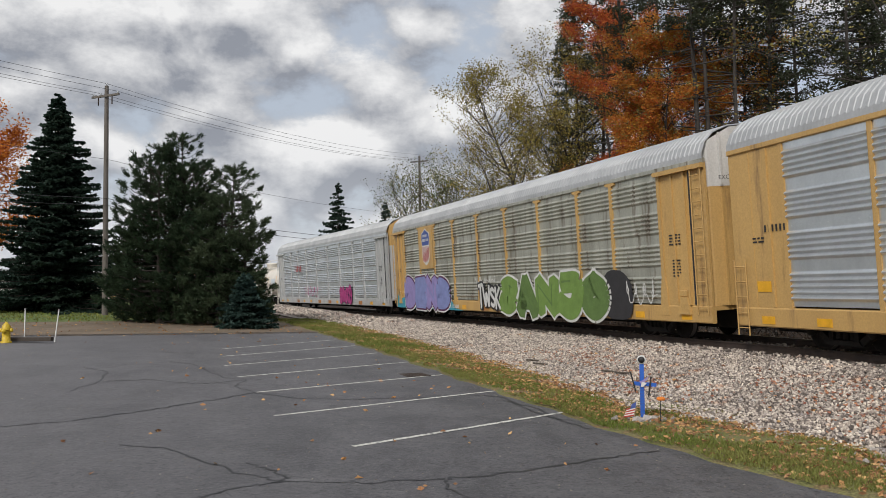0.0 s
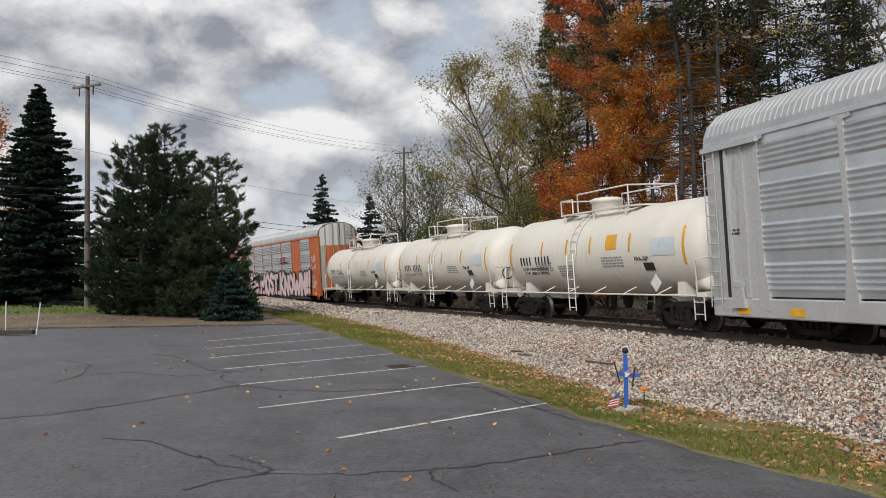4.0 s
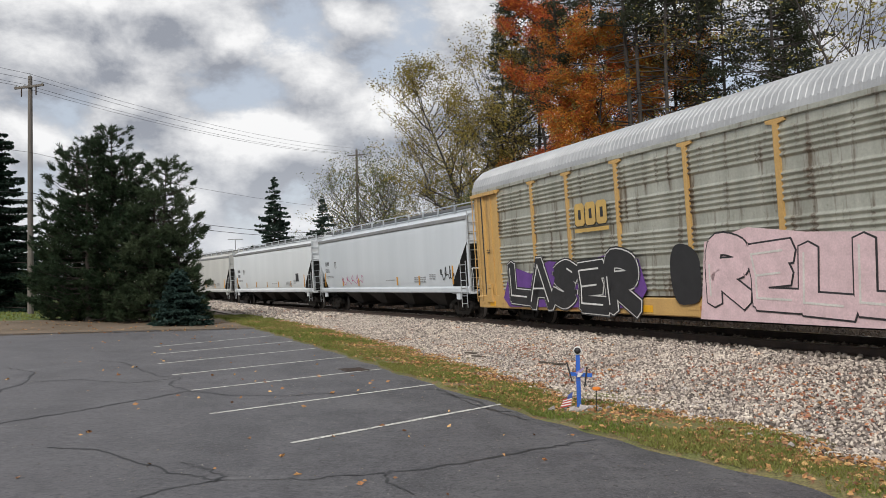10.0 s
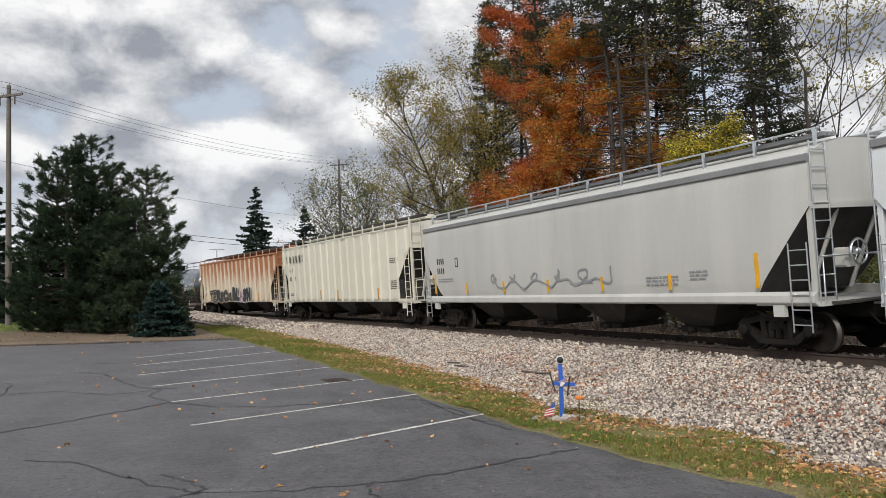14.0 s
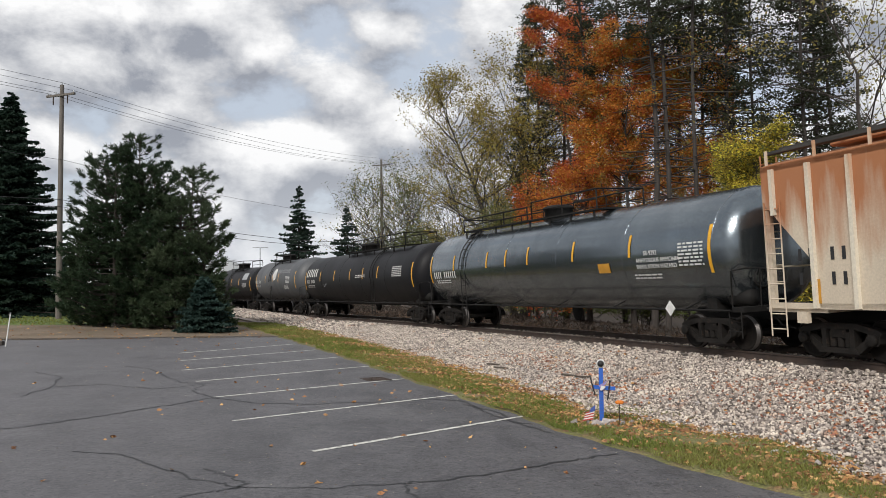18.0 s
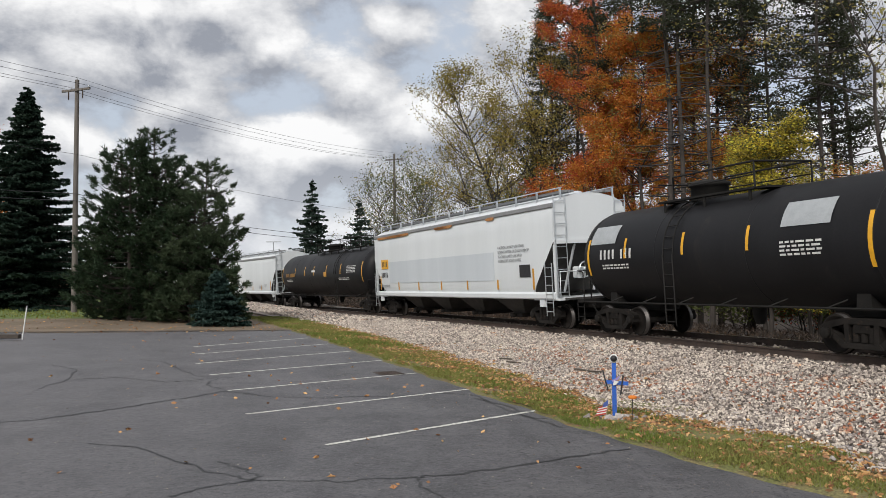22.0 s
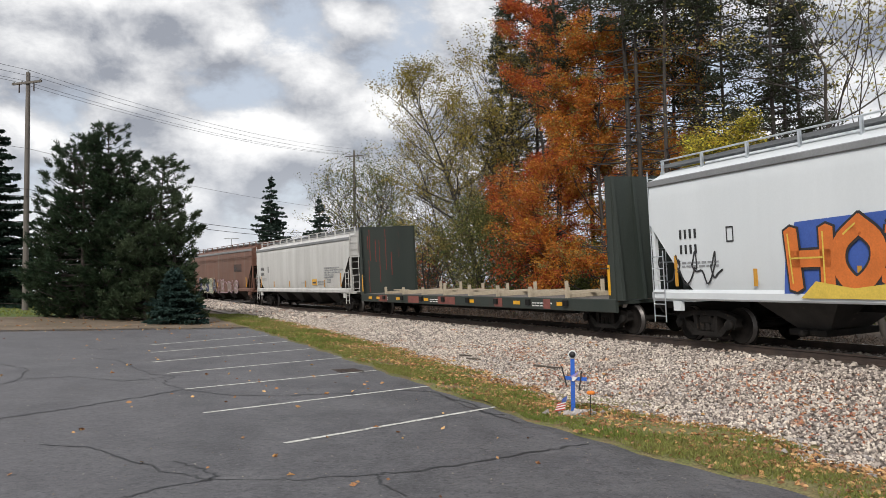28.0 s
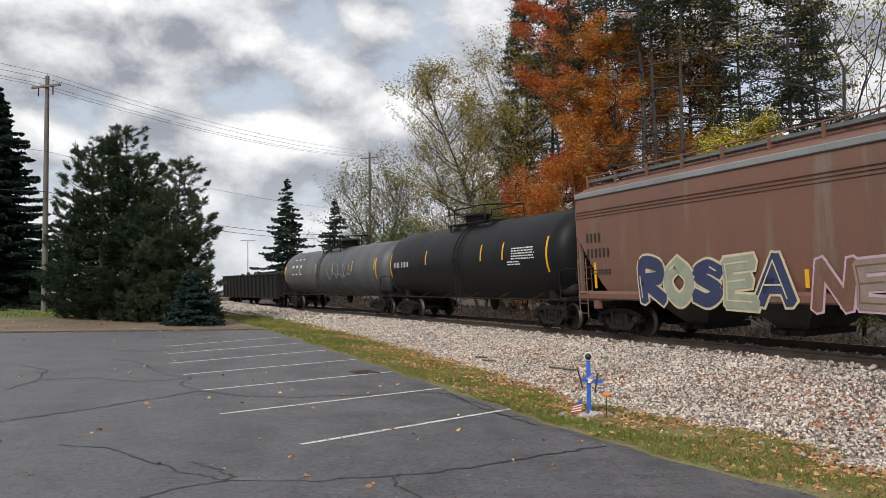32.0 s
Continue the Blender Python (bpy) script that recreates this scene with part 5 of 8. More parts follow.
# ---------------------------------------------------------------- bulkhead flat and gondola
def bulkhead_flat(label, length):
    car = empty_car("bulkhead_flat_car", label)
    half = length / 2
    L = half - 0.9
    part("deck_frame", Geo().box(-L, L, -1.52, -1.42, 0.66, 1.04, bevel=0.02).box(-L, L, 1.42, 1.52, 0.66, 1.04, bevel=0.02).box(-L, L, -1.42, 1.42, 0.88, 0.98), M["darkgreen"], car)
    part("fish_belly_sill", Geo().plate([(-L + 2, 0.9), (-L + 4, 0.45), (L - 4, 0.45), (L - 2, 0.9)], -0.3, 0.3), M["black"], car)
    for i, x in enumerate(np.linspace(-L + 0.6, L - 0.6, 60)):
        part("deck_board", Geo().box(x - 0.15, x + 0.15, -1.45, 1.45, 0.985, 1.04), M["pole"], car)
    rnd = random.Random(8)
    for i, x in enumerate(np.linspace(-L + 3.2, L - 2.6, 8)):
        part("bearing_timber", Geo().box(x - 0.07, x + 0.07, -1.4, 1.4, 1.045, 1.16), M["timber"], car)
        for s in (-1, 1):
            hh = rnd.uniform(0.30, 0.48)
            part("stake", Geo().box(x + 0.1, x + 0.2, s * 1.44 - 0.05, s * 1.44 + 0.05, 1.045, 1.05 + hh), M["timber"], car, "pale wooden stake")
        part("stake_pocket", Geo().box(x + 0.05, x + 0.28, -1.60, -1.52, 0.80, 0.98), M["black"], car)
    for i, x in enumerate(np.linspace(-L + 2.2, L - 4.0, 5)):
        part("loose_board", Geo().box(-1.2, 1.2, -0.06, 0.06, 0, 0.05), M["timber"], car, at=pose(x + 1, rnd.uniform(-0.6, 0.6), 1.165, 0, 0, rnd.uniform(-12, 12)))
    for e in (-1, 1):
        g = Geo().box(*sorted((e * (L - 0.02), e * (L - 0.10))), -1.48, 1.48, 1.0, 4.45)
        wall = part("bulkhead", g, M["darkgreen"], car, "dark green steel bulkhead with rust streaks")
        for k in range(7):
            y, z, l = rnd.uniform(-1.3, 0.4), rnd.uniform(2.6, 4.4), rnd.uniform(0.5, 2.4)
            xs = sorted((e * (L - 0.103), e * (L - 0.100)))
            part("rust_streak", Geo().box(*xs, y - rnd.uniform(0.01, 0.04), y + 0.012, max(1.1, z - l), z), M["rust_run"], wall)
        g = Geo()
        for y in (-1.42, -0.7, 0, 0.7, 1.42):
            g.plate([(e * (L - 0.02), 1.0), (e * (L + 0.30), 1.0), (e * (L + 0.02), 4.45), (e * (L - 0.02), 4.45)], y - 0.05, y + 0.05)
        part("bulkhead_rib", g, M["darkgreen"], car)
        for s in (-1, 1):
            g = Geo().plate([(e * (L - 0.30), 1.0), (e * (L + 0.02), 1.0), (e * (L + 0.02), 4.45), (e * (L - 0.22), 4.45)], s * 1.48 - 0.02, s * 1.48 + 0.02)
            part("side_gusset", g, M["darkgreen"], car)
            lg = Geo()
            for z in (1.9, 2.35, 2.8):
                lg.tube([(e * (L - 0.62), s * 1.53, z), (e * (L - 0.2), s * 1.53, z)], 0.018, 5)
            part("grab_iron", lg, M["darkgreen"], car)
        part("reflector", Geo().box(e * (L - 0.25) - 0.05, e * (L - 0.25) + 0.05, -1.515, -1.503, 1.15, 2.0), M["mark"], car)
        add_coupler(car, e * (half - 0.05), e)
        add_truck(car, e * (half - 2.0))
    for x in (-9.3, -8.2, -5.6, -2.4, 1.8, 5.2, 7.9):
        part("reflector", Geo().box(x - 0.22, x + 0.22, -1.53, -1.521, 0.80, 0.92), M["mark"], car)
    for x0, x1 in ((-1.2, 0.4), (3.6, 4.2), (-8.1, -7.0), (-4.4, -3.2), (6.9, 7.3)):
        part("primer_patch", Geo().box(x0, x1, -1.528, -1.521, 0.70, 1.0), M["rose_primer"], car, "faded red primer patch")
    small_print(car, [(-7.9, 0.88, 1.0, 2), (-2.0, 0.85, 1.1, 2), (6.2, 0.85, 1.2, 2)], -1.524, "ink_white")
    return car


def gondola(label, length):
    car = empty_car("gondola_car", label)
    half = length / 2
    L = half - 0.45
    for s in (-1, 1):
        side = part("side", Geo().box(-L, L, s * 1.46 - 0.03, s * 1.46 + 0.03, 0.95, 2.42), M["black"], car)
        part("top_chord", Geo().box(-L, L, s * 1.48 - 0.08, s * 1.48 + 0.08, 2.40, 2.52, bevel=0.03), M["black"], car)
        part("side_sill", Geo().box(-L, L, s * 1.46 - 0.05, s * 1.46 + 0.05, 0.68, 0.97), M["black"], car)
        for x in np.linspace(-L + 0.3, L - 0.3, 15):
            part("side_post", Geo().box(x - 0.08, x + 0.08, min(s * 1.49, s * 1.58), max(s * 1.49, s * 1.58), 0.72, 2.40), M["black"], car)
    part("floor", Geo().box(-L, L, -1.43, 1.43, 0.90, 1.0), M["black"], car)
    for e in (-1, 1):
        part("end", Geo().box(*sorted((e * L, e * (L - 0.08))), -1.43, 1.43, 1.0, 2.45), M["black"], car)
        add_coupler(car, e * (half - 0.05), e)
        add_truck(car, e * (half - 1.95))
    rnd = random.Random(4)
    g = Geo()
    for i in range(40):
        x, y = rnd.uniform(-L + 0.6, L - 0.6), rnd.uniform(-1, 1)
        g.tube([(x, y, 1.0), (x + rnd.uniform(-0.8, 0.8), y + rnd.uniform(-0.4, 0.4), rnd.uniform(1.9, 2.75))], rnd.uniform(0.05, 0.16), 5)
    part("scrap_load", g, M["hopper_dark"], car, "jumbled scrap load")
    return car


# ---------------------------------------------------------------- the train
# couplings, metres along the train's own line, from the front car backwards
JOINTS = [60.2, 31.85, 3.0, -25.1, -38.35, -51.6, -65.45, -94.3, -122.4, -142.96, -163.0, -183.75, -203.95, -224.95, -245.8, -266.6, -279.4, -292.5, -314.0, -334.3, -354.85, -375.1, -398.2, -418.2, -437.8, -454.9, -474.4, -491.0]
SHIFT = {2: -0.3, 7: -0.3}          # bodies that sit off the middle of their couplings
# how far the train has run every two seconds
RUN = [-20.0, 8.53, 37.13, 65.98, 94.88, 123.66, 152.44, 181.22, 210.12, 239.27, 268.56, 297.92, 327.33, 356.75, 386.16, 415.48, 444.77]
SIDE = -1.528


def build_train():
    cars = []
    ln = [a - b for a, b in zip(JOINTS, JOINTS[1:])]
    # yellow rack at the head
    c = autorack("yellow car carrier with bright galvanised side panels", "yellow", "galv", plain_posts=True)
    stencilled = stencil("######", -12.55, 2.75, 0.16, -1.49)
    part("stencilled_mark", stencilled, M["ink"], c)
    ring = Geo()
    stroke_plates(ring, [(-8.0 + 0.62 * math.cos(a), 3.75 + 0.70 * math.sin(a)) for a in np.linspace(0.9, 5.4, 14)], 0.15, SIDE - 0.03, SIDE)
    part("emblem", ring, M["spray_red"], c, "curved red emblem")
    cars.append(c)
    # yellow rack with dirty panels, shield and graffiti
    c = autorack("yellow car carrier with grimy panels and green and blue graffiti", "yellow", "galv_dirty", top_band="greywhite")
    part("emblem_plate", Geo().box(-9.12, -7.18, SIDE - 0.012, SIDE + 0.03, 2.55, 4.72), M["yellow"], c, "yellow plate behind the shield")
    out = [(-0.52, 3.1), (-0.42, 2.92), (-0.2, 2.80), (0, 2.72), (0.2, 2.80), (0.42, 2.92), (0.52, 3.1), (0.55, 3.75), (0.62, 4.1), (0.56, 4.38), (0.30, 4.46), (0, 4.60), (-0.30, 4.46), (-0.56, 4.38), (-0.62, 4.1), (-0.55, 3.75)]
    shield = part("shield_emblem", Geo().plate([(-8.12 + a, b) for a, b in out], SIDE - 0.018, SIDE - 0.013), M["ink_white"], c, "white-edged striped shield emblem")
    for i in range(6):
        a = -0.45 + i * 0.165
        part("shield_stripe", Geo().plate([(-8.12 + a, 3.0 - 0.14 * (1 - abs(a + 0.04) / 0.5)), (-8.12 + a + 0.085, 3.0 - 0.14 * (1 - abs(a + 0.04) / 0.5)), (-8.12 + a + 0.085, 3.68), (-8.12 + a, 3.68)], SIDE - 0.023, SIDE - 0.019), M["spray_red"], shield)
    part("shield_top", Geo().plate([(-8.12 + a * 0.92, 3.75 + (b - 3.75) * 0.94) for a, b in out[7:]], SIDE - 0.023, SIDE - 0.019), M["ink_blue"], shield)
    part("emblem_bar", stencil("#####", -8.45, 4.17, 0.13, SIDE - 0.026, 0.75, 0.25), M["ink_white"], shield)
    part("emblem_bar", stencil("#######", -8.52, 3.95, 0.13, SIDE - 0.026, 0.75, 0.25), M["ink_white"], shield)
    spray_word(c, "DEND", -11.7, -5.0, 0.52, 2.12, SIDE - 0.03, ["spray_lilac", "spray_peri"], "spray_plum", "lilac and blue bubble graffiti with dark red edges", t=0.40, seed=5, rim=1.2, ground="ink_white", shine="spray_peri", wild=0.6)
    part("graffiti_wave", Geo().plate([(-13.4, 0.52), (-3.4, 0.52), (-4.4, 0.62), (-4.8, 0.95), (-5.6, 0.95), (-7, 0.8), (-9, 0.95), (-11, 0.8), (-12.0, 1.1), (-12.8, 1.0), (-13.2, 1.25)], SIDE - 0.026, SIDE - 0.022), M["spray_cyan"], c, "cyan sprayed ground of the graffiti")
    spray_word(c, "SANJO", 0.75, 8.9, 0.46, 2.02, SIDE - 0.03, ["spray_green", "spray_moss", "spray_green"], "ink_white", "green graffiti letters edged in white", t=0.37, seed=6, rim=1.24, shine="spray_moss", wild=0.7)
    spray_word(c, "TWSK", -1.5, 0.75, 0.75, 1.75, SIDE - 0.03, "ink_white", "ink", "white tag on a black shadow", t=0.075, seed=7, rim=2.0, ground="spray_soot")
    scrawl(c, -1.9, 0.4, 1.75, 2.05, SIDE - 0.03, "ink_white", 7, "small white spray-can tag", 6, 0.016)
    part("graffiti_smoke", Geo().plate(blob_outline_at(9.4, 1.25, 1.7, 1.5), SIDE - 0.024, SIDE - 0.021), M["spray_soot"], c, "black sprayed shadow behind the letters")
    scrawl(c, 9.9, 11.5, 0.95, 1.75, SIDE - 0.03, "ink_white", 8, "thin white spray-can scrawl", 5, 0.016)
    part("stencilled_mark", stencil("#### ######", -5.4, 0.62, 0.17, -1.562), M["ink_white"], c)
    letters("lettering", "EXCESS HEIGHT CAR", 13.93, -1.22, 4.25, 0.15, M["ink"], c).matrix_basis = pose(13.99, -1.22, 4.25, 0, 0, 62)
    cars.append(c)
    # silver rack
    c = autorack("silver car carrier with clean ribbed panels and magenta graffiti", "silver", "galv", top_band="yellow")
    em = part("emblem", stencil("####", -7.6, 3.05, 0.46, SIDE + 0.012, 0.8, 0.25), M["spray_red"], c, "faded red block emblem")
    part("emblem_bar", Geo().box(-7.6, -5.5, SIDE + 0.008, SIDE + 0.014, 2.82, 2.90), M["ink_grey"], em)
    graffiti(c, 4.2, 6.9, 0.55, 1.85, SIDE - 0.03, ["spray_magenta"], "spray_plum", 4, 9, "magenta spray-painted block letters")
    scrawl(c, -5.0, -1.0, 1.0, 2.0, SIDE - 0.03, "spray_magenta", 10, "thin pink spray-can tag", 6, 0.015)
    cars.append(c)
    # white tank cars
    for i, lab in enumerate(("white tank wagon with amber strips and yellow placard", "white tank wagon with rusty stains and amber strips", "shorter-looking white tank wagon with a data panel")):
        k = 3 + i
        c = tank_car(lab, ln[k], "tankwhite", 1.37, 2.31, "tankwhite", "mark", "tankwhite", dome_x=-0.45, plat=(-2.0, 2.2), lad=-0.46, strips=(-2.8, -1.0, 0.55, 2.8))
        h = ln[k] / 2
        tank_stencil(c, "#### #####", -h + 2.1, -0.22, 0.30, 1.37, 2.31, "ink")
        tank_print(c, ([(-h + 1.9, -0.36, 1.6, 2)] if i else []) + [(-3.3, -0.2, 1.2, 4), (1.2, -0.15, 1.2, 4), (-1.7, -0.3, 1.0, 5)], 1.37, 2.31, "ink_grey")
        part("data_panel", curved_patch(h - 2.75, h - 1.65, -0.14, 0.22, 1.384, 2.31), M["panel_blue"], c, "pale printed data panel")
        tank_letters(c, "FRA-AIP", h - 3.6, -0.24, 0.2, 1.37, 2.31, "ink")
        if i == 0:
            for q, w in enumerate(("LD LMT 194800 LB  88350 KG", "LT WT   68200 LB  30950 KG")):
                tank_letters(c, w, -h + 2.2, -0.36 - q * 0.13, 0.155, 1.37, 2.31, "ink")
            part("placard", curved_patch(1.5, 2.1, 0.05, 0.38, 1.386, 2.31), M["mark"], c, "yellow rectangular placard")
        part("hazard_placard", Geo().plate([(h - 2.6, 1.35), (h - 2.35, 1.1), (h - 2.1, 1.35), (h - 2.35, 1.6)], -1.53, -1.51), M["fade_white"], c, "white diamond placard")
        part("data_plate", curved_patch(h - 3.2, h - 2.7, -0.46, -0.28, 1.386, 2.31), M["ink"], c, "small black data plate")
        cars.append(c)
    # orange rack
    c = autorack("orange car carrier with long pink and black graffiti", "orange", "galv", plain_posts=True, solid=(1, 7), top_band="greywhite")
    y = SIDE - 0.05
    spray_word(c, "TUCSON8 MOST KNOWN!!", -11.5, 11.9, 0.52, 2.32, y, "spray_pink", "ink", "pink fat spray-painted letters outlined in black", t=0.215, rim=1.75, shine="spray_pale", wild=1.2)
    part("graffiti_ground", Geo().plate([(-11.6, 0.54), (11.3, 0.54), (11.3, 0.80), (6, 0.86), (1, 0.78), (-4, 0.88), (-11.6, 0.80)], y + 0.012, y + 0.016), M["spray_pink"], c, "pale pink sprayed ground along the sill")
    scrawl(c, -13.6, -12.5, 2.3, 3.6, SIDE, "ink", 12, "black spray-can tag", 4, 0.03)
    em = part("emblem", Geo().plate([(3.9, 3.05), (6.2, 3.05), (6.2, 3.15), (4.0, 3.15)], SIDE - 0.02, SIDE), M["ink"], c, "orange and black emblem bars")
    part("emblem_bar", stencil("####", 4.1, 3.2, 0.34, SIDE - 0.01, 0.9, 0.35), M["spray_red"], em)
    part("number_ground", Geo().box(-8.2, -5.1, -1.589, -1.583, 0.56, 0.86), M["ink"], c)
    part("stencilled_mark", stencil("#### ######", -7.9, 0.63, 0.17, -1.60), M["ink_white"], c)
    for k, (xa, xb, za, zb) in enumerate(((12.05, 12.95, 2.95, 3.5), (12.1, 13.0, 2.4, 2.9), (11.95, 12.75, 1.75, 2.05), (11.95, 12.75, 1.4, 1.72), (12.0, 12.8, 1.05, 1.36))):
        scrawl(c, xa, xb, za, zb, SIDE + 0.03, "ink_white", 70 + k, "white spray-can tag", 5, 0.028 if k < 2 else 0.016)
    for k, w in enumerate(("EXCESS", "HEIGHT", "CAR")):
        letters("lettering", w, 14.0, 0.50, 4.95 - k * 0.22, 0.17, M["ink"], c).matrix_basis = pose(14.2, 0.50, 4.95 - k * 0.22, 0, 0, 85)
    cars.append(c)
    # dirty yellow rack
    c = autorack("yellow car carrier with grimy grey panels and black and pink graffiti", "yellow", "galv_dirty", top_band="greywhite")
    em = part("emblem", Geo().box(-6.62, -4.86, SIDE - 0.012, SIDE - 0.006, 2.86, 2.97), M["rack_letter"], c, "yellow block emblem with dark edges")
    for k in range(3):
        x = -6.58 + k * 0.575
        out = [(x, 3.12), (x + 0.09, 3.05), (x + 0.43, 3.05), (x + 0.52, 3.12), (x + 0.52, 3.64), (x + 0.43, 3.71), (x + 0.09, 3.71), (x, 3.64)]
        part("emblem_edge", Geo().plate([(p - 0.03, q - 0.035) for p, q in out], SIDE - 0.009, SIDE - 0.004), M["ink"], em)
        part("emblem_block", Geo().plate(out, SIDE - 0.016, SIDE - 0.0125), M["rack_letter"], em)
        part("emblem_slot", Geo().box(x + 0.2, x + 0.34, SIDE - 0.0205, SIDE - 0.0175, 3.24, 3.52), M["ink"], em)
    part("graffiti_smoke", Geo().plate([(-11.6, 0.9), (-10.9, 2.0), (-9.5, 1.7), (-8.3, 2.1), (-6.6, 1.9), (-5.2, 2.15), (-3.6, 2.0), (-3.3, 1.2), (-3.8, 0.7), (-11.2, 0.6)], SIDE - 0.022, SIDE - 0.018), M["spray_violet"], c, "violet haze behind the letters")
    spray_word(c, "LASER", -11.1, -3.6, 0.68, 2.15, SIDE - 0.03, "ink", "ink_white", "black angular graffiti with thin white edges", t=0.25, seed=21, rim=1.13, ground="ink", shine="ink_white", wild=1.6)
    part("graffiti_ground", Geo().plate([(-1.3, 0.50), (5.4, 0.48), (4.6, 0.95), (4.4, 2.2), (2.0, 2.35), (0.4, 2.55), (-1.0, 2.3), (-1.2, 1.0)], SIDE - 0.026, SIDE - 0.022), M["spray_pink"], c, "pale pink sprayed patch")
    spray_word(c, "RELL", -0.9, 4.4, 0.75, 2.3, SIDE - 0.03, "spray_pink", "spray_soot", "pink lettering thinly outlined in black", t=0.235, seed=23, rim=1.17, shine="spray_pale", wild=1.3)
    part("graffiti_dark", Geo().plate(blob_outline_at(-1.75, 1.55, 1.1, 1.5), SIDE - 0.028, SIDE - 0.024), M["ink"], c, "black sprayed patch")
    scrawl(c, 8.6, 11.4, 0.9, 1.9, SIDE - 0.03, "ink_white", 25, "white spray-can tag", 6)
    part("stencilled_mark", stencil("#### ######", -9.6, 0.66, 0.18, -1.51), M["ink_white"], c)
    letters("lettering", "EXCESS HEIGHT CAR", 13.99, -1.22, 4.25, 0.15, M["ink"], c).matrix_basis = pose(13.99, -1.22, 4.25, 0, 0, 62)
    cars.append(c)
    # hoppers
    c = hopper_car("pale grey covered hopper with rust stains and faint tags", ln[8], "palegrey", sill_half=9.5, strips=(-8.4, -5.3, -2.8, 2.4, 4.9, 8.2))
    scrawl(c, 7.0, 8.3, 1.55, 2.15, -1.52, "ink", 31, "black spray-can tag", 4)
    scrawl(c, -5.5, -2.0, 1.45, 2.0, -1.52, "spray_magenta", 32, "faint pink tag", 6, 0.012)
    hopper_marks(c, ln[8])
    cars.append(c)
    c = hopper_car("clean white covered hopper with amber strips", ln[9], "white", sill_half=9.24)
    hopper_marks(c, ln[9])
    part("data_plate", Geo().box(6.2, 6.7, -1.53, -1.51, 1.75, 2.25), M["ink"], c, "small black data plate")
    cars.append(c)
    c = hopper_car("weathered grey covered hopper with a ghosted tag", ln[10], "oldgrey", stripe="mark", sill_half=9.6)
    scrawl(c, -4.0, 3.0, 1.5, 2.1, -1.52, "ink_grey", 33, "faded grey tag", 7, 0.03)
    hopper_marks(c, ln[10])
    cars.append(c)
    c = hopper_car("cream ribbed covered hopper with black lettering", ln[11], "cream", ribs=19, top=4.36, bays=3, rounded=False, roof_rail="cream", sill_half=9.4, strips=(-5.1, -2.4, 0.3, 3.0, 5.7))
    part("painted_name", stencil("######", -8.3, 3.42, 0.42, -1.565, 0.85, 0.6), M["ink"], c, "black painted name as bars")
    part("stencilled_mark", stencil("## ##", -8.2, 2.85, 0.24, -1.51, 0.62, 0.5), M["ink"], c)
    part("stencilled_number", stencil("### ###", -8.2, 2.35, 0.24, -1.51, 0.62, 0.3), M["ink"], c)
    small_print(c, [(-8.2, 1.55, 1.1, 2), (7.2, 2.0, 1.3, 5), (7.2, 3.0, 0.9, 3)], -1.51)
    cars.append(c)
    c = hopper_car("rust-stained ribbed covered hopper with dark graffiti", ln[12], "rustwhite", ribs=19, top=4.22, bays=3, rounded=False, roof_rail="rustwhite", rib_paint="rib_rust", sill_half=9.86, strips=(-8.4, 5.76, 8.2))
    spray_word(c, "TERSCK", -6.5, -0.4, 1.12, 2.0, -1.60, ["ink", "ink", "spray_soot"], "spray_cream", "black graffiti edged in tan and cream", t=0.16, seed=35, rim=1.4, shine="spray_cream")
    spray_word(c, "BLASN", 0.0, 4.3, 1.12, 2.1, -1.60, ["ink", "ink", "spray_rosy", "ink", "ink"], "ink_white", "black graffiti edged in white with a pale lilac letter", t=0.17, seed=36, rim=1.35, shine="ink")
    part("stencilled_mark", stencil("## ##", -8.9, 2.1, 0.26, -1.51, 0.62, 0.5), M["ink"], c)
    part("stencilled_number", stencil("## ##", -8.9, 1.6, 0.26, -1.51, 0.62, 0.5), M["ink"], c)
    cars.append(c)
    # black tanks
    c = tank_car("long glossy blue-black tank wagon with yellow strips", ln[13], "tankblue", 1.56, 2.47, "black", dome_x=-0.4, plat=(-6.8, 3.4), lad=-5.7, strips=(-6.6, -3.4, -1.8, -0.1, 2.9, 5.9))
    tank_stencil(c, "#### ######", -8.8, -0.22, 0.28, 1.56, 2.47, "ink_white")
    tank_print(c, [(-8.6, -0.30, 1.6, 2), (6.0, -0.36, 1.2, 2), (8.0, 0.13, 0.95, 7)], 1.56, 2.47, "ink_white")
    for k, w in enumerate(("ANHYDROUS AMMONIA", "INHALATION HAZARD")):
        tank_letters(c, w, 6.2, -0.12 - k * 0.11, 0.165, 1.56, 2.47, "ink_white")
    tank_letters(c, "SR-9292", 6.55, 0.0, 0.175, 1.56, 2.47, "ink_white")
    part("placard", curved_patch(4.3, 4.9, -0.28, -0.10, 1.576, 2.47), M["amber"], c, "amber placard")
    part("hazard_placard", Geo().plate([(7.35, 1.05), (7.55, 0.85), (7.75, 1.05), (7.55, 1.25)], -1.56, -1.54), M["fade_white"], c, "white diamond placard")
    cars.append(c)
    c = tank_car("long black tank wagon with a white painted name", ln[14], "tankblack", 1.55, 2.34, "black", dome_x=-0.5, plat=(-2.0, 7.0), lad=3.7, strips=(-5.8, -2.9, 0.0, 2.2, 4.5))
    tank_stencil(c, "######", -8.9, 0.18, 0.52, 1.55, 2.34, "ink_white", "painted_name", "white painted name as bars")
    tank_stencil(c, "#### #####", -8.7, -0.08, 0.22, 1.55, 2.34, "ink_white")
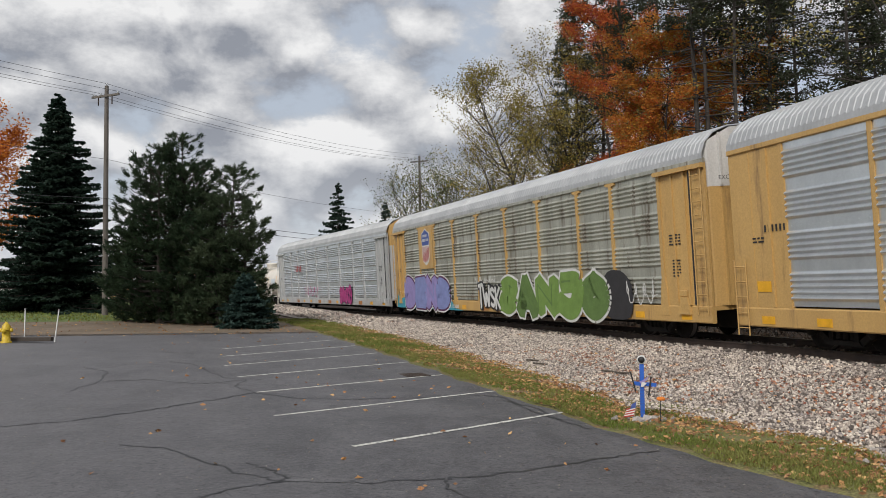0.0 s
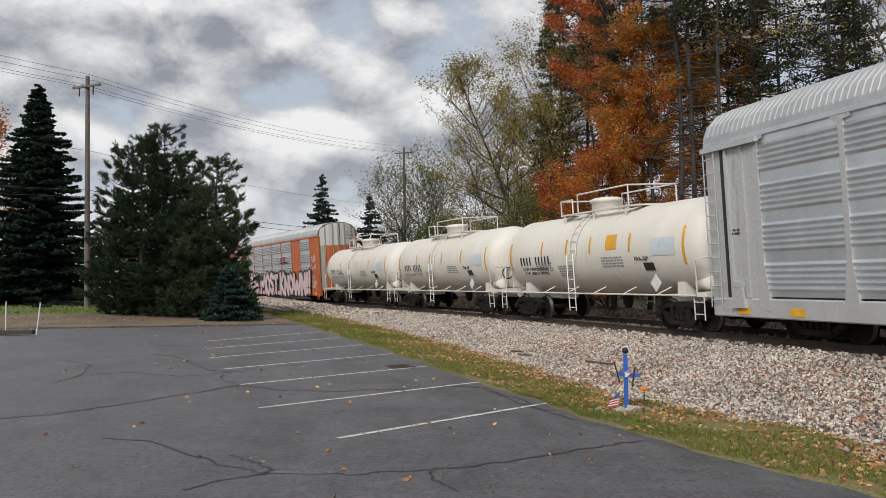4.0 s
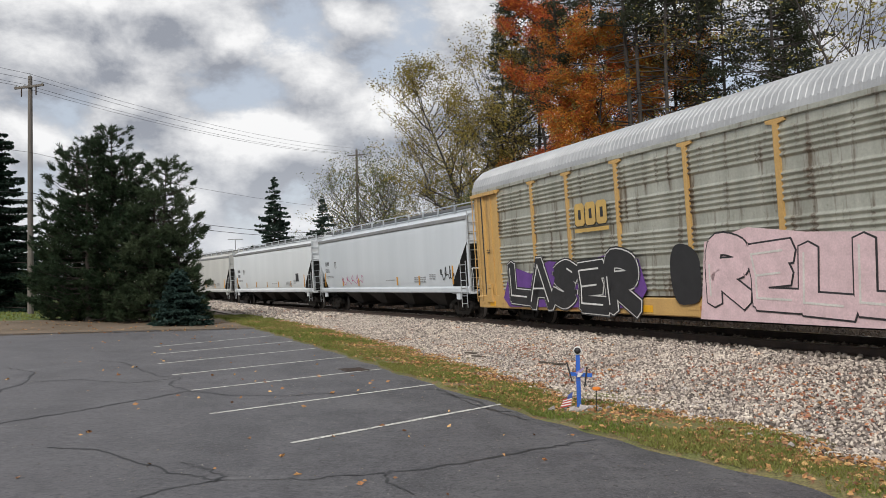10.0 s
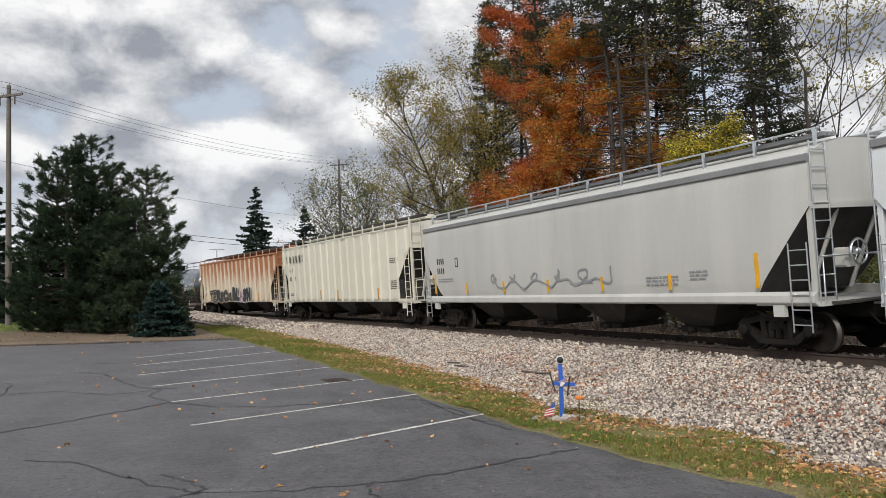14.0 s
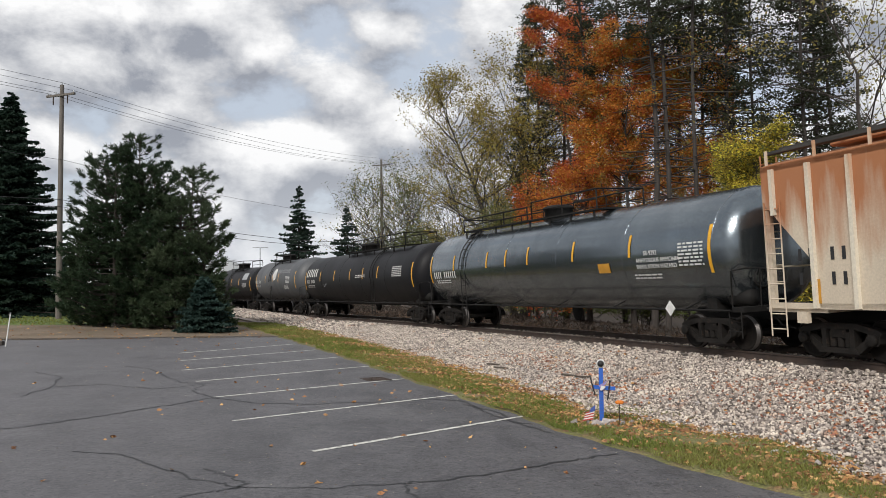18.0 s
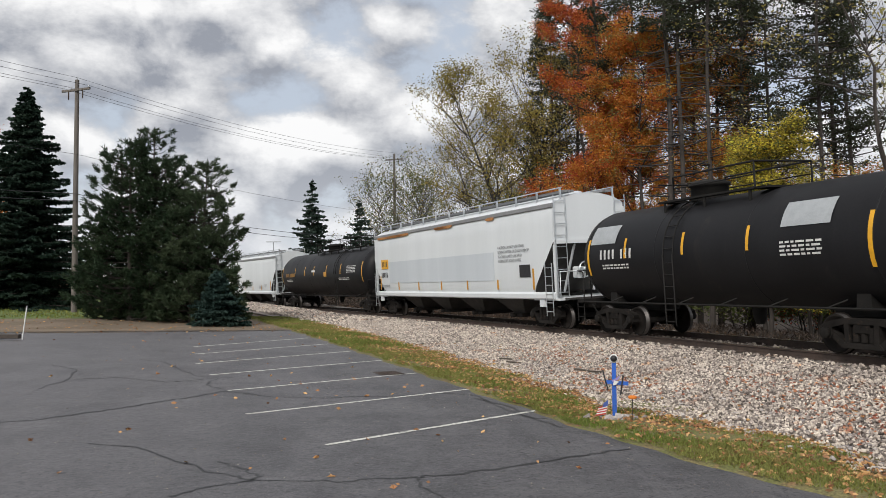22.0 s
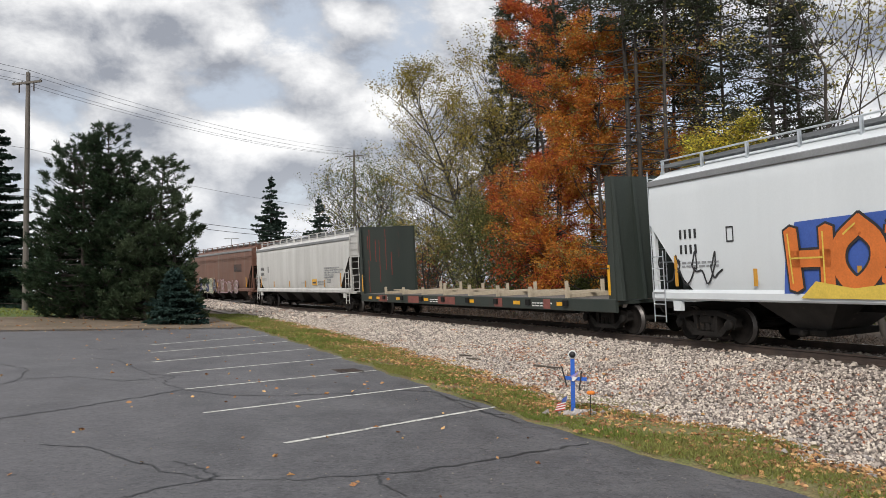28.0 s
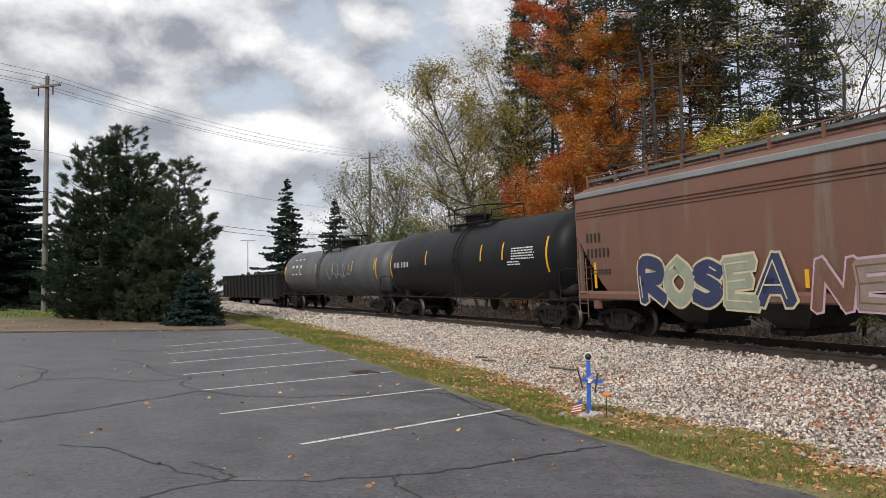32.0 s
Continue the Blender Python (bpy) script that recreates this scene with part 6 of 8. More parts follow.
    tank_print(c, [(-8.6, -0.2, 1.6, 2), (1.0, 0.1, 1.6, 2), (6.6, 0.3, 1.2, 6)], 1.55, 2.34, "ink_white")
    scrawl(c, -5.2, -4.4, 1.9, 2.4, -1.53, "ink_grey", 41, "pale loop tag", 2)
    cars.append(c)
    c = tank_car("short faded grey-black tank wagon with a white disc emblem", ln[15], "tankgrey", 1.58, 2.46, "black", dome_x=-1.0, plat=(-2.2, 2.2), lad=-1.1, strips=(-2.5, -0.5, 1.04))
    part("disc_emblem", tank_disc(0.0, 0.36, 0.48, 1.58, 2.46), M["ink_white"], c, "white disc emblem with faint strokes")
    tank_stencil(c, "#############", 0.7, 0.38, 0.30, 1.58, 2.46, "ink_grey", "painted_name", "grey painted name as bars")
    tank_stencil(c, "#### ####", -5.3, -0.05, 0.24, 1.58, 2.46, "ink_white")
    tank_print(c, [(-5.2, -0.18, 1.4, 2), (2.9, 0.2, 1.0, 6), (2.4, -0.2, 1.0, 4)], 1.58, 2.46, "ink_white")
    cars.append(c)
    c = tank_car("short black tank wagon with blank grey panels", ln[16], "tankblack", 1.46, 2.34, "black", dome_x=-1.15, plat=(-2.2, 1.6), lad=-1.1, strips=(-3.25, -0.56, 1.87))
    for x in (-5.2, 2.9):
        part("data_panel", curved_patch(x, x + 1.4, 0.30, 0.72, 1.476, 2.34), M["panel"], c, "blank grey panel")
    tank_stencil(c, "#### ###", -4.6, -0.02, 0.28, 1.46, 2.34, "ink_white")
    tank_print(c, [(-4.5, -0.16, 1.4, 2), (2.9, 0.05, 1.2, 4)], 1.46, 2.34, "ink_white")
    cars.append(c)
    c = hopper_car("white and blue-grey covered hopper with rust along its roof", ln[17], "white", top=4.35, sill_half=9.75)
    part("repaint_band", Geo().box(-7.3, 5.2, -1.522, -1.516, 1.75, 2.85), M["palegrey"], c, "pale blue-grey repainted band")
    part("emblem", Geo().box(-8.55, -7.45, -1.53, -1.515, 2.50, 3.0), M["mark"], c, "yellow rectangular emblem")
    part("emblem_bar", stencil("####", -8.4, 2.62, 0.27, -1.535), M["ink"], c)
    part("stencilled_number", stencil("#####", -8.55, 2.05, 0.26, -1.53), M["ink"], c)
    rust = random.Random(77)
    for i in range(14):
        x = rust.uniform(-9.0, 8.5)
        part("rust_patch", Geo().plate(blob_outline_at(x, 4.16, rust.uniform(0.4, 1.3), 0.13), -1.508, -1.50), M["rust"], c, "orange rust patch")
    small_print(c, [(-8.6, 1.62, 1.4, 2)], -1.53, "ink_grey")
    for k, w in enumerate(("CAUTION DO NOT USE STEAM", "BOILING WATER OR SHARP OBJECTS", "TO CLEAN LINED CAR WITH", "CLEAN SOFT SOLED SHOES")):
        letters("lettering", w, 5.6, -1.53, 2.95 - k * 0.17, 0.15, M["ink_grey"], c)
    part("data_plate", Geo().box(7.3, 8.1, -1.53, -1.515, 1.85, 2.3), M["ink"], c, "small black data plate")
    cars.append(c)
    c = tank_car("long matt black tank wagon with amber lettering", ln[18], "tankblack", 1.57, 2.42, "black", dome_x=-0.3, plat=(-1.8, 7.2), lad=4.06, strips=(-5.4, -2.9, -0.7, 2.1, 5.0))
    tank_stencil(c, "#### ######", -7.8, -0.05, 0.26, 1.57, 2.42, "amber")
    part("placard", curved_patch(1.6, 2.2, -0.1, 0.1, 1.586, 2.42), M["amber"], c, "orange placard")
    part("label_strip", curved_patch(-1.2, -0.4, 0.12, 0.2, 1.586, 2.42), M["ink_white"], c, "white label strip")
    tank_print(c, [(-7.7, -0.2, 1.6, 2), (6.2, 0.25, 1.6, 5), (4.6, -0.2, 2.0, 2)], 1.57, 2.42, "ink_white")
    cars.append(c)
    c = hopper_car("white covered hopper with dark end frames", ln[19], "white", top=4.12, sill_half=9.12)
    hopper_marks(c, ln[19])
    cars.append(c)
    c = hopper_car("white covered hopper with orange and blue graffiti", ln[20], "white", top=4.1, sill_half=9.27)
    part("graffiti_ground", Geo().plate([(-4.8, 1.1), (1.9, 1.1), (1.7, 1.8), (1.0, 2.2), (-0.2, 2.3), (-0.6, 2.8), (-2.6, 2.75), (-4.4, 2.7), (-4.7, 2.0)], -1.524, -1.52), M["spray_blue"], c, "blue sprayed ground")
    spray_word(c, "HOSER", -4.6, 1.1, 1.32, 2.75, -1.545, "spray_orange", "spray_soot", "orange lettering with black edges", t=0.17, seed=51, rim=1.3, shine="spray_yellow")
    part("graffiti_drip", Geo().plate([(-4.3, 1.16), (1.0, 1.16), (0.6, 1.42), (-0.4, 1.36), (-1.8, 1.5), (-3.0, 1.36), (-3.9, 1.5)], -1.575, -1.571), M["spray_yellow"], c, "yellow fade under the letters")
    scrawl(c, -9.0, -6.6, 1.4, 2.3, -1.52, "ink", 52, "black spray-can tag", 5)
    scrawl(c, 6.0, 7.6, 1.5, 2.2, -1.52, "spray_green", 53, "green spray-can tag", 3, 0.04)
    scrawl(c, 1.8, 4.6, 1.5, 2.0, -1.52, "ink", 54, "black spray-can tag", 4)
    hopper_marks(c, ln[20])
    cars.append(c)
    cars.append(bulkhead_flat("dark green bulkhead flat wagon carrying loose timber stakes", ln[21]))
    c = hopper_car("cream-white covered hopper with a yellow notice", ln[22], "greywhite", top=4.05, roof_rail="greywhite", sill_half=9.2, strips=(-8.1, -4.9, -1.4, 1.8, 5.2, 7.85))
    hopper_marks(c, ln[22])
    for k, w in enumerate(("CAUTION LINED CAR DO NOT USE STEAM", "BOILING WATER OR SHARP OBJECTS TO CLEAN CAR", "ENTER CAR WITH CLEAN SOFT SOLED SHOES", "CONSULT OWNER BEFORE", "REPAIRING HOPPER BODY")):
        letters("lettering", w, 5.25, -1.53, 2.42 - k * 0.13, 0.125, M["ink_grey"], c)
    part("notice", Geo().box(3.1, 3.9, -1.53, -1.515, 1.50, 1.85), M["mark"], c, "yellow notice with small print")
    part("notice_print", Geo().box(3.2, 3.8, -1.536, -1.531, 1.60, 1.70), M["ink"], c)
    cars.append(c)
    c = hopper_car("red-brown covered hopper with cream and blue graffiti", ln[23], "brown", top=4.25, stripe="mark", roof_rail="brown", sill_half=9.22)
    spray_word(c, "ROSEA", -5.95, -0.5, 1.0, 2.15, -1.545, ["spray_navy", "spray_sage"], "spray_cream", "navy and sage graffiti edged in cream", t=0.17, seed=61, rim=1.35, shine="spray_cream")
    spray_word(c, "NEBRAS", 0.0, 5.8, 1.0, 1.9, -1.545, ["brown", "spray_faded"], "spray_rosy", "faded rose-edged graffiti", t=0.13, seed=62, rim=1.4, shine="brown")
    part("stencilled_mark", stencil("####", -8.6, 2.75, 0.26, -1.53), M["ink"], c)
    part("stencilled_number", stencil("######", -8.6, 2.3, 0.26, -1.53), M["ink"], c)
    small_print(c, [(4.8, 3.1, 2.0, 7), (-8.5, 1.9, 1.2, 2)], -1.53)
    for i in range(3):
        part("body_seam", Geo().box(-9.2, 9.2, -1.50, -1.475, 3.50 + i * 0.09, 3.53 + i * 0.09), M["brown"], c)
    cars.append(c)
    c = tank_car("plain black tank wagon with yellow strips", ln[24], "tankblack", 1.55, 2.46, "black", dome_x=-0.65, lad=0.3, strips=(-2.9, 2.5, 4.25))
    tank_stencil(c, "#### #####", -6.8, -0.05, 0.24, 1.55, 2.46, "ink_white")
    tank_print(c, [(4.9, 0.2, 1.6, 5), (4.6, -0.1, 0.9, 2)], 1.55, 2.46, "ink_white")
    cars.append(c)
    c = tank_car("weathered black tank wagon with white block graffiti", ln[25], "tankgrey", 1.45, 2.38, "black", dome_x=1.0)
    tank_stencil(c, "###", -6.8, -0.05, 1.1, 1.45, 2.38, "ink_white", "graffiti", "white block graffiti")
    scrawl(c, 0.5, 5.0, 1.9, 2.8, -1.50, "ink_grey", 63, "grey spray-can lettering", 6)
    cars.append(c)
    cars.append(gondola("black gondola wagon heaped with scrap", ln[26]))
    return cars


def blob_outline_at(cx, cz, w, h):
    return [(cx + a, cz + b) for a, b in blob_outline(w, h, random.Random(int(abs(cx * 31) + abs(cz * 7))), rough=0.04)]


def tank_disc(x, a, r, rad, mid, n=20):
    """A disc laid on the tank's side about x, angle a."""
    g, v = Geo(), []
    for k in range(n):
        t = 2 * math.pi * k / n
        b = a + r * math.sin(t) / rad
        v.append((x + r * math.cos(t), -(rad + 0.014) * math.cos(b), mid + (rad + 0.014) * math.sin(b)))
    c = (x, -(rad + 0.05) * math.cos(a), mid + (rad + 0.05) * math.sin(a))
    g.add(v + [c], [(k, (k + 1) % n, n) for k in range(n)])
    return g


def hopper_marks(c, length):
    h = length / 2 - 0.7
    part("stencilled_mark", stencil("####", -h + 1.35, 2.55, 0.22, -1.52), M["ink"], c)
    part("stencilled_number", stencil("####", -h + 1.35, 2.18, 0.22, -1.52), M["ink"], c)
    part("inspection_box", Geo().box(-h + 3.0, -h + 3.03, -1.524, -1.518, 2.4, 2.75).box(-h + 3.2, -h + 3.23, -1.524, -1.518, 2.4, 2.75).box(-h + 3.0, -h + 3.23, -1.524, -1.518, 2.72, 2.75).box(-h + 3.0, -h + 3.23, -1.524, -1.518, 2.4, 2.43), M["ink"], c)
    small_print(c, [(-h + 1.4, 1.95, 1.3, 2), (h - 5.2, 1.7, 1.2, 3), (h - 3.6, 1.8, 0.6, 3), (1.0, 1.62, 1.2, 1)], -1.521, "ink_grey")


for nm, col in (("pink", (0.68, 0.50, 0.52)), ("magenta", (0.42, 0.04, 0.20)), ("plum", (0.10, 0.02, 0.08)), ("lilac", (0.30, 0.25, 0.52)), ("blue", (0.05, 0.11, 0.40)), ("violet", (0.13, 0.05, 0.25)), ("cyan", (0.04, 0.30, 0.40)), ("green", (0.16, 0.27, 0.06)), ("moss", (0.11, 0.19, 0.05)),
                ("pale", (0.62, 0.60, 0.56)), ("red", (0.38, 0.035, 0.035)), ("orange", (0.66, 0.17, 0.03)), ("yellow", (0.70, 0.50, 0.08)), ("navy", (0.03, 0.04, 0.10)), ("sage", (0.30, 0.32, 0.24)), ("cream", (0.58, 0.50, 0.34)), ("rose", (0.50, 0.16, 0.16)), ("soot", (0.028, 0.027, 0.030)), ("peri", (0.22, 0.26, 0.52)), ("rosy", (0.52, 0.36, 0.42)), ("faded", (0.26, 0.20, 0.17))):
    M["spray_" + nm] = material("spray_paint_" + nm, col, rough=0.6, scale=2.5, fine=25, bump=0.02)
M["rack_letter"] = material("faded_emblem_yellow", (0.55, 0.36, 0.10), (0.45, 0.30, 0.10), rough=0.6, scale=3)
M["ink_blue"] = material("faded_blue_paint", (0.06, 0.10, 0.32), rough=0.6)
M["panel_blue"] = material("pale_blue_panel", (0.50, 0.58, 0.64), (0.60, 0.64, 0.66), rough=0.5, scale=6)
M["rose_primer"] = material("faded_red_primer", (0.22, 0.07, 0.055), (0.16, 0.055, 0.045), rough=0.7, scale=4)
M["rust_run"] = material("dark_rust_run", (0.17, 0.036, 0.026), (0.10, 0.032, 0.024), rough=0.8, scale=6)
M["rust"] = material("orange_rust", (0.46, 0.22, 0.07), (0.34, 0.14, 0.05), rough=0.9, scale=5)

CARS = build_train()


# ---------------------------------------------------------------- trees
def leaf_cloud(centres, radii, count, size, rnd, flat=0.5, squash=1.0):
    """Vertices and quads of many small leaves scattered round centres (arrays)."""
    centres, radii = np.asarray(centres, float), np.asarray(radii, float)
    idx = rnd.integers(0, len(centres), count)
    d = rnd.normal(size=(count, 3))
    d /= np.linalg.norm(d, axis=1)[:, None]
    p = centres[idx] + d * (radii[idx] * rnd.random(count) ** 0.45)[:, None] * np.array([1, 1, squash])
    a = rnd.normal(size=(count, 3))
    a[:, 2] *= flat
    a /= np.linalg.norm(a, axis=1)[:, None]
    b = np.cross(a, rnd.normal(size=(count, 3)))
    b /= np.linalg.norm(b, axis=1)[:, None]
    s = size * rnd.uniform(0.6, 1.3, count)[:, None]
    a, b = a * s, b * s * 0.55
    v = np.stack([p - a, p + b * 0.9 - a * 0.1, p + a, p - b], 1).reshape(-1, 3)
    return v, np.arange(count * 4).reshape(-1, 4)


def spray_cloud(tips, dirs, lengths, width, rnd, droop=0.15, per=5):
    """Needle sprays: narrow blades fanned along each twig."""
    n = len(tips)
    tips, dirs, lengths = np.repeat(tips, per, 0), np.repeat(dirs, per, 0), np.repeat(lengths, per)
    m = n * per
    t = rnd.random(m)[:, None]
    base = tips - dirs * lengths[:, None] * t
    side = rnd.normal(size=(m, 3)) * np.array([1, 1, 0.5])
    d = dirs * 0.7 + side * 0.55
    d[:, 2] -= droop
    d /= np.linalg.norm(d, axis=1)[:, None]
    w = np.cross(d, rnd.normal(size=(m, 3)))
    w /= np.linalg.norm(w, axis=1)[:, None]
    L = (np.minimum(width * 3.2, lengths * 0.9 + 0.06) * rnd.uniform(0.6, 1.3, m))[:, None]
    w = w * width * rnd.uniform(0.6, 1.2, m)[:, None]
    v = np.stack([base, base + d * L * 0.5 + w, base + d * L, base + d * L * 0.5 - w], 1).reshape(-1, 3)
    return v, np.arange(m * 4).reshape(-1, 4)


def tree_thing(name, label, category="tree", group=""):
    e = new(name)
    return tagged(e, label, category, group)


def conifer(name, label, x, y, height, radius, mat, seed, bare=0.04, density=1.0, droop=0.25, lean=0.0, width=0.11, shape=1.0, dz=0.0, group="", trunk=None, bark="bark_dark", per=9, rise=-0.05, open_=0.0):
    """A spruce or pine: tapered trunk, whorls of limbs and needle sprays with gaps."""
    rnd, r2 = np.random.default_rng(seed), random.Random(seed)
    t = tree_thing(name, label, group=group)
    t.location = on_ground(x, y, dz)
    tr = trunk or height * 0.013
    g = Geo()
    wob = [r2.uniform(-0.1, 0.1) for _ in range(7)]
    line = [(lean * height * k / 6 + wob[k] * (k > 0) * 0.5, wob[-k] * 0.5 * (k > 0), height * k / 6) for k in range(7)]
    g.tube(line, [tr * (1 - 0.9 * k / 6) for k in range(7)], 8)
    tips, dirs, lens = [], [], []
    zs, xs, ys = [p[2] for p in line], [p[0] for p in line], [p[1] for p in line]
    z = height * bare
    while z < height * 0.99:
        f = (z / height - bare) / (1 - bare)
        reach = radius * ((1 - f) ** shape) + 0.06
        bx, by = float(np.interp(z, zs, xs)), float(np.interp(z, zs, ys))
        k = max(4, int((5 + 4 * (1 - f)) * density))
        a0 = r2.uniform(0, 6.283)
        for i in range(k):
            a = a0 + 6.283 * i / k + r2.uniform(-0.3, 0.3)
            rr = reach * r2.choice((0.45, 0.65, 0.85, 1.0, 1.15)) * r2.uniform(0.88, 1.1)
            if open_ and r2.random() < open_:
                continue
            zz = z + r2.uniform(-0.18, 0.18) * (1 + 3 * (rise > 0))
            if rr > 0.7:
                g.tube([(bx, by, zz), (bx + math.cos(a) * rr * 0.5, by + math.sin(a) * rr * 0.5, zz - droop * rr * 0.22), (bx + math.cos(a) * rr, by + math.sin(a) * rr, zz - droop * rr * 0.25)], [0.010 + 0.010 * rr, 0.008 + 0.005 * rr, 0.005], 4, cap=False)
            n = max(2, int(rr * 3.4 * density))
            for j in range(n):
                u = (j + 0.8) / n
                # sag along the limb, tips turned up again
                sag = -droop * rr * (0.9 * u - 0.65 * u * u)
                px, py, pz = bx + math.cos(a) * rr * u, by + math.sin(a) * rr * u, zz + sag
                for s in (-1, 1) if j < n - 1 else (-0.6, 0, 0.6):
                    sw = a + s * 0.8
                    ll = (0.05 + 0.12 * min(1, rr)) + 0.28 * rr * (1 - u) ** 0.7 * 0.7
                    tips.append((px + math.cos(sw) * ll, py + math.sin(sw) * ll, pz + (rise if rise else -0.05) * ll))
                    dirs.append((math.cos(sw), math.sin(sw), rise))
                    lens.append(ll)
        z += (0.20 + 0.22 * (1 - f)) / density ** 0.5
    v, f = spray_cloud(np.array(tips), np.array(dirs), np.array(lens), width, rnd, per=per)
    part("trunk", g, M[bark], t)
    part("crown", big_mesh("crown", v, f, M[mat]), None, t)
    return t


def bushy_pine(label, x, y, height, radius, seed, mat="pine", lean=0.0, top=0.62, group=""):
    """A young pine: rising limbs that end in tufts of needles, in uneven lobes with gaps."""
    rnd, r2 = np.random.default_rng(seed), random.Random(seed)
    t = tree_thing("pine_tree", label, group=group)
    t.location = on_ground(x, y, -0.05)
    g, tips, dirs = Geo(), [], []
    g.tube([(lean * height * k / 5, 0, height * k / 5) for k in range(6)], [0.15 * (1 - 0.9 * k / 5) for k in range(6)], 8)
    ph = [r2.uniform(0, 6.28) for _ in range(6)]
    z = 0.15
    while z < height - 0.1:
        f = z / height
        for i in range(7 if f < 0.8 else 5):
            a = r2.uniform(0, 6.283)
            lobe = 1 + 0.22 * math.sin(2 * a + 1.1 * z + ph[0]) + 0.20 * math.sin(3 * a - 1.7 * z + ph[1]) + 0.10 * math.sin(5 * a + 3.1 * z + ph[2])
            rr = max(0.25, radius * (1 - f) ** top * min(1, 0.72 + f * 2.2) * lobe * r2.uniform(0.72, 1.08))
            up = 0.25 + 0.5 * f + r2.uniform(-0.1, 0.15)
            b, e = Vector((lean * z, 0, z)), Vector((lean * z + math.cos(a) * rr, math.sin(a) * rr, z + up * rr * (0.45 if f < 0.7 else 0.8)))
            mid = b.lerp(e, 0.5) - Vector((0, 0, 0.10 * rr))
            g.tube([b, mid, e], [0.012 + 0.012 * rr, 0.010 + 0.006 * rr, 0.006], 4, cap=False)
            for j in range(max(2, int(rr * 3.4))):
                u = 1 - 0.72 * r2.random() ** 1.5
                w = a + r2.choice((-1, 1)) * r2.uniform(0.2, 1.0)
                o = (1.05 - u) * rr * 0.55 + 0.10
                c = b.lerp(e, u) + Vector((math.cos(w) * o, math.sin(w) * o, r2.uniform(-0.06, 0.20)))
                tips.append(tuple(c))
                dirs.append((math.cos(w), math.sin(w), 0.55))
        z += 0.25
    for k in range(5):
        tips.append((lean * height, 0, height - 0.16 * k))
        dirs.append((0, 0, 1))
    per = 40
    tips, dirs = np.repeat(np.array(tips), per, 0), np.repeat(np.array(dirs), per, 0)
    m = len(tips)
    d = dirs * 0.85 + rnd.normal(size=(m, 3)) * 0.55
    d /= np.linalg.norm(d, axis=1)[:, None]
    w = np.cross(d, rnd.normal(size=(m, 3)))
    w *= (0.017 * rnd.uniform(0.7, 1.3, m) / np.linalg.norm(w, axis=1))[:, None]
    base = tips + dirs * (0.28 * rnd.random(m) - 0.2)[:, None]
    L = (0.20 * rnd.uniform(0.6, 1.35, m))[:, None]
    v = np.stack([base, base + d * L * 0.5 + w, base + d * L, base + d * L * 0.5 - w], 1).reshape(-1, 3)
    part("trunk", g, M["bark_dark"], t)
    part("crown", big_mesh("crown", v, np.arange(m * 4).reshape(-1, 4), M[mat]), None, t)
    return t


def limbs(g, start, direction, length, radius, depth, r2, tips, spread=0.6, up=0.25, kids=3):
    """Branches that fork; collects the twigs' ends."""
    p, d = Vector(start), Vector(direction).normalized()
    pts, rs = [p.copy()], [radius]
    n = 4
    for i in range(n):
        d = (d + Vector((r2.uniform(-1, 1), r2.uniform(-1, 1), r2.uniform(-0.6, 1.0) + up)) * 0.16).normalized()
        p = p + d * (length / n)
        pts.append(p.copy())
        rs.append(radius * (1 - 0.6 * (i + 1) / n))
        if depth == 0:
            tips.append(tuple(p))
    g.tube(pts, rs, 5 if radius > 0.05 else 4, cap=False)
    if depth > 0:
        for k in range(kids):
            q = pts[r2.randint(1, n)]
            a = r2.uniform(0, 6.283)
            nd = (d + Vector((math.cos(a), math.sin(a), r2.uniform(-0.2, 0.5))) * spread).normalized()
            limbs(g, q, nd, length * r2.uniform(0.55, 0.8), radius * 0.5, depth - 1, r2, tips, spread, up, kids)
        tips.append(tuple(p))


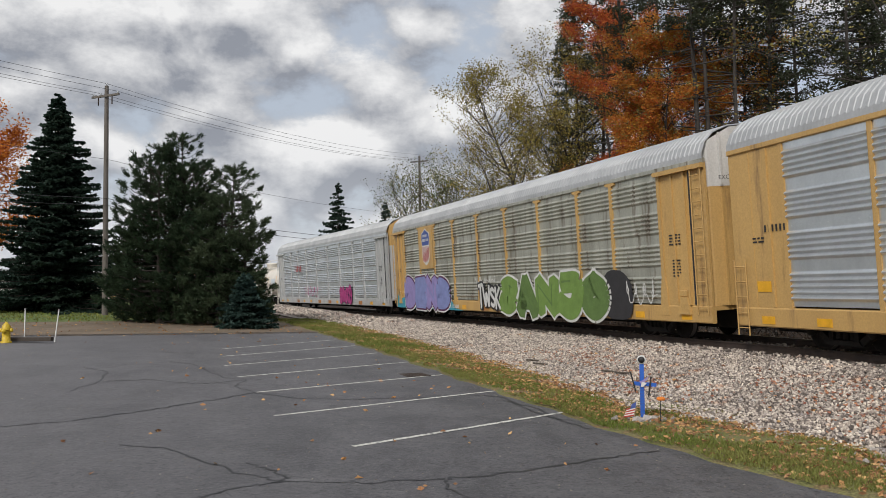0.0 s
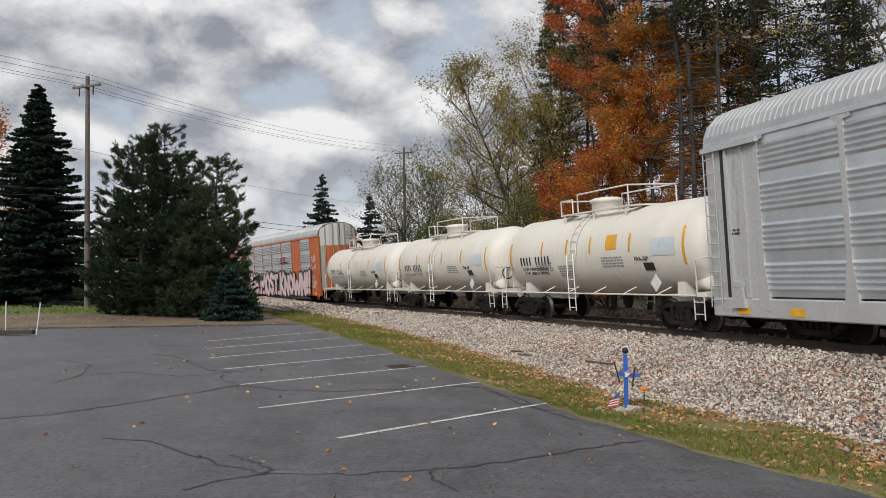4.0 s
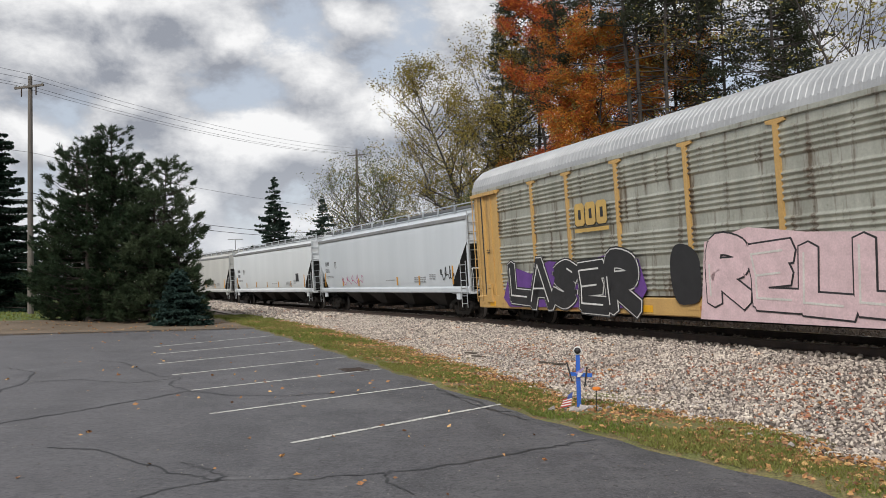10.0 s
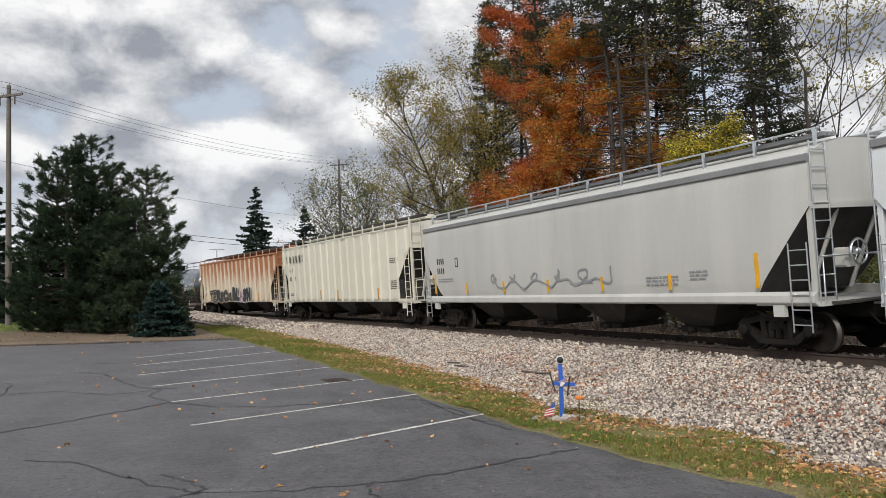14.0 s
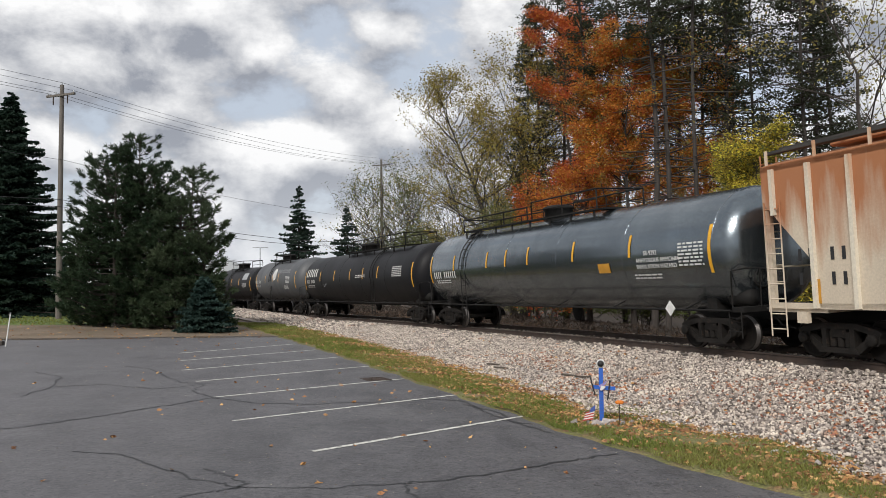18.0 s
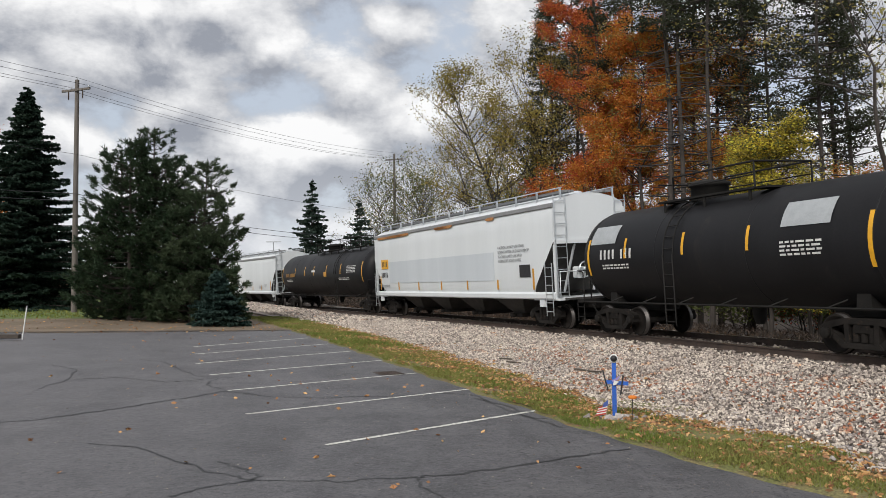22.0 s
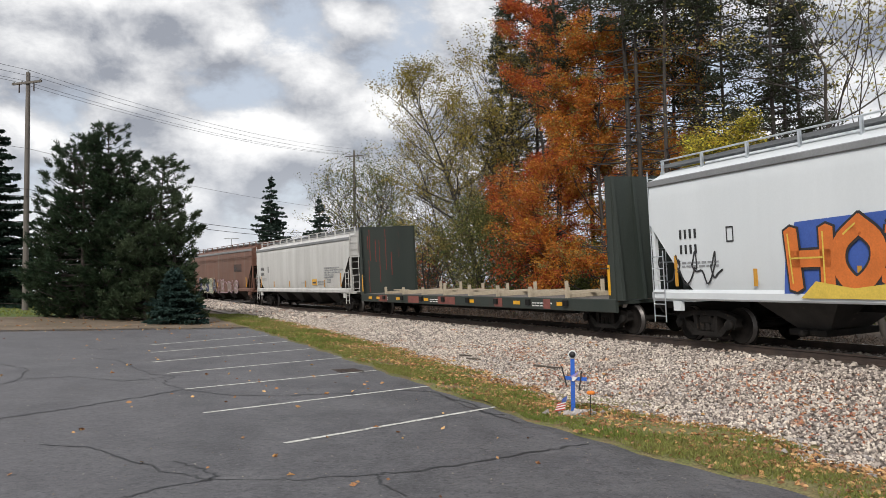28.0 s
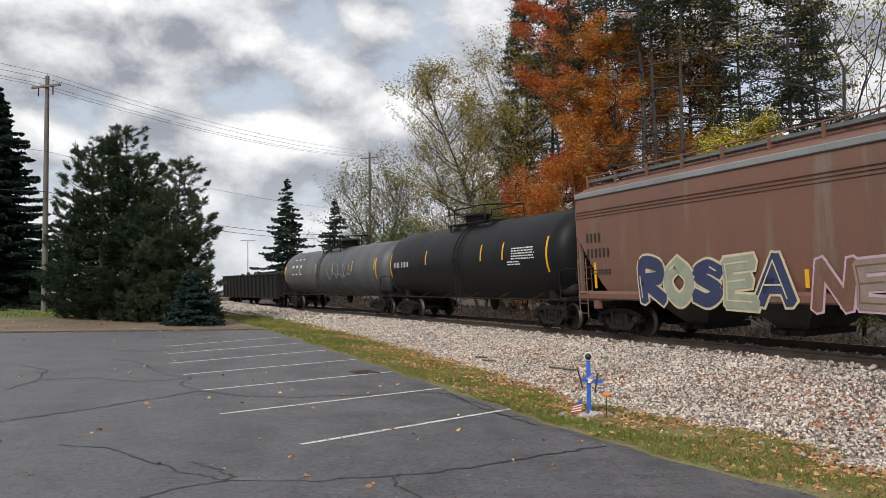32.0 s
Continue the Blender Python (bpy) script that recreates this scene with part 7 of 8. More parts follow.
def broadleaf(name, label, x, y, height, spread, mat, seed, leaves=5000, size=0.13, trunk=0.2, clear=0.25, depth=3, kids=4, cloud=0.6, stems=1, bark="bark", lean=(0, 0), up=0.25, dz=0.0, group="", angle=0.6, squash=0.6):
    """A deciduous tree: forking limbs, leaves in loose clumps round the twigs."""
    rnd, r2 = np.random.default_rng(seed), random.Random(seed)
    t = tree_thing(name, label, group=group)
    t.location = on_ground(x, y, dz)
    g, tips = Geo(), []
    for s in range(stems):
        a = 6.283 * s / max(stems, 1) + seed
        base = Vector((math.cos(a) * 0.25 * (stems > 1), math.sin(a) * 0.25 * (stems > 1), -0.1))
        d = Vector((lean[0] + math.cos(a) * 0.22 * (stems > 1), lean[1] + math.sin(a) * 0.22 * (stems > 1), 1)).normalized()
        h0 = height * clear
        top = base + d * h0
        g.tube([base, base + d * h0 * 0.5, top], [trunk, trunk * 0.85, trunk * 0.75], 8)
        # leader with side limbs
        n = 7
        p = top
        for i in range(n):
            q = p + (d + Vector((r2.uniform(-0.2, 0.2), r2.uniform(-0.2, 0.2), 0.0))).normalized() * (height * (1 - clear) / n * 0.92)
            g.tube([p, q], [trunk * 0.75 * (1 - i / n), trunk * 0.75 * (1 - (i + 1) / n) + 0.01], 6, cap=False)
            frac = i / n
            for k in range(kids):
                a2 = r2.uniform(0, 6.283)
                ln = spread * (1.0 - 0.65 * abs(frac - 0.25)) * r2.uniform(0.45, 0.75)
                limbs(g, p.lerp(q, r2.random()), (math.cos(a2), math.sin(a2), angle * (0.5 + frac)), ln, trunk * 0.30 * (1 - 0.6 * frac), depth - 1, r2, tips, up=up, kids=3)
            p = q
        tips.append(tuple(p))
    tips = np.array(tips)
    part("trunk", g, M[bark], t)
    mats = mat if isinstance(mat, (list, tuple)) else [mat]
    for i, m in enumerate(mats):
        sub = tips[i::len(mats)]
        v, f = leaf_cloud(sub, np.full(len(sub), cloud), int(leaves / len(mats)), size, rnd, squash=squash)
        part("crown", big_mesh("crown", v, f, M[m]), None, t)
    return t


def tall_pine(label, x, y, height, seed, crown=0.55, radius=2.6, mat="pine_dark", trunk=0.19, lean=0.0, needles=1.0, group="pines behind the track"):
    """A forest pine: long bare trunk with dead snags, open tufted crown high up."""
    rnd, r2 = np.random.default_rng(seed), random.Random(seed)
    t = tree_thing("pine_tree", label, group=group)
    t.location = on_ground(x, y, -0.1)
    g = Geo()
    ax = lambda z: (lean * z + 0.12 * math.sin(z * 0.35 + seed), 0.10 * math.sin(z * 0.3 + seed * 2))
    g.tube([(*ax(height * k / 9), height * k / 9) for k in range(10)], [trunk * (1 - 0.82 * k / 9) for k in range(10)], 8)
    for k in range(56):
        z = r2.uniform(height * 0.12, height * crown)
        a, l = r2.uniform(0, 6.283), r2.uniform(0.6, 3.6)
        p = (*ax(z), z)
        g.tube([p, (p[0] + math.cos(a) * l * 0.6, p[1] + math.sin(a) * l * 0.6, z - 0.05 * l), (p[0] + math.cos(a + 0.2) * l, p[1] + math.sin(a + 0.2) * l, z + r2.uniform(-0.3, 0.15))], [0.038, 0.026, 0.010], 4, cap=False)
    tips = []
    z = height * crown
    while z < height:
        f = (z - height * crown) / (height * (1 - crown))
        for k in range(4):
            a = r2.uniform(0, 6.283)
            l = radius * (1.0 - 0.75 * f) * r2.uniform(0.4, 1.15)
            p = (*ax(z), z)
            q = (p[0] + math.cos(a) * l, p[1] + math.sin(a) * l, z + l * r2.uniform(-0.05, 0.35))
            g.tube([p, ((p[0] + q[0]) / 2, (p[1] + q[1]) / 2, (z + q[2]) / 2 - 0.08), q], [0.045, 0.028, 0.010], 4, cap=False)
            for u in (0.55, 0.7, 0.85, 1.0):
                tips.append((p[0] + (q[0] - p[0]) * u + r2.uniform(-0.3, 0.3), p[1] + (q[1] - p[1]) * u + r2.uniform(-0.3, 0.3), z + (q[2] - z) * u + r2.uniform(-0.1, 0.25)))
        z += height * 0.022
    tips = np.array(tips)
    count = int(len(tips) * 26 * needles)
    v, f = leaf_cloud(tips, np.full(len(tips), 0.42), int(count * 2.6), 0.075, rnd, flat=0.6, squash=0.5)
    part("trunk", g, M["bark"], t)
    part("crown", big_mesh("crown", v, f, M[mat]), None, t)
    return t


def build_trees():
    conifer("spruce_tree", "tall dense dark green spruce on the lawn", -24.6, 52.3, 14.0, 4.7, "spruce", 1, density=1.5, droop=0.40, width=0.07, per=15, bare=0.02, shape=0.92)
    broadleaf("maple_tree", "orange maple glimpsed behind the tall spruce", -35.0, 62.0, 12.5, 6.0, ["leaf_orange"], 17, leaves=16099, size=0.119, trunk=0.16, cloud=0.9)
    # the clump of pines at the end of the car park
    clump = "dark green pines at the end of the car park"
    dense = "dense dark green pine in a clump beside the car park"
    bushy_pine(dense, -15.1, 42.3, 8.6, 2.0, 2, top=0.40, group=clump)
    bushy_pine(dense, -13.3, 41.8, 9.6, 2.4, 3, top=0.40, group=clump)
    bushy_pine(dense, -14.2, 41.0, 8.9, 2.2, 33, top=0.42, group=clump)
    bushy_pine(dense, -15.6, 42.0, 4.6, 1.5, 24, top=0.45, group=clump)
    bushy_pine(dense, -12.3, 41.0, 7.9, 2.2, 31, top=0.42, group=clump)
    bushy_pine("bushy lighter pine leaning out from the clump", -10.7, 40.6, 7.9, 2.3, 4, mat="pine_light", lean=0.05, top=0.52, group=clump)
    bushy_pine("bushy lighter pine with a rounded crown", -11.0, 40.2, 6.4, 2.2, 44, mat="pine_light", lean=0.04, top=0.5, group=clump)
    bushy_pine("low spreading pine at the edge of the clump", -9.7, 39.9, 4.6, 1.7, 25, mat="pine_light", lean=0.03, top=0.5, group=clump)
    conifer("spruce_tree", "small blue-green spruce at the foot of the pines", -9.2, 38.3, 2.45, 1.25, "blue_spruce", 5, density=2.3, droop=0.12, width=0.05, shape=0.7, per=10, bare=0.01)
    # far spruces and the tree round the second pole
    conifer("spruce_tree", "tapering spruce beyond the track", -12.2, 96.2, 14.0, 4.4, "spruce_far", 6, density=1.0, droop=0.5, width=0.11, per=8, shape=1.0, open_=0.30)
    conifer("spruce_tree", "smaller spruce beyond the track", -5.9, 85.5, 10.6, 3.4, "spruce_far", 7, density=1.0, droop=0.5, width=0.10, per=8, shape=1.0, open_=0.30)
    broadleaf("tree", "thin-leaved spreading tree round the utility pole", -0.9, 88.5, 13.6, 7.2, ["leaf_olive", "leaf_green", "leaf_green"], 8, leaves=17000, size=0.10, trunk=0.24, clear=0.06, stems=4, cloud=0.8)
    broadleaf("shrub", "green bush below the utility pole", 1.6, 80.0, 7.0, 4.0, ["leaf_green"], 26, leaves=16000, size=0.085, trunk=0.1, clear=0.05, stems=3, cloud=0.8)
    broadleaf("tree", "tall half-bare tree with arching limbs and pale yellow leaves", 8.3, 58.5, 18.8, 7.0, ["leaf_straw", "leaf_olive", "leaf_straw"], 9, leaves=52000, size=0.075, trunk=0.26, clear=0.14, stems=2, cloud=0.75, lean=(-0.07, 0), kids=5)
    broadleaf("tree", "half-bare tree with drooping pale leaves beside it", 6.6, 60.0, 13.0, 4.8, ["leaf_straw", "leaf_straw", "leaf_green"], 37, leaves=17000, size=0.07, trunk=0.14, clear=0.12, stems=2, cloud=0.7, lean=(-0.12, 0), kids=4)
    broadleaf("tree", "slender bare-twigged tree beside the yellow one", 4.0, 62.0, 10.5, 4.0, ["leaf_olive"], 27, leaves=2600, size=0.055, trunk=0.09, clear=0.08, stems=3, cloud=0.6)
    broadleaf("shrub", "green undergrowth bush beside the track", 7.3, 54.0, 7.2, 3.6, ["leaf_green", "leaf_green", "leaf_olive"], 10, leaves=46000, size=0.058, trunk=0.08, clear=0.05, stems=4, cloud=0.75)
    # maples
    broadleaf("maple_tree", "red-leaved maple behind the track", 10.5, 53.0, 21.5, 4.6, ["leaf_red", "leaf_red", "leaf_orange"], 11, leaves=62000, size=0.066, trunk=0.24, clear=0.10, cloud=0.62)
    broadleaf("maple_tree", "bright orange maple behind the track", 12.3, 43.6, 16.2, 5.2, ["leaf_orange", "leaf_amber", "leaf_orange", "leaf_amber", "leaf_red", "leaf_olive"], 12, leaves=150000, size=0.058, trunk=0.2, clear=0.08, cloud=0.52, kids=6)
    broadleaf("maple_tree", "low orange maple beside the pines", 10.2, 46.5, 8.0, 4.2, ["leaf_red", "leaf_orange", "leaf_amber"], 13, leaves=34000, size=0.058, trunk=0.14, clear=0.08, cloud=0.6)
    broadleaf("maple_tree", "orange maple half hidden among the pines", 16.6, 44.5, 14.5, 5.0, ["leaf_amber", "leaf_olive", "leaf_orange"], 28, leaves=48000, size=0.058, trunk=0.16, clear=0.15, cloud=0.7)
    broadleaf("tree", "small yellow-leaved tree beside the track", 14.6, 33.8, 8.4, 2.7, ["leaf_yellow", "leaf_straw", "leaf_yellow", "leaf_green"], 14, leaves=80000, size=0.056, trunk=0.12, clear=0.16, stems=2, cloud=0.45, kids=5)
    broadleaf("tree", "small yellow-green tree at the wood's edge", 16.0, 32.6, 5.6, 2.2, ["leaf_yellow", "leaf_olive", "leaf_green"], 29, leaves=34000, size=0.055, trunk=0.10, clear=0.20, stems=2, cloud=0.5)
    broadleaf("tree", "small orange tree at the wood's edge", 21.6, 36.5, 7.0, 4.0, ["leaf_orange", "leaf_olive"], 15, leaves=26000, size=0.06, trunk=0.12, clear=0.1, cloud=0.6)
    rnd = random.Random(40)
    stand = [(10.6, 46.2, 24, .50), (12.55, 40.3, 23, .62), (13.0, 39.9, 25, .60), (13.9, 38.4, 26, .58), (15.4, 44.5, 25, .50), (17.2, 42.0, 24, .5), (9.3, 57.0, 23, .45), (10.2, 66.0, 25, .35),
             (18.8, 43.0, 25, .42), (17.8, 47.5, 26, .42), (21.0, 40.0, 23, .40), (14.0, 52.0, 27, .4), (12.0, 60.0, 26, .3), (20.6, 50.0, 26, .38), (25.0, 46.0, 25, .38), (18.4, 36.6, 22, .42)]
    for i, (x, y, h, c) in enumerate(stand):
        tall_pine("tall dark forest pine with a bare lower trunk", x, y, h, 60 + i, c, radius=rnd.uniform(2.2, 3.2), trunk=rnd.uniform(0.14, 0.20), lean=rnd.uniform(-0.015, 0.015), needles=0.44)
    broadleaf("oak_tree", "leaning bare-limbed dark tree", 19.8, 30.5, 17.0, 9.0, ["leaf_olive"], 16, leaves=5750, size=0.079, trunk=0.15, clear=0.3, stems=1, cloud=0.9, lean=(-0.22, 0.05), bark="bark_dark", kids=3)
    # understorey
    for i, (x, y, h) in enumerate([(9.0, 50.0, 4.0), (13.5, 46.0, 3.5), (16.0, 40.0, 3.5), (18.5, 38.5, 3.2), (15.0, 49.0, 4.0), (19.5, 34.0, 3.0), (22.0, 43.0, 4.0), (11.5, 52.0, 4.0), (23.0, 33.0, 3.5), (4.0, 66.0, 4.0)]):
        broadleaf("shrub", "straggling understorey shrub among the trunks", x, y, h, 3.2, ["leaf_green"] if i % 3 else ["leaf_green", "leaf_red"], 80 + i, leaves=8049, size=0.079, trunk=0.05, clear=0.05, stems=3, cloud=0.6, group="understorey shrubs of the wood")


build_trees()


# ---------------------------------------------------------------- car park markings, cracks, drain
def ribbon(pts, width, dz, wob=0.0, seed=1, sub=4):
    """A flat ribbon on the ground along plan points."""
    rnd = random.Random(seed)
    q = []
    for a, b in zip(pts, pts[1:]):
        for k in range(sub):
            u = k / sub
            q.append((a[0] + (b[0] - a[0]) * u + rnd.uniform(-wob, wob), a[1] + (b[1] - a[1]) * u + rnd.uniform(-wob, wob)))
    q.append(pts[-1])
    v = []
    for i, p in enumerate(q):
        d = Vector((q[min(i + 1, len(q) - 1)][0] - q[max(i - 1, 0)][0], q[min(i + 1, len(q) - 1)][1] - q[max(i - 1, 0)][1])).normalized()
        w = width / 2 * (1 + (rnd.uniform(-0.35, 0.5) if wob else rnd.uniform(-0.04, 0.04)))
        v += [on_ground(p[0] - d.y * w, p[1] + d.x * w, dz), on_ground(p[0] + d.y * w, p[1] - d.x * w, dz)]
    return Geo().add(v, [(2 * i, 2 * i + 1, 2 * i + 3, 2 * i + 2) for i in range(len(q) - 1)])


def build_lot_details():
    lot = bpy.data.objects["car_park"]
    for i, (a, b) in enumerate([((2.18, 14.69), (-1.25, 11.29)), ((1.05, 17.33), (-2.82, 13.70)), ((-0.03, 20.21), (-3.75, 16.48)), ((-1.01, 23.26), (-4.74, 19.04)), ((-2.10, 26.01), (-5.70, 21.41)), ((-3.10, 28.78), (-6.42, 24.01)), ((-4.13, 31.47), (-7.16, 26.44))]):
        part("stall_line", ribbon([a, b], 0.092, 0.006, seed=i, sub=12), M["line"], lot, "worn white painted stall line")
    cracks = [[(-5.84, 12.85), (-5.32, 13.62), (-4.75, 14.56), (-4.3, 15.35), (-3.78, 16.39)], [(-3.78, 16.39), (-2.75, 15.79), (-1.8, 15.73), (-0.54, 16.16), (0.58, 16.67), (1.14, 16.48), (1.46, 15.09), (1.68, 14.33), (2.0, 13.54), (2.28, 12.98)],
              [(0, 9.56), (0.6, 9.81), (1.5, 10.42), (2.34, 10.97), (2.95, 11.37)], [(-2.6, 8.53), (-2.17, 9.04), (-1.89, 9.25), (-1.78, 9.48), (-2.04, 9.83), (-2.44, 10.18)], [(-4.4, 11.1), (-3.7, 10.95), (-3.09, 10.34), (-2.29, 9.55), (-1.8, 9.3)],
              [(1.1, 16.0), (1.67, 15.11), (1.82, 13.92), (2.14, 13.77)], [(-7.43, 22.32), (-6.65, 21.69), (-5.02, 18.79), (-4.11, 18.58)], [(-7.37, 16.18), (-7.41, 17.76), (-6.56, 18.27), (-5.29, 17.63), (-4.46, 18.54)], [(0, 9.56), (0.06, 9.1), (0.29, 8.59)],
              [(-5.7, 21.85), (-4.9, 23.58), (-4.39, 25.15)], [(-5.84, 12.85), (-7.5, 11.6), (-9.5, 10.8)], [(-8.5, 25.0), (-7.2, 24.6), (-6.2, 25.6), (-5.0, 27.8)], [(-1.89, 9.25), (-0.9, 9.3), (0.0, 9.56)], [(-9, 20.5), (-8, 19.6), (-7.41, 17.76)], [(-3.78, 16.39), (-4.4, 17.4), (-4.46, 18.54)]]
    for i, c in enumerate(cracks):
        part("sealed_crack", ribbon(c, 0.048 if i in (0, 1, 2, 5) else 0.030, 0.004, wob=0.05, seed=20 + i, sub=6), M["sealant"], lot, "dark sealed crack in the asphalt")
    # drain grate by the edge
    dr = tagged(new("drain_grate"), "iron drain grate set in the asphalt", "drain")
    dr.location = on_ground(-0.72, 20.05, 0.004)
    dr.rotation_euler = (0, 0, HEADING)
    g = Geo().box(-0.36, 0.36, -0.30, -0.26, 0, 0.012).box(-0.36, 0.36, 0.26, 0.30, 0, 0.012).box(-0.36, -0.32, -0.26, 0.26, 0, 0.012).box(0.32, 0.36, -0.26, 0.26, 0, 0.012)
    part("frame", g, M["rail"], dr)
    for k in range(7):
        part("bar", Geo().box(-0.27 + k * 0.085, -0.235 + k * 0.085, -0.26, 0.26, 0, 0.010), M["rail"], dr)


# ---------------------------------------------------------------- ballast stones, grass, leaves
def rocks(points, sizes, rnd):
    """Angular stones: jittered blocks, joined."""
    n = len(points)
    cube = np.array([(x, y, z) for x in (-1, 1) for y in (-1, 1) for z in (-1, 1)], float)
    quads = np.array([(0, 1, 3, 2), (4, 6, 7, 5), (0, 4, 5, 1), (2, 3, 7, 6), (0, 2, 6, 4), (1, 5, 7, 3)])
    v = cube[None] * rnd.uniform(0.35, 1.0, (n, 8, 3)) * rnd.uniform(0.55, 1.0, (n, 1, 3))
    q = rnd.normal(size=(n, 4))
    q /= np.linalg.norm(q, axis=1)[:, None]
    w, x, y, z = q.T
    R = np.stack([np.stack([1 - 2 * (y * y + z * z), 2 * (x * y - z * w), 2 * (x * z + y * w)], -1), np.stack([2 * (x * y + z * w), 1 - 2 * (x * x + z * z), 2 * (y * z - x * w)], -1), np.stack([2 * (x * z - y * w), 2 * (y * z + x * w), 1 - 2 * (x * x + y * y)], -1)], 1)
    v = np.einsum("nij,nkj->nki", R, v) * sizes[:, None, None] + points[:, None, :]
    f = (quads[None] + 8 * np.arange(n)[:, None, None]).reshape(-1, 4)
    return v.reshape(-1, 3), f


def bed_height(s, o):
    p = beside(s, o, 0)
    g, top = ground_z(p.x, p.y), beside(s, 0, 0).z
    a = abs(o)
    z = top - 0.2 - (a - 1.9) / 4.0 * (top - 0.2 - g) if a > 1.9 else beside(s, o, -0.19).z
    return Vector((p.x, p.y, max(z, g + 0.04)))


def toe(s):
    """How far from the track's middle the ballast reaches."""
    return float(np.interp(s, [-20, -4, 3, 10.6, 14.5, 16, 17.6, 19, 20.2, 21.5, 30], [5.6, 5.7, 5.9, 6.3, 6.6, 6.9, 6.3, 5.75, 5.75, 6.0, 6.0])) + 0.12 * math.sin(s * 2.1) + 0.10 * math.sin(s * 4.7 + 1)


def build_ballast():
    rnd = np.random.default_rng(12)
    pts, size = [], []
    for s0, s1, o0, o1, per, r in ((3, 30, 1.5, 7.1, 430, 0.0285), (-12, 3, 1.5, 6.4, 230, 0.037), (-45, -12, 1.5, 6.6, 34, 0.075), (-110, -45, 1.4, 7.0, 6, 0.13), (-20, 24, -2.6, 1.4, 55, 0.045)):
        n = int((s1 - s0) * (o1 - o0) * per)
        for s, o in zip(rnd.uniform(s0, s1, n), rnd.uniform(o0, o1, n)):
            edge = toe(s)
            if o > edge - 0.5 and rnd.random() < (o - edge + 0.5) / 0.8:
                continue
            if abs(abs(o) - 0.755) < 0.10:
                continue
            pts.append(bed_height(s, o))
            size.append(r)
    pts = np.array([tuple(p) for p in pts])
    size = np.array(size) * rnd.uniform(0.55, 1.35, len(pts))
    pts[:, 2] += size * 0.25 + 0.005
    v, f = rocks(pts, size, rnd)
    tagged(new("ballast_stones", big_mesh("ballast_stones", v, f, M["stone"])), "pale pinkish crushed stone ballast sloping down from the track", "ballast", kind="stuff")
    # loose stones that can be told apart at the foot of the slope
    shapes = []
    for k in range(8):
        v, f = rocks(np.zeros((1, 3)), np.array([1.0]), rnd)
        shapes.append(big_mesh("stone", v, f, M["stone_one"]))
    for k in range(290):
        s, o = rnd.uniform(9, 23), rnd.uniform(4.6, 6.3)
        p = bed_height(float(s), float(o))
        r = float(rnd.uniform(0.026, 0.05))
        ob = part("stone", shapes[k % 8], None, bed, at=pose(p.x, p.y, max(p.z, ground_z(p.x, p.y)) + r * 0.4) @ Matrix.Diagonal((r, r, r * 0.8, 1)))
    # slabs and dark debris lying on the slope
    for i, (s, o) in enumerate(((12.3, 4.72), (11.8, 4.8), (8.2, 5.15), (9.0, 5.3))):
        p = bed_height(s, o)
        tagged(part("timber_scrap", Geo().box(-0.22, 0.22, -0.03, 0.03, 0, 0.04, bevel=0.010), M["tie"], at=pose(p.x, p.y, p.z + 0.03, 4, 5, (20, -35, 8, -12)[i])), "dark weathered tie fragment lying on the ballast", "debris", "tie fragments on the ballast")


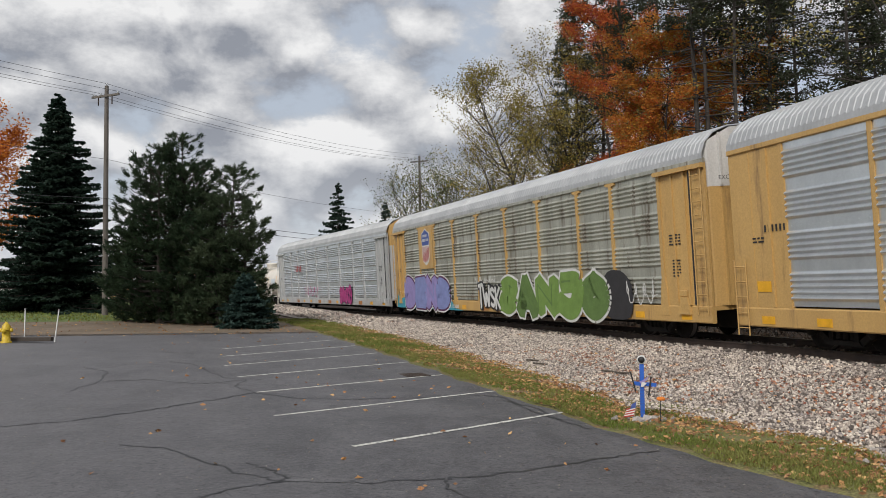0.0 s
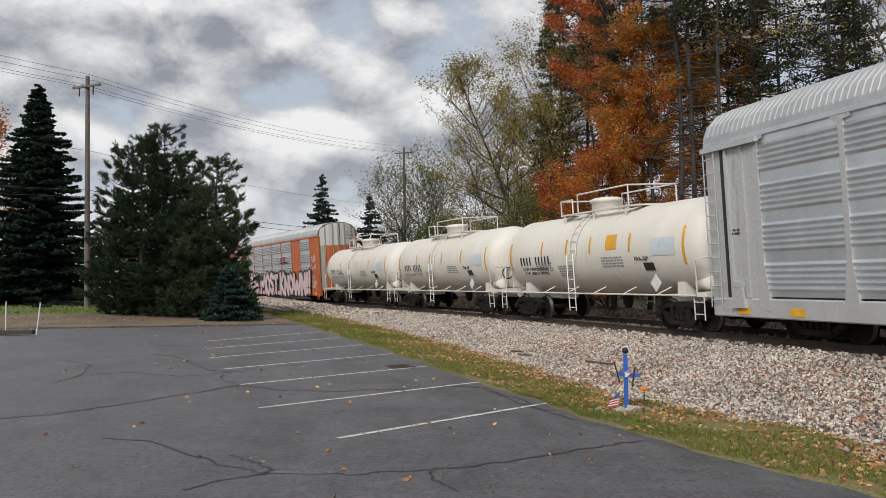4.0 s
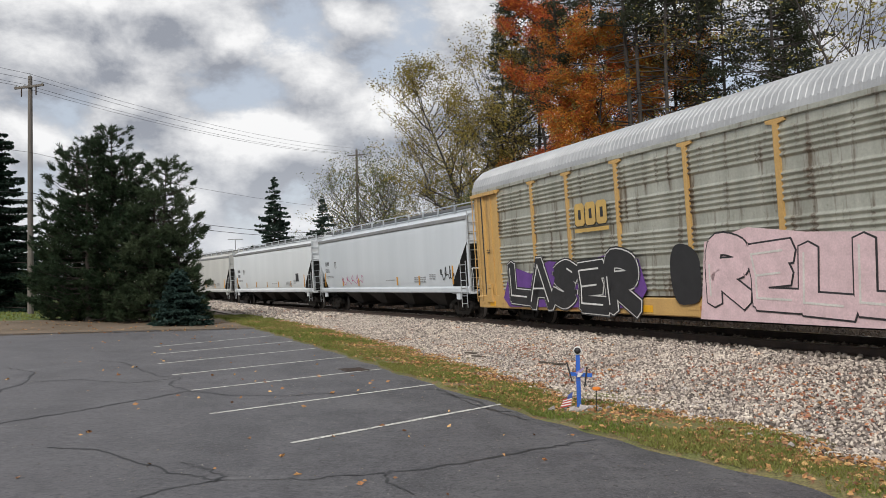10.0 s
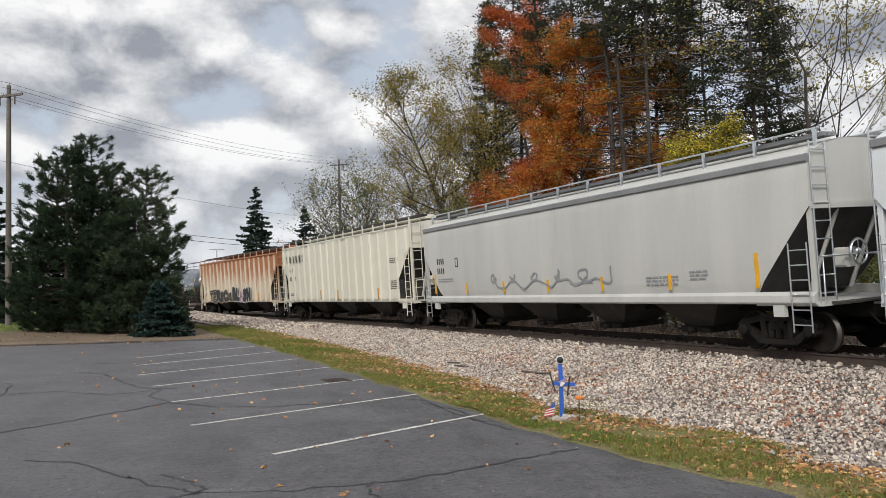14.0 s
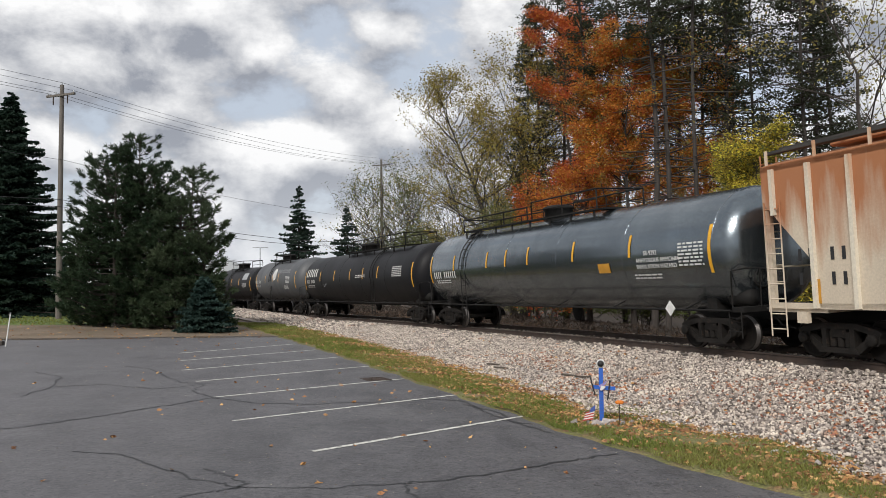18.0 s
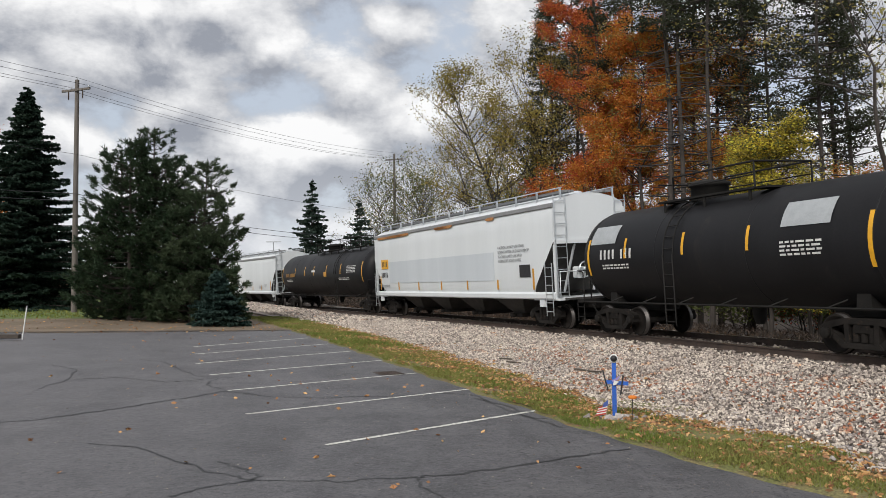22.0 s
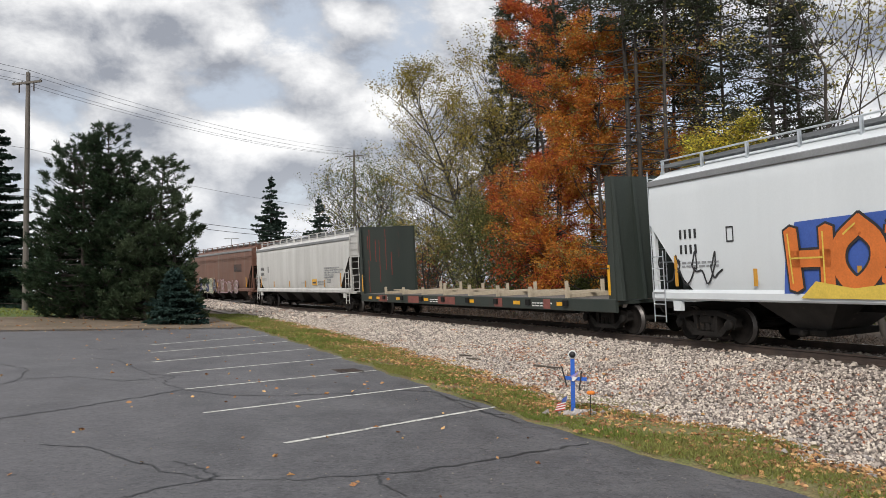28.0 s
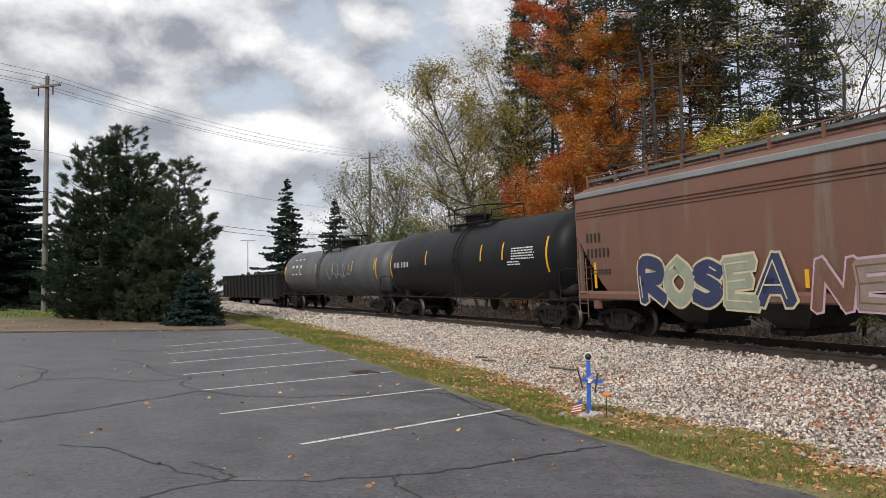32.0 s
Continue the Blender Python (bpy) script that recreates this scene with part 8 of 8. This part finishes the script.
def build_grass():
    rnd = np.random.default_rng(31)
    n = 130000
    s = np.concatenate([rnd.uniform(4, 28, n), rnd.uniform(-18, 4, n // 3)])
    hi = np.array([lot_edge(q) for q in s])
    lo = np.array([toe(q) for q in s])
    u = rnd.random(len(s))
    o = hi - 0.02 - u * (hi - lo - 0.05)
    patch = np.sin(s * 1.3) * 0.22 + np.sin(o * 3.7 + s * 0.9) * 0.25 + np.sin(s * 5.3 + o * 4.1) * 0.22
    keep = patch + rnd.random(len(s)) > 0.57 + 0.30 * np.clip((u - 0.55) / 0.45, 0, 1)
    s, o = s[keep], o[keep]
    far = s < 4
    base = np.array([(*level(a, b), 0) for a, b in zip(s, o)])
    base[:, 2] = [ground_z(x, y) + 0.045 for x, y, _ in base]
    h = np.where(far, 0.06, 0.042) * rnd.uniform(0.5, 1.8, len(s))
    a = rnd.uniform(0, 6.283, len(s))
    w = np.where(far, 0.022, 0.009)
    side = np.stack([np.cos(a) * w, np.sin(a) * w, 0 * a], -1)
    tip = base + np.stack([rnd.normal(0, 0.5, len(s)) * h, rnd.normal(0, 0.5, len(s)) * h, h], -1)
    v = np.stack([base - side, base + side, tip], 1).reshape(-1, 3)
    tagged(new("grass_blades", big_mesh("grass_blades", v, np.arange(len(v)).reshape(-1, 3), M["grass_blade"])), "short thin grass blades on the verge", "grass", kind="stuff")
    # lawn in the distance
    n = 16000
    s, o = rnd.uniform(-45, -18, n), rnd.uniform(12, 50, n)
    base = np.array([(*level(a + (b - 8.2) * 0.10, b), 0) for a, b in zip(s, o)])
    base[:, 2] = [ground_z(x, y) + 0.02 for x, y, _ in base]
    a = rnd.uniform(0, 6.283, n)
    side = np.stack([np.cos(a) * 0.05, np.sin(a) * 0.05, 0 * a], -1)
    tip = base + np.stack([rnd.normal(0, 0.03, n), rnd.normal(0, 0.03, n), rnd.uniform(0.05, 0.12, n)], -1)
    v = np.stack([base - side, base + side, tip], 1).reshape(-1, 3)
    tagged(new("lawn_blades", big_mesh("lawn_blades", v, np.arange(len(v)).reshape(-1, 3), M["grass_blade"])), "green lawn grass before the conifers", "grass", kind="stuff")
    # fallen leaves: thick on the verge, few on asphalt and ballast
    pts = []
    for k in range(15000):
        s = rnd.uniform(-12, 27)
        o = lot_edge(s) + 0.05 - (lot_edge(s) + 0.25 - toe(s)) * rnd.random() ** 0.55
        x, y = level(float(s), float(o))
        pts.append((x, y, ground_z(x, y) + 0.065))
    for k in range(240):
        p = bed_height(float(rnd.uniform(2, 26)), float(rnd.uniform(2.2, 6)))
        pts.append((p.x, p.y, p.z + 0.05))
    for k in range(230):
        s, o = rnd.uniform(-6, 24), 8.4 + abs(rnd.normal(0, 5))
        x, y = level(float(s), float(o))
        pts.append((x, y, ground_z(x, y) + 0.012))
    for k in range(900):
        s, o = rnd.uniform(-18, -6), rnd.uniform(8.5, 32)
        x, y = level(float(s + (o - 8.2) * 0.10), float(o))
        pts.append((x, y, ground_z(x, y) + 0.03))
    red = []
    for k in range(1700):
        s = (13.5, 17.5, 20.5, 9.0)[k % 4] + 1.2 * rnd.normal()
        p = bed_height(float(s), float((5.2, 3.6, 4.4, 4.0)[k % 4] + 0.55 * rnd.normal()))
        red.append((p.x, p.y, p.z + 0.045))
    v, f = leaf_cloud(red, np.full(len(red), 0.02), len(red), 0.034, rnd, flat=0.25)
    tagged(new("maple_leaves", big_mesh("maple_leaves", v, f, M["red_leaf"])), "red and orange maple leaves strewn over the ballast", "leaves", kind="stuff")
    pts = np.array(pts)
    v, f = leaf_cloud(pts, np.full(len(pts), 0.012), len(pts), 0.044, rnd, flat=0.25)
    tagged(new("fallen_leaves", big_mesh("fallen_leaves", v, f, M["dead_leaf"])), "scattered brown and tan fallen leaves", "leaves", kind="stuff")
    # dead brush and leaf litter along the far side of the track
    n = 30000
    s, o = rnd.uniform(-70, 32, n), -4.6 - 6.5 * rnd.random(n) ** 1.2
    base = np.array([(*level(a, b), 0) for a, b in zip(s, o)])
    base[:, 2] = [ground_z(x, y) - 0.05 for x, y, _ in base]
    base[:, 2] += np.clip((-o - 4.6) * 0.10, 0, 0.5)
    h = rnd.uniform(0.05, 0.30, n)
    a = rnd.uniform(0, 6.283, n)
    side = np.stack([np.cos(a) * 0.03, np.sin(a) * 0.03, 0 * a], -1)
    tip = base + np.stack([rnd.normal(0, 0.9, n) * h, rnd.normal(0, 0.9, n) * h, h * 0.8], -1)
    v = np.stack([base - side, base + side, tip], 1).reshape(-1, 3)
    tagged(new("dead_brush", big_mesh("dead_brush", v, np.arange(len(v)).reshape(-1, 3), M["brush"])), "dead brown brush along the far side of the track", "brush", kind="stuff")
    n = 16000
    s, o = rnd.uniform(-40, 30, n), -4.5 - 9 * rnd.random(n)
    base = np.array([(*level(a, b), 0) for a, b in zip(s, o)])
    base[:, 2] = [ground_z(x, y) + 0.03 for x, y, _ in base]
    v, f = leaf_cloud(base, np.full(n, 0.06), n, 0.06, rnd, flat=0.3)
    tagged(new("leaf_litter", big_mesh("leaf_litter", v, f, M["bank_leaf"])), "rust-brown leaf litter on the bank behind the track", "leaves", kind="stuff")


def build_grit():
    """Pale grit, twigs and leaf crumbs strewn on the asphalt."""
    rnd = np.random.default_rng(91)
    pts = []
    for k in range(5200):
        s, o = rnd.uniform(-7, 27), 8.3 + 22 * rnd.random() ** 1.6
        if o < lot_edge(s) + 0.05:
            continue
        x, y = level(float(s), float(o))
        pts.append((x, y, ground_z(x, y) + 0.008))
    pts = np.array(pts)
    v, f = leaf_cloud(pts, np.full(len(pts), 0.004), len(pts), 0.013, rnd, flat=0.2)
    tagged(new("asphalt_grit", big_mesh("asphalt_grit", v, f, M["grit"])), "pale grit and leaf crumbs strewn on the asphalt", "grit", kind="stuff")


def build_far_woods():
    """A low distant tree line all round."""
    rnd = np.random.default_rng(5)
    cs, rs = [], []
    for k in range(620):
        a = rnd.uniform(0, 6.283)
        d = rnd.uniform(230, 330)
        x, y = math.sin(a) * d, math.cos(a) * d
        s = min((math.hypot(track_at(q)[0] - x, track_at(q)[1] - y) for q in range(-520, 521, 20)))
        if s < 14:
            continue
        h = rnd.uniform(3, 8)
        for j in range(3):
            cs.append((x + rnd.normal(0, 2), y + rnd.normal(0, 2), 1.0 + h * (j + 0.3) / 3))
            rs.append(3.2)
    v, f = leaf_cloud(cs, rs, 42000, 0.8, rnd)
    tagged(new("far_woods", big_mesh("far_woods", v, f, M["leaf_far"])), "distant hazy line of autumn woods", "trees", kind="stuff")
    cs, rs = [], []
    for k in range(260):
        s, o = rnd.uniform(-60, 30), rnd.uniform(-62, -34)
        x, y = level(float(s), float(o))
        for j in range(4):
            cs.append((x, y, 0.5 + j * rnd.uniform(0.8, 2.2)))
            rs.append(1.8)
    v, f = leaf_cloud(cs, rs, 42000, 0.22, rnd)
    tagged(new("wood_interior", big_mesh("wood_interior", v, f, M["leaf_green"])), "dim green and brown depth of the wood", "trees", kind="stuff")


# ---------------------------------------------------------------- roadside things
def build_cross():
    c = tagged(new("memorial_cross"), "blue wooden memorial cross with ribbons beside the ballast", "cross")
    c.location = on_ground(3.29, 13.74, 0.02)
    c.rotation_euler = (0, 0, radians(-14))
    part("upright", Geo().box(-0.035, 0.035, -0.02, 0.02, 0, 0.98), M["blue"], c)
    part("crossbar", Geo().box(-0.19, 0.19, -0.035, 0.0, 0.58, 0.64), M["blue"], c, at=pose(0, 0, 0, 0, 4, 0))
    m = part("medallion", Geo().lathe_y([(-0.03, 0.0), (-0.03, 0.072), (0.02, 0.072), (0.02, 0.0)], 20, 0, 1.01), M["fade_white"], c, "round white-rimmed medallion")
    part("medallion_face", Geo().lathe_y([(-0.034, 0.0), (-0.034, 0.055), (-0.030, 0.055)], 18, 0, 1.01), M["ink"], m)
    for k, (x, z, a) in enumerate(((-0.15, 0.68, 14), (0.13, 0.60, -8))):
        part("dark_ribbon", Geo().box(-0.012, 0.012, -0.05, -0.04, -0.20, 0.14), M["ink"], c, at=pose(x, 0, z, 0, -a, 0))
    part("bow", Geo().plate([(-0.02, 0.62), (0.06, 0.66), (0.11, 0.74), (0.04, 0.69), (-0.04, 0.65)], -0.06, -0.045), M["spray_lilac"], c, "faded striped bow")
    part("bow_tail", Geo().plate([(-0.02, 0.57), (0.02, 0.57), (0.08, 0.63), (0.0, 0.65)], -0.068, -0.055), M["fade_white"], c)
    for k in range(9):
        part("lace", Geo().box(-0.04, 0.04, -0.026, -0.021, 0.12 + k * 0.055, 0.128 + k * 0.055), M["ink_blue"], c)
    rnd = random.Random(9)
    ring = tagged(new("stone_ring"), "small heap of pale stones round the cross", "stones")
    ring.location = on_ground(3.29, 13.70, 0.02)
    npr = np.random.default_rng(77)
    for k in range(34):
        a = rnd.uniform(0, 6.283)
        r = rnd.uniform(0.08, 0.42)
        v, f = rocks(np.zeros((1, 3)), np.array([rnd.uniform(0.05, 0.10)]), npr)
        part("stone", big_mesh("stone", v, f, M["stone_one"]), None, ring, at=pose(math.cos(a) * r * 1.2, math.sin(a) * r * 0.6, 0.03))
    fl = tagged(new("flag"), "small striped flag leaning on a stick", "flag")
    fl.location = on_ground(3.10, 13.62, 0.05)
    fl.scale = (0.75, 0.75, 0.75)
    part("stick", Geo().tube([(0.02, 0, 0), (0.08, 0, 0.42)], 0.006, 5), M["timber"], fl)
    for k in range(7):
        part("stripe", Geo().plate([(-0.20 + k * 0.01, 0.06 + k * 0.026), (0.02 + k * 0.006, 0.09 + k * 0.030), (0.02 + k * 0.006, 0.12 + k * 0.030), (-0.20 + k * 0.01, 0.086 + k * 0.026)], -0.004, 0.004), M["red" if k % 2 == 0 else "fade_white"], fl)
    part("canton", Geo().plate([(-0.06, 0.24), (0.06, 0.27), (0.075, 0.40), (-0.02, 0.34)], -0.007, 0.007), M["ink_blue"], fl)
    fw = tagged(new("artificial_flower"), "orange cloth flower on a thin dark stem", "flower")
    fw.location = on_ground(3.55, 13.62, 0.04)
    part("stem", Geo().tube([(0, 0, 0), (0.015, 0, 0.34)], 0.008, 5), M["ink"], fw)
    for k in range(7):
        a = k * 0.9
        part("petal", Geo().lathe_z([(-0.03, 0.0), (-0.01, 0.035), (0.02, 0.03), (0.035, 0.0)], 7, math.cos(a) * 0.04, math.sin(a) * 0.04), M["flower"], fw, at=pose(0.015, 0, 0.36))


def build_left_edge():
    h = tagged(new("fire_hydrant"), "yellow fire hydrant at the edge of the car park", "hydrant")
    h.location = on_ground(-14.58, 27.45)
    part("barrel", Geo().lathe_z([(0.0, 0.17), (0.05, 0.17), (0.06, 0.13), (0.42, 0.13), (0.43, 0.16), (0.47, 0.16), (0.48, 0.13)], 18), M["hydrant"], h)
    part("bonnet", Geo().lathe_z([(0.48, 0.14), (0.58, 0.12), (0.65, 0.06), (0.66, 0.04), (0.70, 0.04), (0.70, 0.0)], 18), M["hydrant"], h)
    for a in (-1, 1):
        part("nozzle_cap", Geo().lathe_x([(a * 0.10, 0.0), (a * 0.10, 0.06), (a * 0.20, 0.065), (a * 0.22, 0.03), (a * 0.24, 0.0)], 12, 0, 0.42), M["hydrant"], h)
    part("pumper_cap", Geo().lathe_y([(-0.24, 0.0), (-0.22, 0.06), (-0.12, 0.085), (-0.08, 0.0)], 12, 0, 0.40), M["hydrant"], h)
    for x, y, lean in ((-14.40, 28.29, 1), (-13.24, 28.04, 7)):
        s = tagged(new("marker_stake"), "thin white marker stake, slightly leaning", "stake", "marker stakes by the hydrant")
        s.matrix_basis = pose(*on_ground(x, y), 0, lean, 0)
        part("rod", Geo().tube([(0, 0, 0), (0, 0, 1.08)], 0.022, 8), M["fade_white"], s)
        part("cap", Geo().tube([(0, 0, 1.08), (0, 0, 1.13)], 0.028, 8), M["ink_grey"], s)
    k = tagged(new("timber_kerb"), "dark weathered kerb timber round a bed", "kerb")
    k.matrix_basis = pose(*on_ground(-15.2, 27.9, 0.0), 0, 0, -8)
    part("beam", Geo().box(-2.6, 2.1, -0.08, 0.08, 0, 0.14, bevel=0.02), M["tie"], k)


def build_poles():
    p1, p2 = on_ground(-19.7, 47.85), on_ground(-2.36, 87.97)
    tops = []
    for p, z in ((p1, 14.67), (p2, 17.0)):
        hgt = z - p.z
        t = tagged(new("utility_pole"), "weathered wooden utility pole with a crossarm and insulators", "utility pole", "utility poles")
        t.location = p
        part("shaft", Geo().tube([(0, 0, -0.2), (0, 0, hgt * 0.5), (0, 0, hgt)], [0.17, 0.145, 0.115], 12), M["pole"], t)
        arm = part("crossarm", Geo().box(-1.05, 1.05, -0.05, 0.05, -0.06, 0.06), M["pole"], t, at=pose(0, -0.16, hgt - 0.62, 0, 0, -23.4))
        part("brace", Geo().box(-0.55, -0.51, -0.03, 0.03, -0.5, 0.0).box(0.51, 0.55, -0.03, 0.03, -0.5, 0.0), M["rail"], t, at=pose(0, -0.2, hgt - 0.66, 0, 0, -23.4))
        for x in (-0.95, -0.35, 0.95):
            part("insulator", Geo().lathe_z([(0.06, 0.03), (0.10, 0.055), (0.13, 0.03), (0.17, 0.055), (0.20, 0.0)], 10, x, 0), M["panel"], arm)
        part("pole_top_insulator", Geo().lathe_z([(hgt, 0.03), (hgt + 0.06, 0.055), (hgt + 0.10, 0.03), (hgt + 0.16, 0.05), (hgt + 0.20, 0.0)], 10), M["panel"], t)
        tops.append([p + Vector((math.cos(radians(23.4)) * x, -math.sin(radians(23.4)) * x - 0.16, hgt - 0.45)) for x in (-0.95, -0.35, 0.95)] + [p + Vector((0, 0, hgt + 0.15))])
    d = p1 - p2
    for k in range(4):
        a, b = tops[0][k], tops[1][k]
        past0 = a + Vector((d.x, d.y, 0)).normalized() * 48 + Vector((0, 0, -0.6))
        past1 = b - Vector((d.x, d.y, 0)).normalized() * 55 + Vector((0, 0, 0.3))
        for q, r, sag in ((past0, a, 0.7), (a, b, 0.75), (b, past1, 0.8)):
            pts = [q.lerp(r, u) - Vector((0, 0, sag * 4 * u * (1 - u))) for u in np.linspace(0, 1, 13)]
            tagged(part("power_line", Geo().tube(pts, 0.010, 4, cap=False), M["wire"]), "thin dark overhead power line", "power line", "overhead wires")
    # lower cables on the pole
    for hz, sag in ((10.3, 0.5), (8.0, 0.9), (7.6, 0.9)):
        a, b = p1 + Vector((0.1, -0.1, hz - p1.z)), p2 + Vector((0, -0.1, hz + 0.2 - p2.z))
        past = a + Vector((d.x, d.y, 0)).normalized() * 48
        for q, r in ((past, a), (a, b)):
            pts = [q.lerp(r, u) - Vector((0, 0, sag * 4 * u * (1 - u))) for u in np.linspace(0, 1, 13)]
            tagged(part("cable", Geo().tube(pts, 0.018 if hz < 9 else 0.010, 4, cap=False), M["wire"]), "dark low-slung cable on poles", "cable", "overhead wires")
    lp = tagged(new("street_lamp"), "slim far street lamp with two short arms", "street lamp")
    lp.location = on_ground(-19.69, 113.3)
    hh = 9.15 - lp.location.z
    part("post", Geo().tube([(0, 0, 0), (0, 0, hh)], [0.10, 0.06], 8), M["panel"], lp)
    for k in (-1, 1):
        part("lamp_head", Geo().box(min(k * 0.1, k * 1.0), max(k * 0.1, k * 1.0), -0.12, 0.12, hh - 0.06, hh + 0.04, bevel=0.02), M["panel"], lp)


M["stone_one"] = material("loose_stone", (0.46, 0.42, 0.39), (0.32, 0.29, 0.28), rough=0.9, scale=0.9, fine=50, bump=0.3, spots=(0.42, 0.22, 0.15), spot_at=0.62, per="object")
M["grit"] = material("pale_grit", (0.34, 0.32, 0.28), (0.20, 0.17, 0.14), rough=0.9, scale=3, bump=0, per="island")
M["leaf_far"] = leaf_material("hazy_far_foliage", (0.20, 0.19, 0.14), (0.26, 0.22, 0.15))
build_lot_details()
build_cross()
build_left_edge()
build_poles()
build_far_woods()
build_grit()
build_grass()
build_ballast()


# ---------------------------------------------------------------- what moves
def motions():
    for k, car in enumerate(CARS):
        half = (JOINTS[k] - JOINTS[k + 1]) / 2
        mid = (JOINTS[k] + JOINTS[k + 1]) / 2 + SHIFT.get(k, 0.0)
        inset = 3.5 if half > 13 else 1.95
        rows = []
        for i, run in enumerate(RUN):
            s = mid + run
            a, b = Vector(track_at(s - half + inset)[:3]), Vector(track_at(s + half - inset)[:3])
            m, d = (a + b) / 2, b - a
            rows.append((2.0 * i, pose(m.x, m.y, m.z, CANT, -math.degrees(math.atan2(d.z, math.hypot(d.x, d.y))), math.degrees(math.atan2(d.y, d.x)))))
        walk(car, rows)


motions()
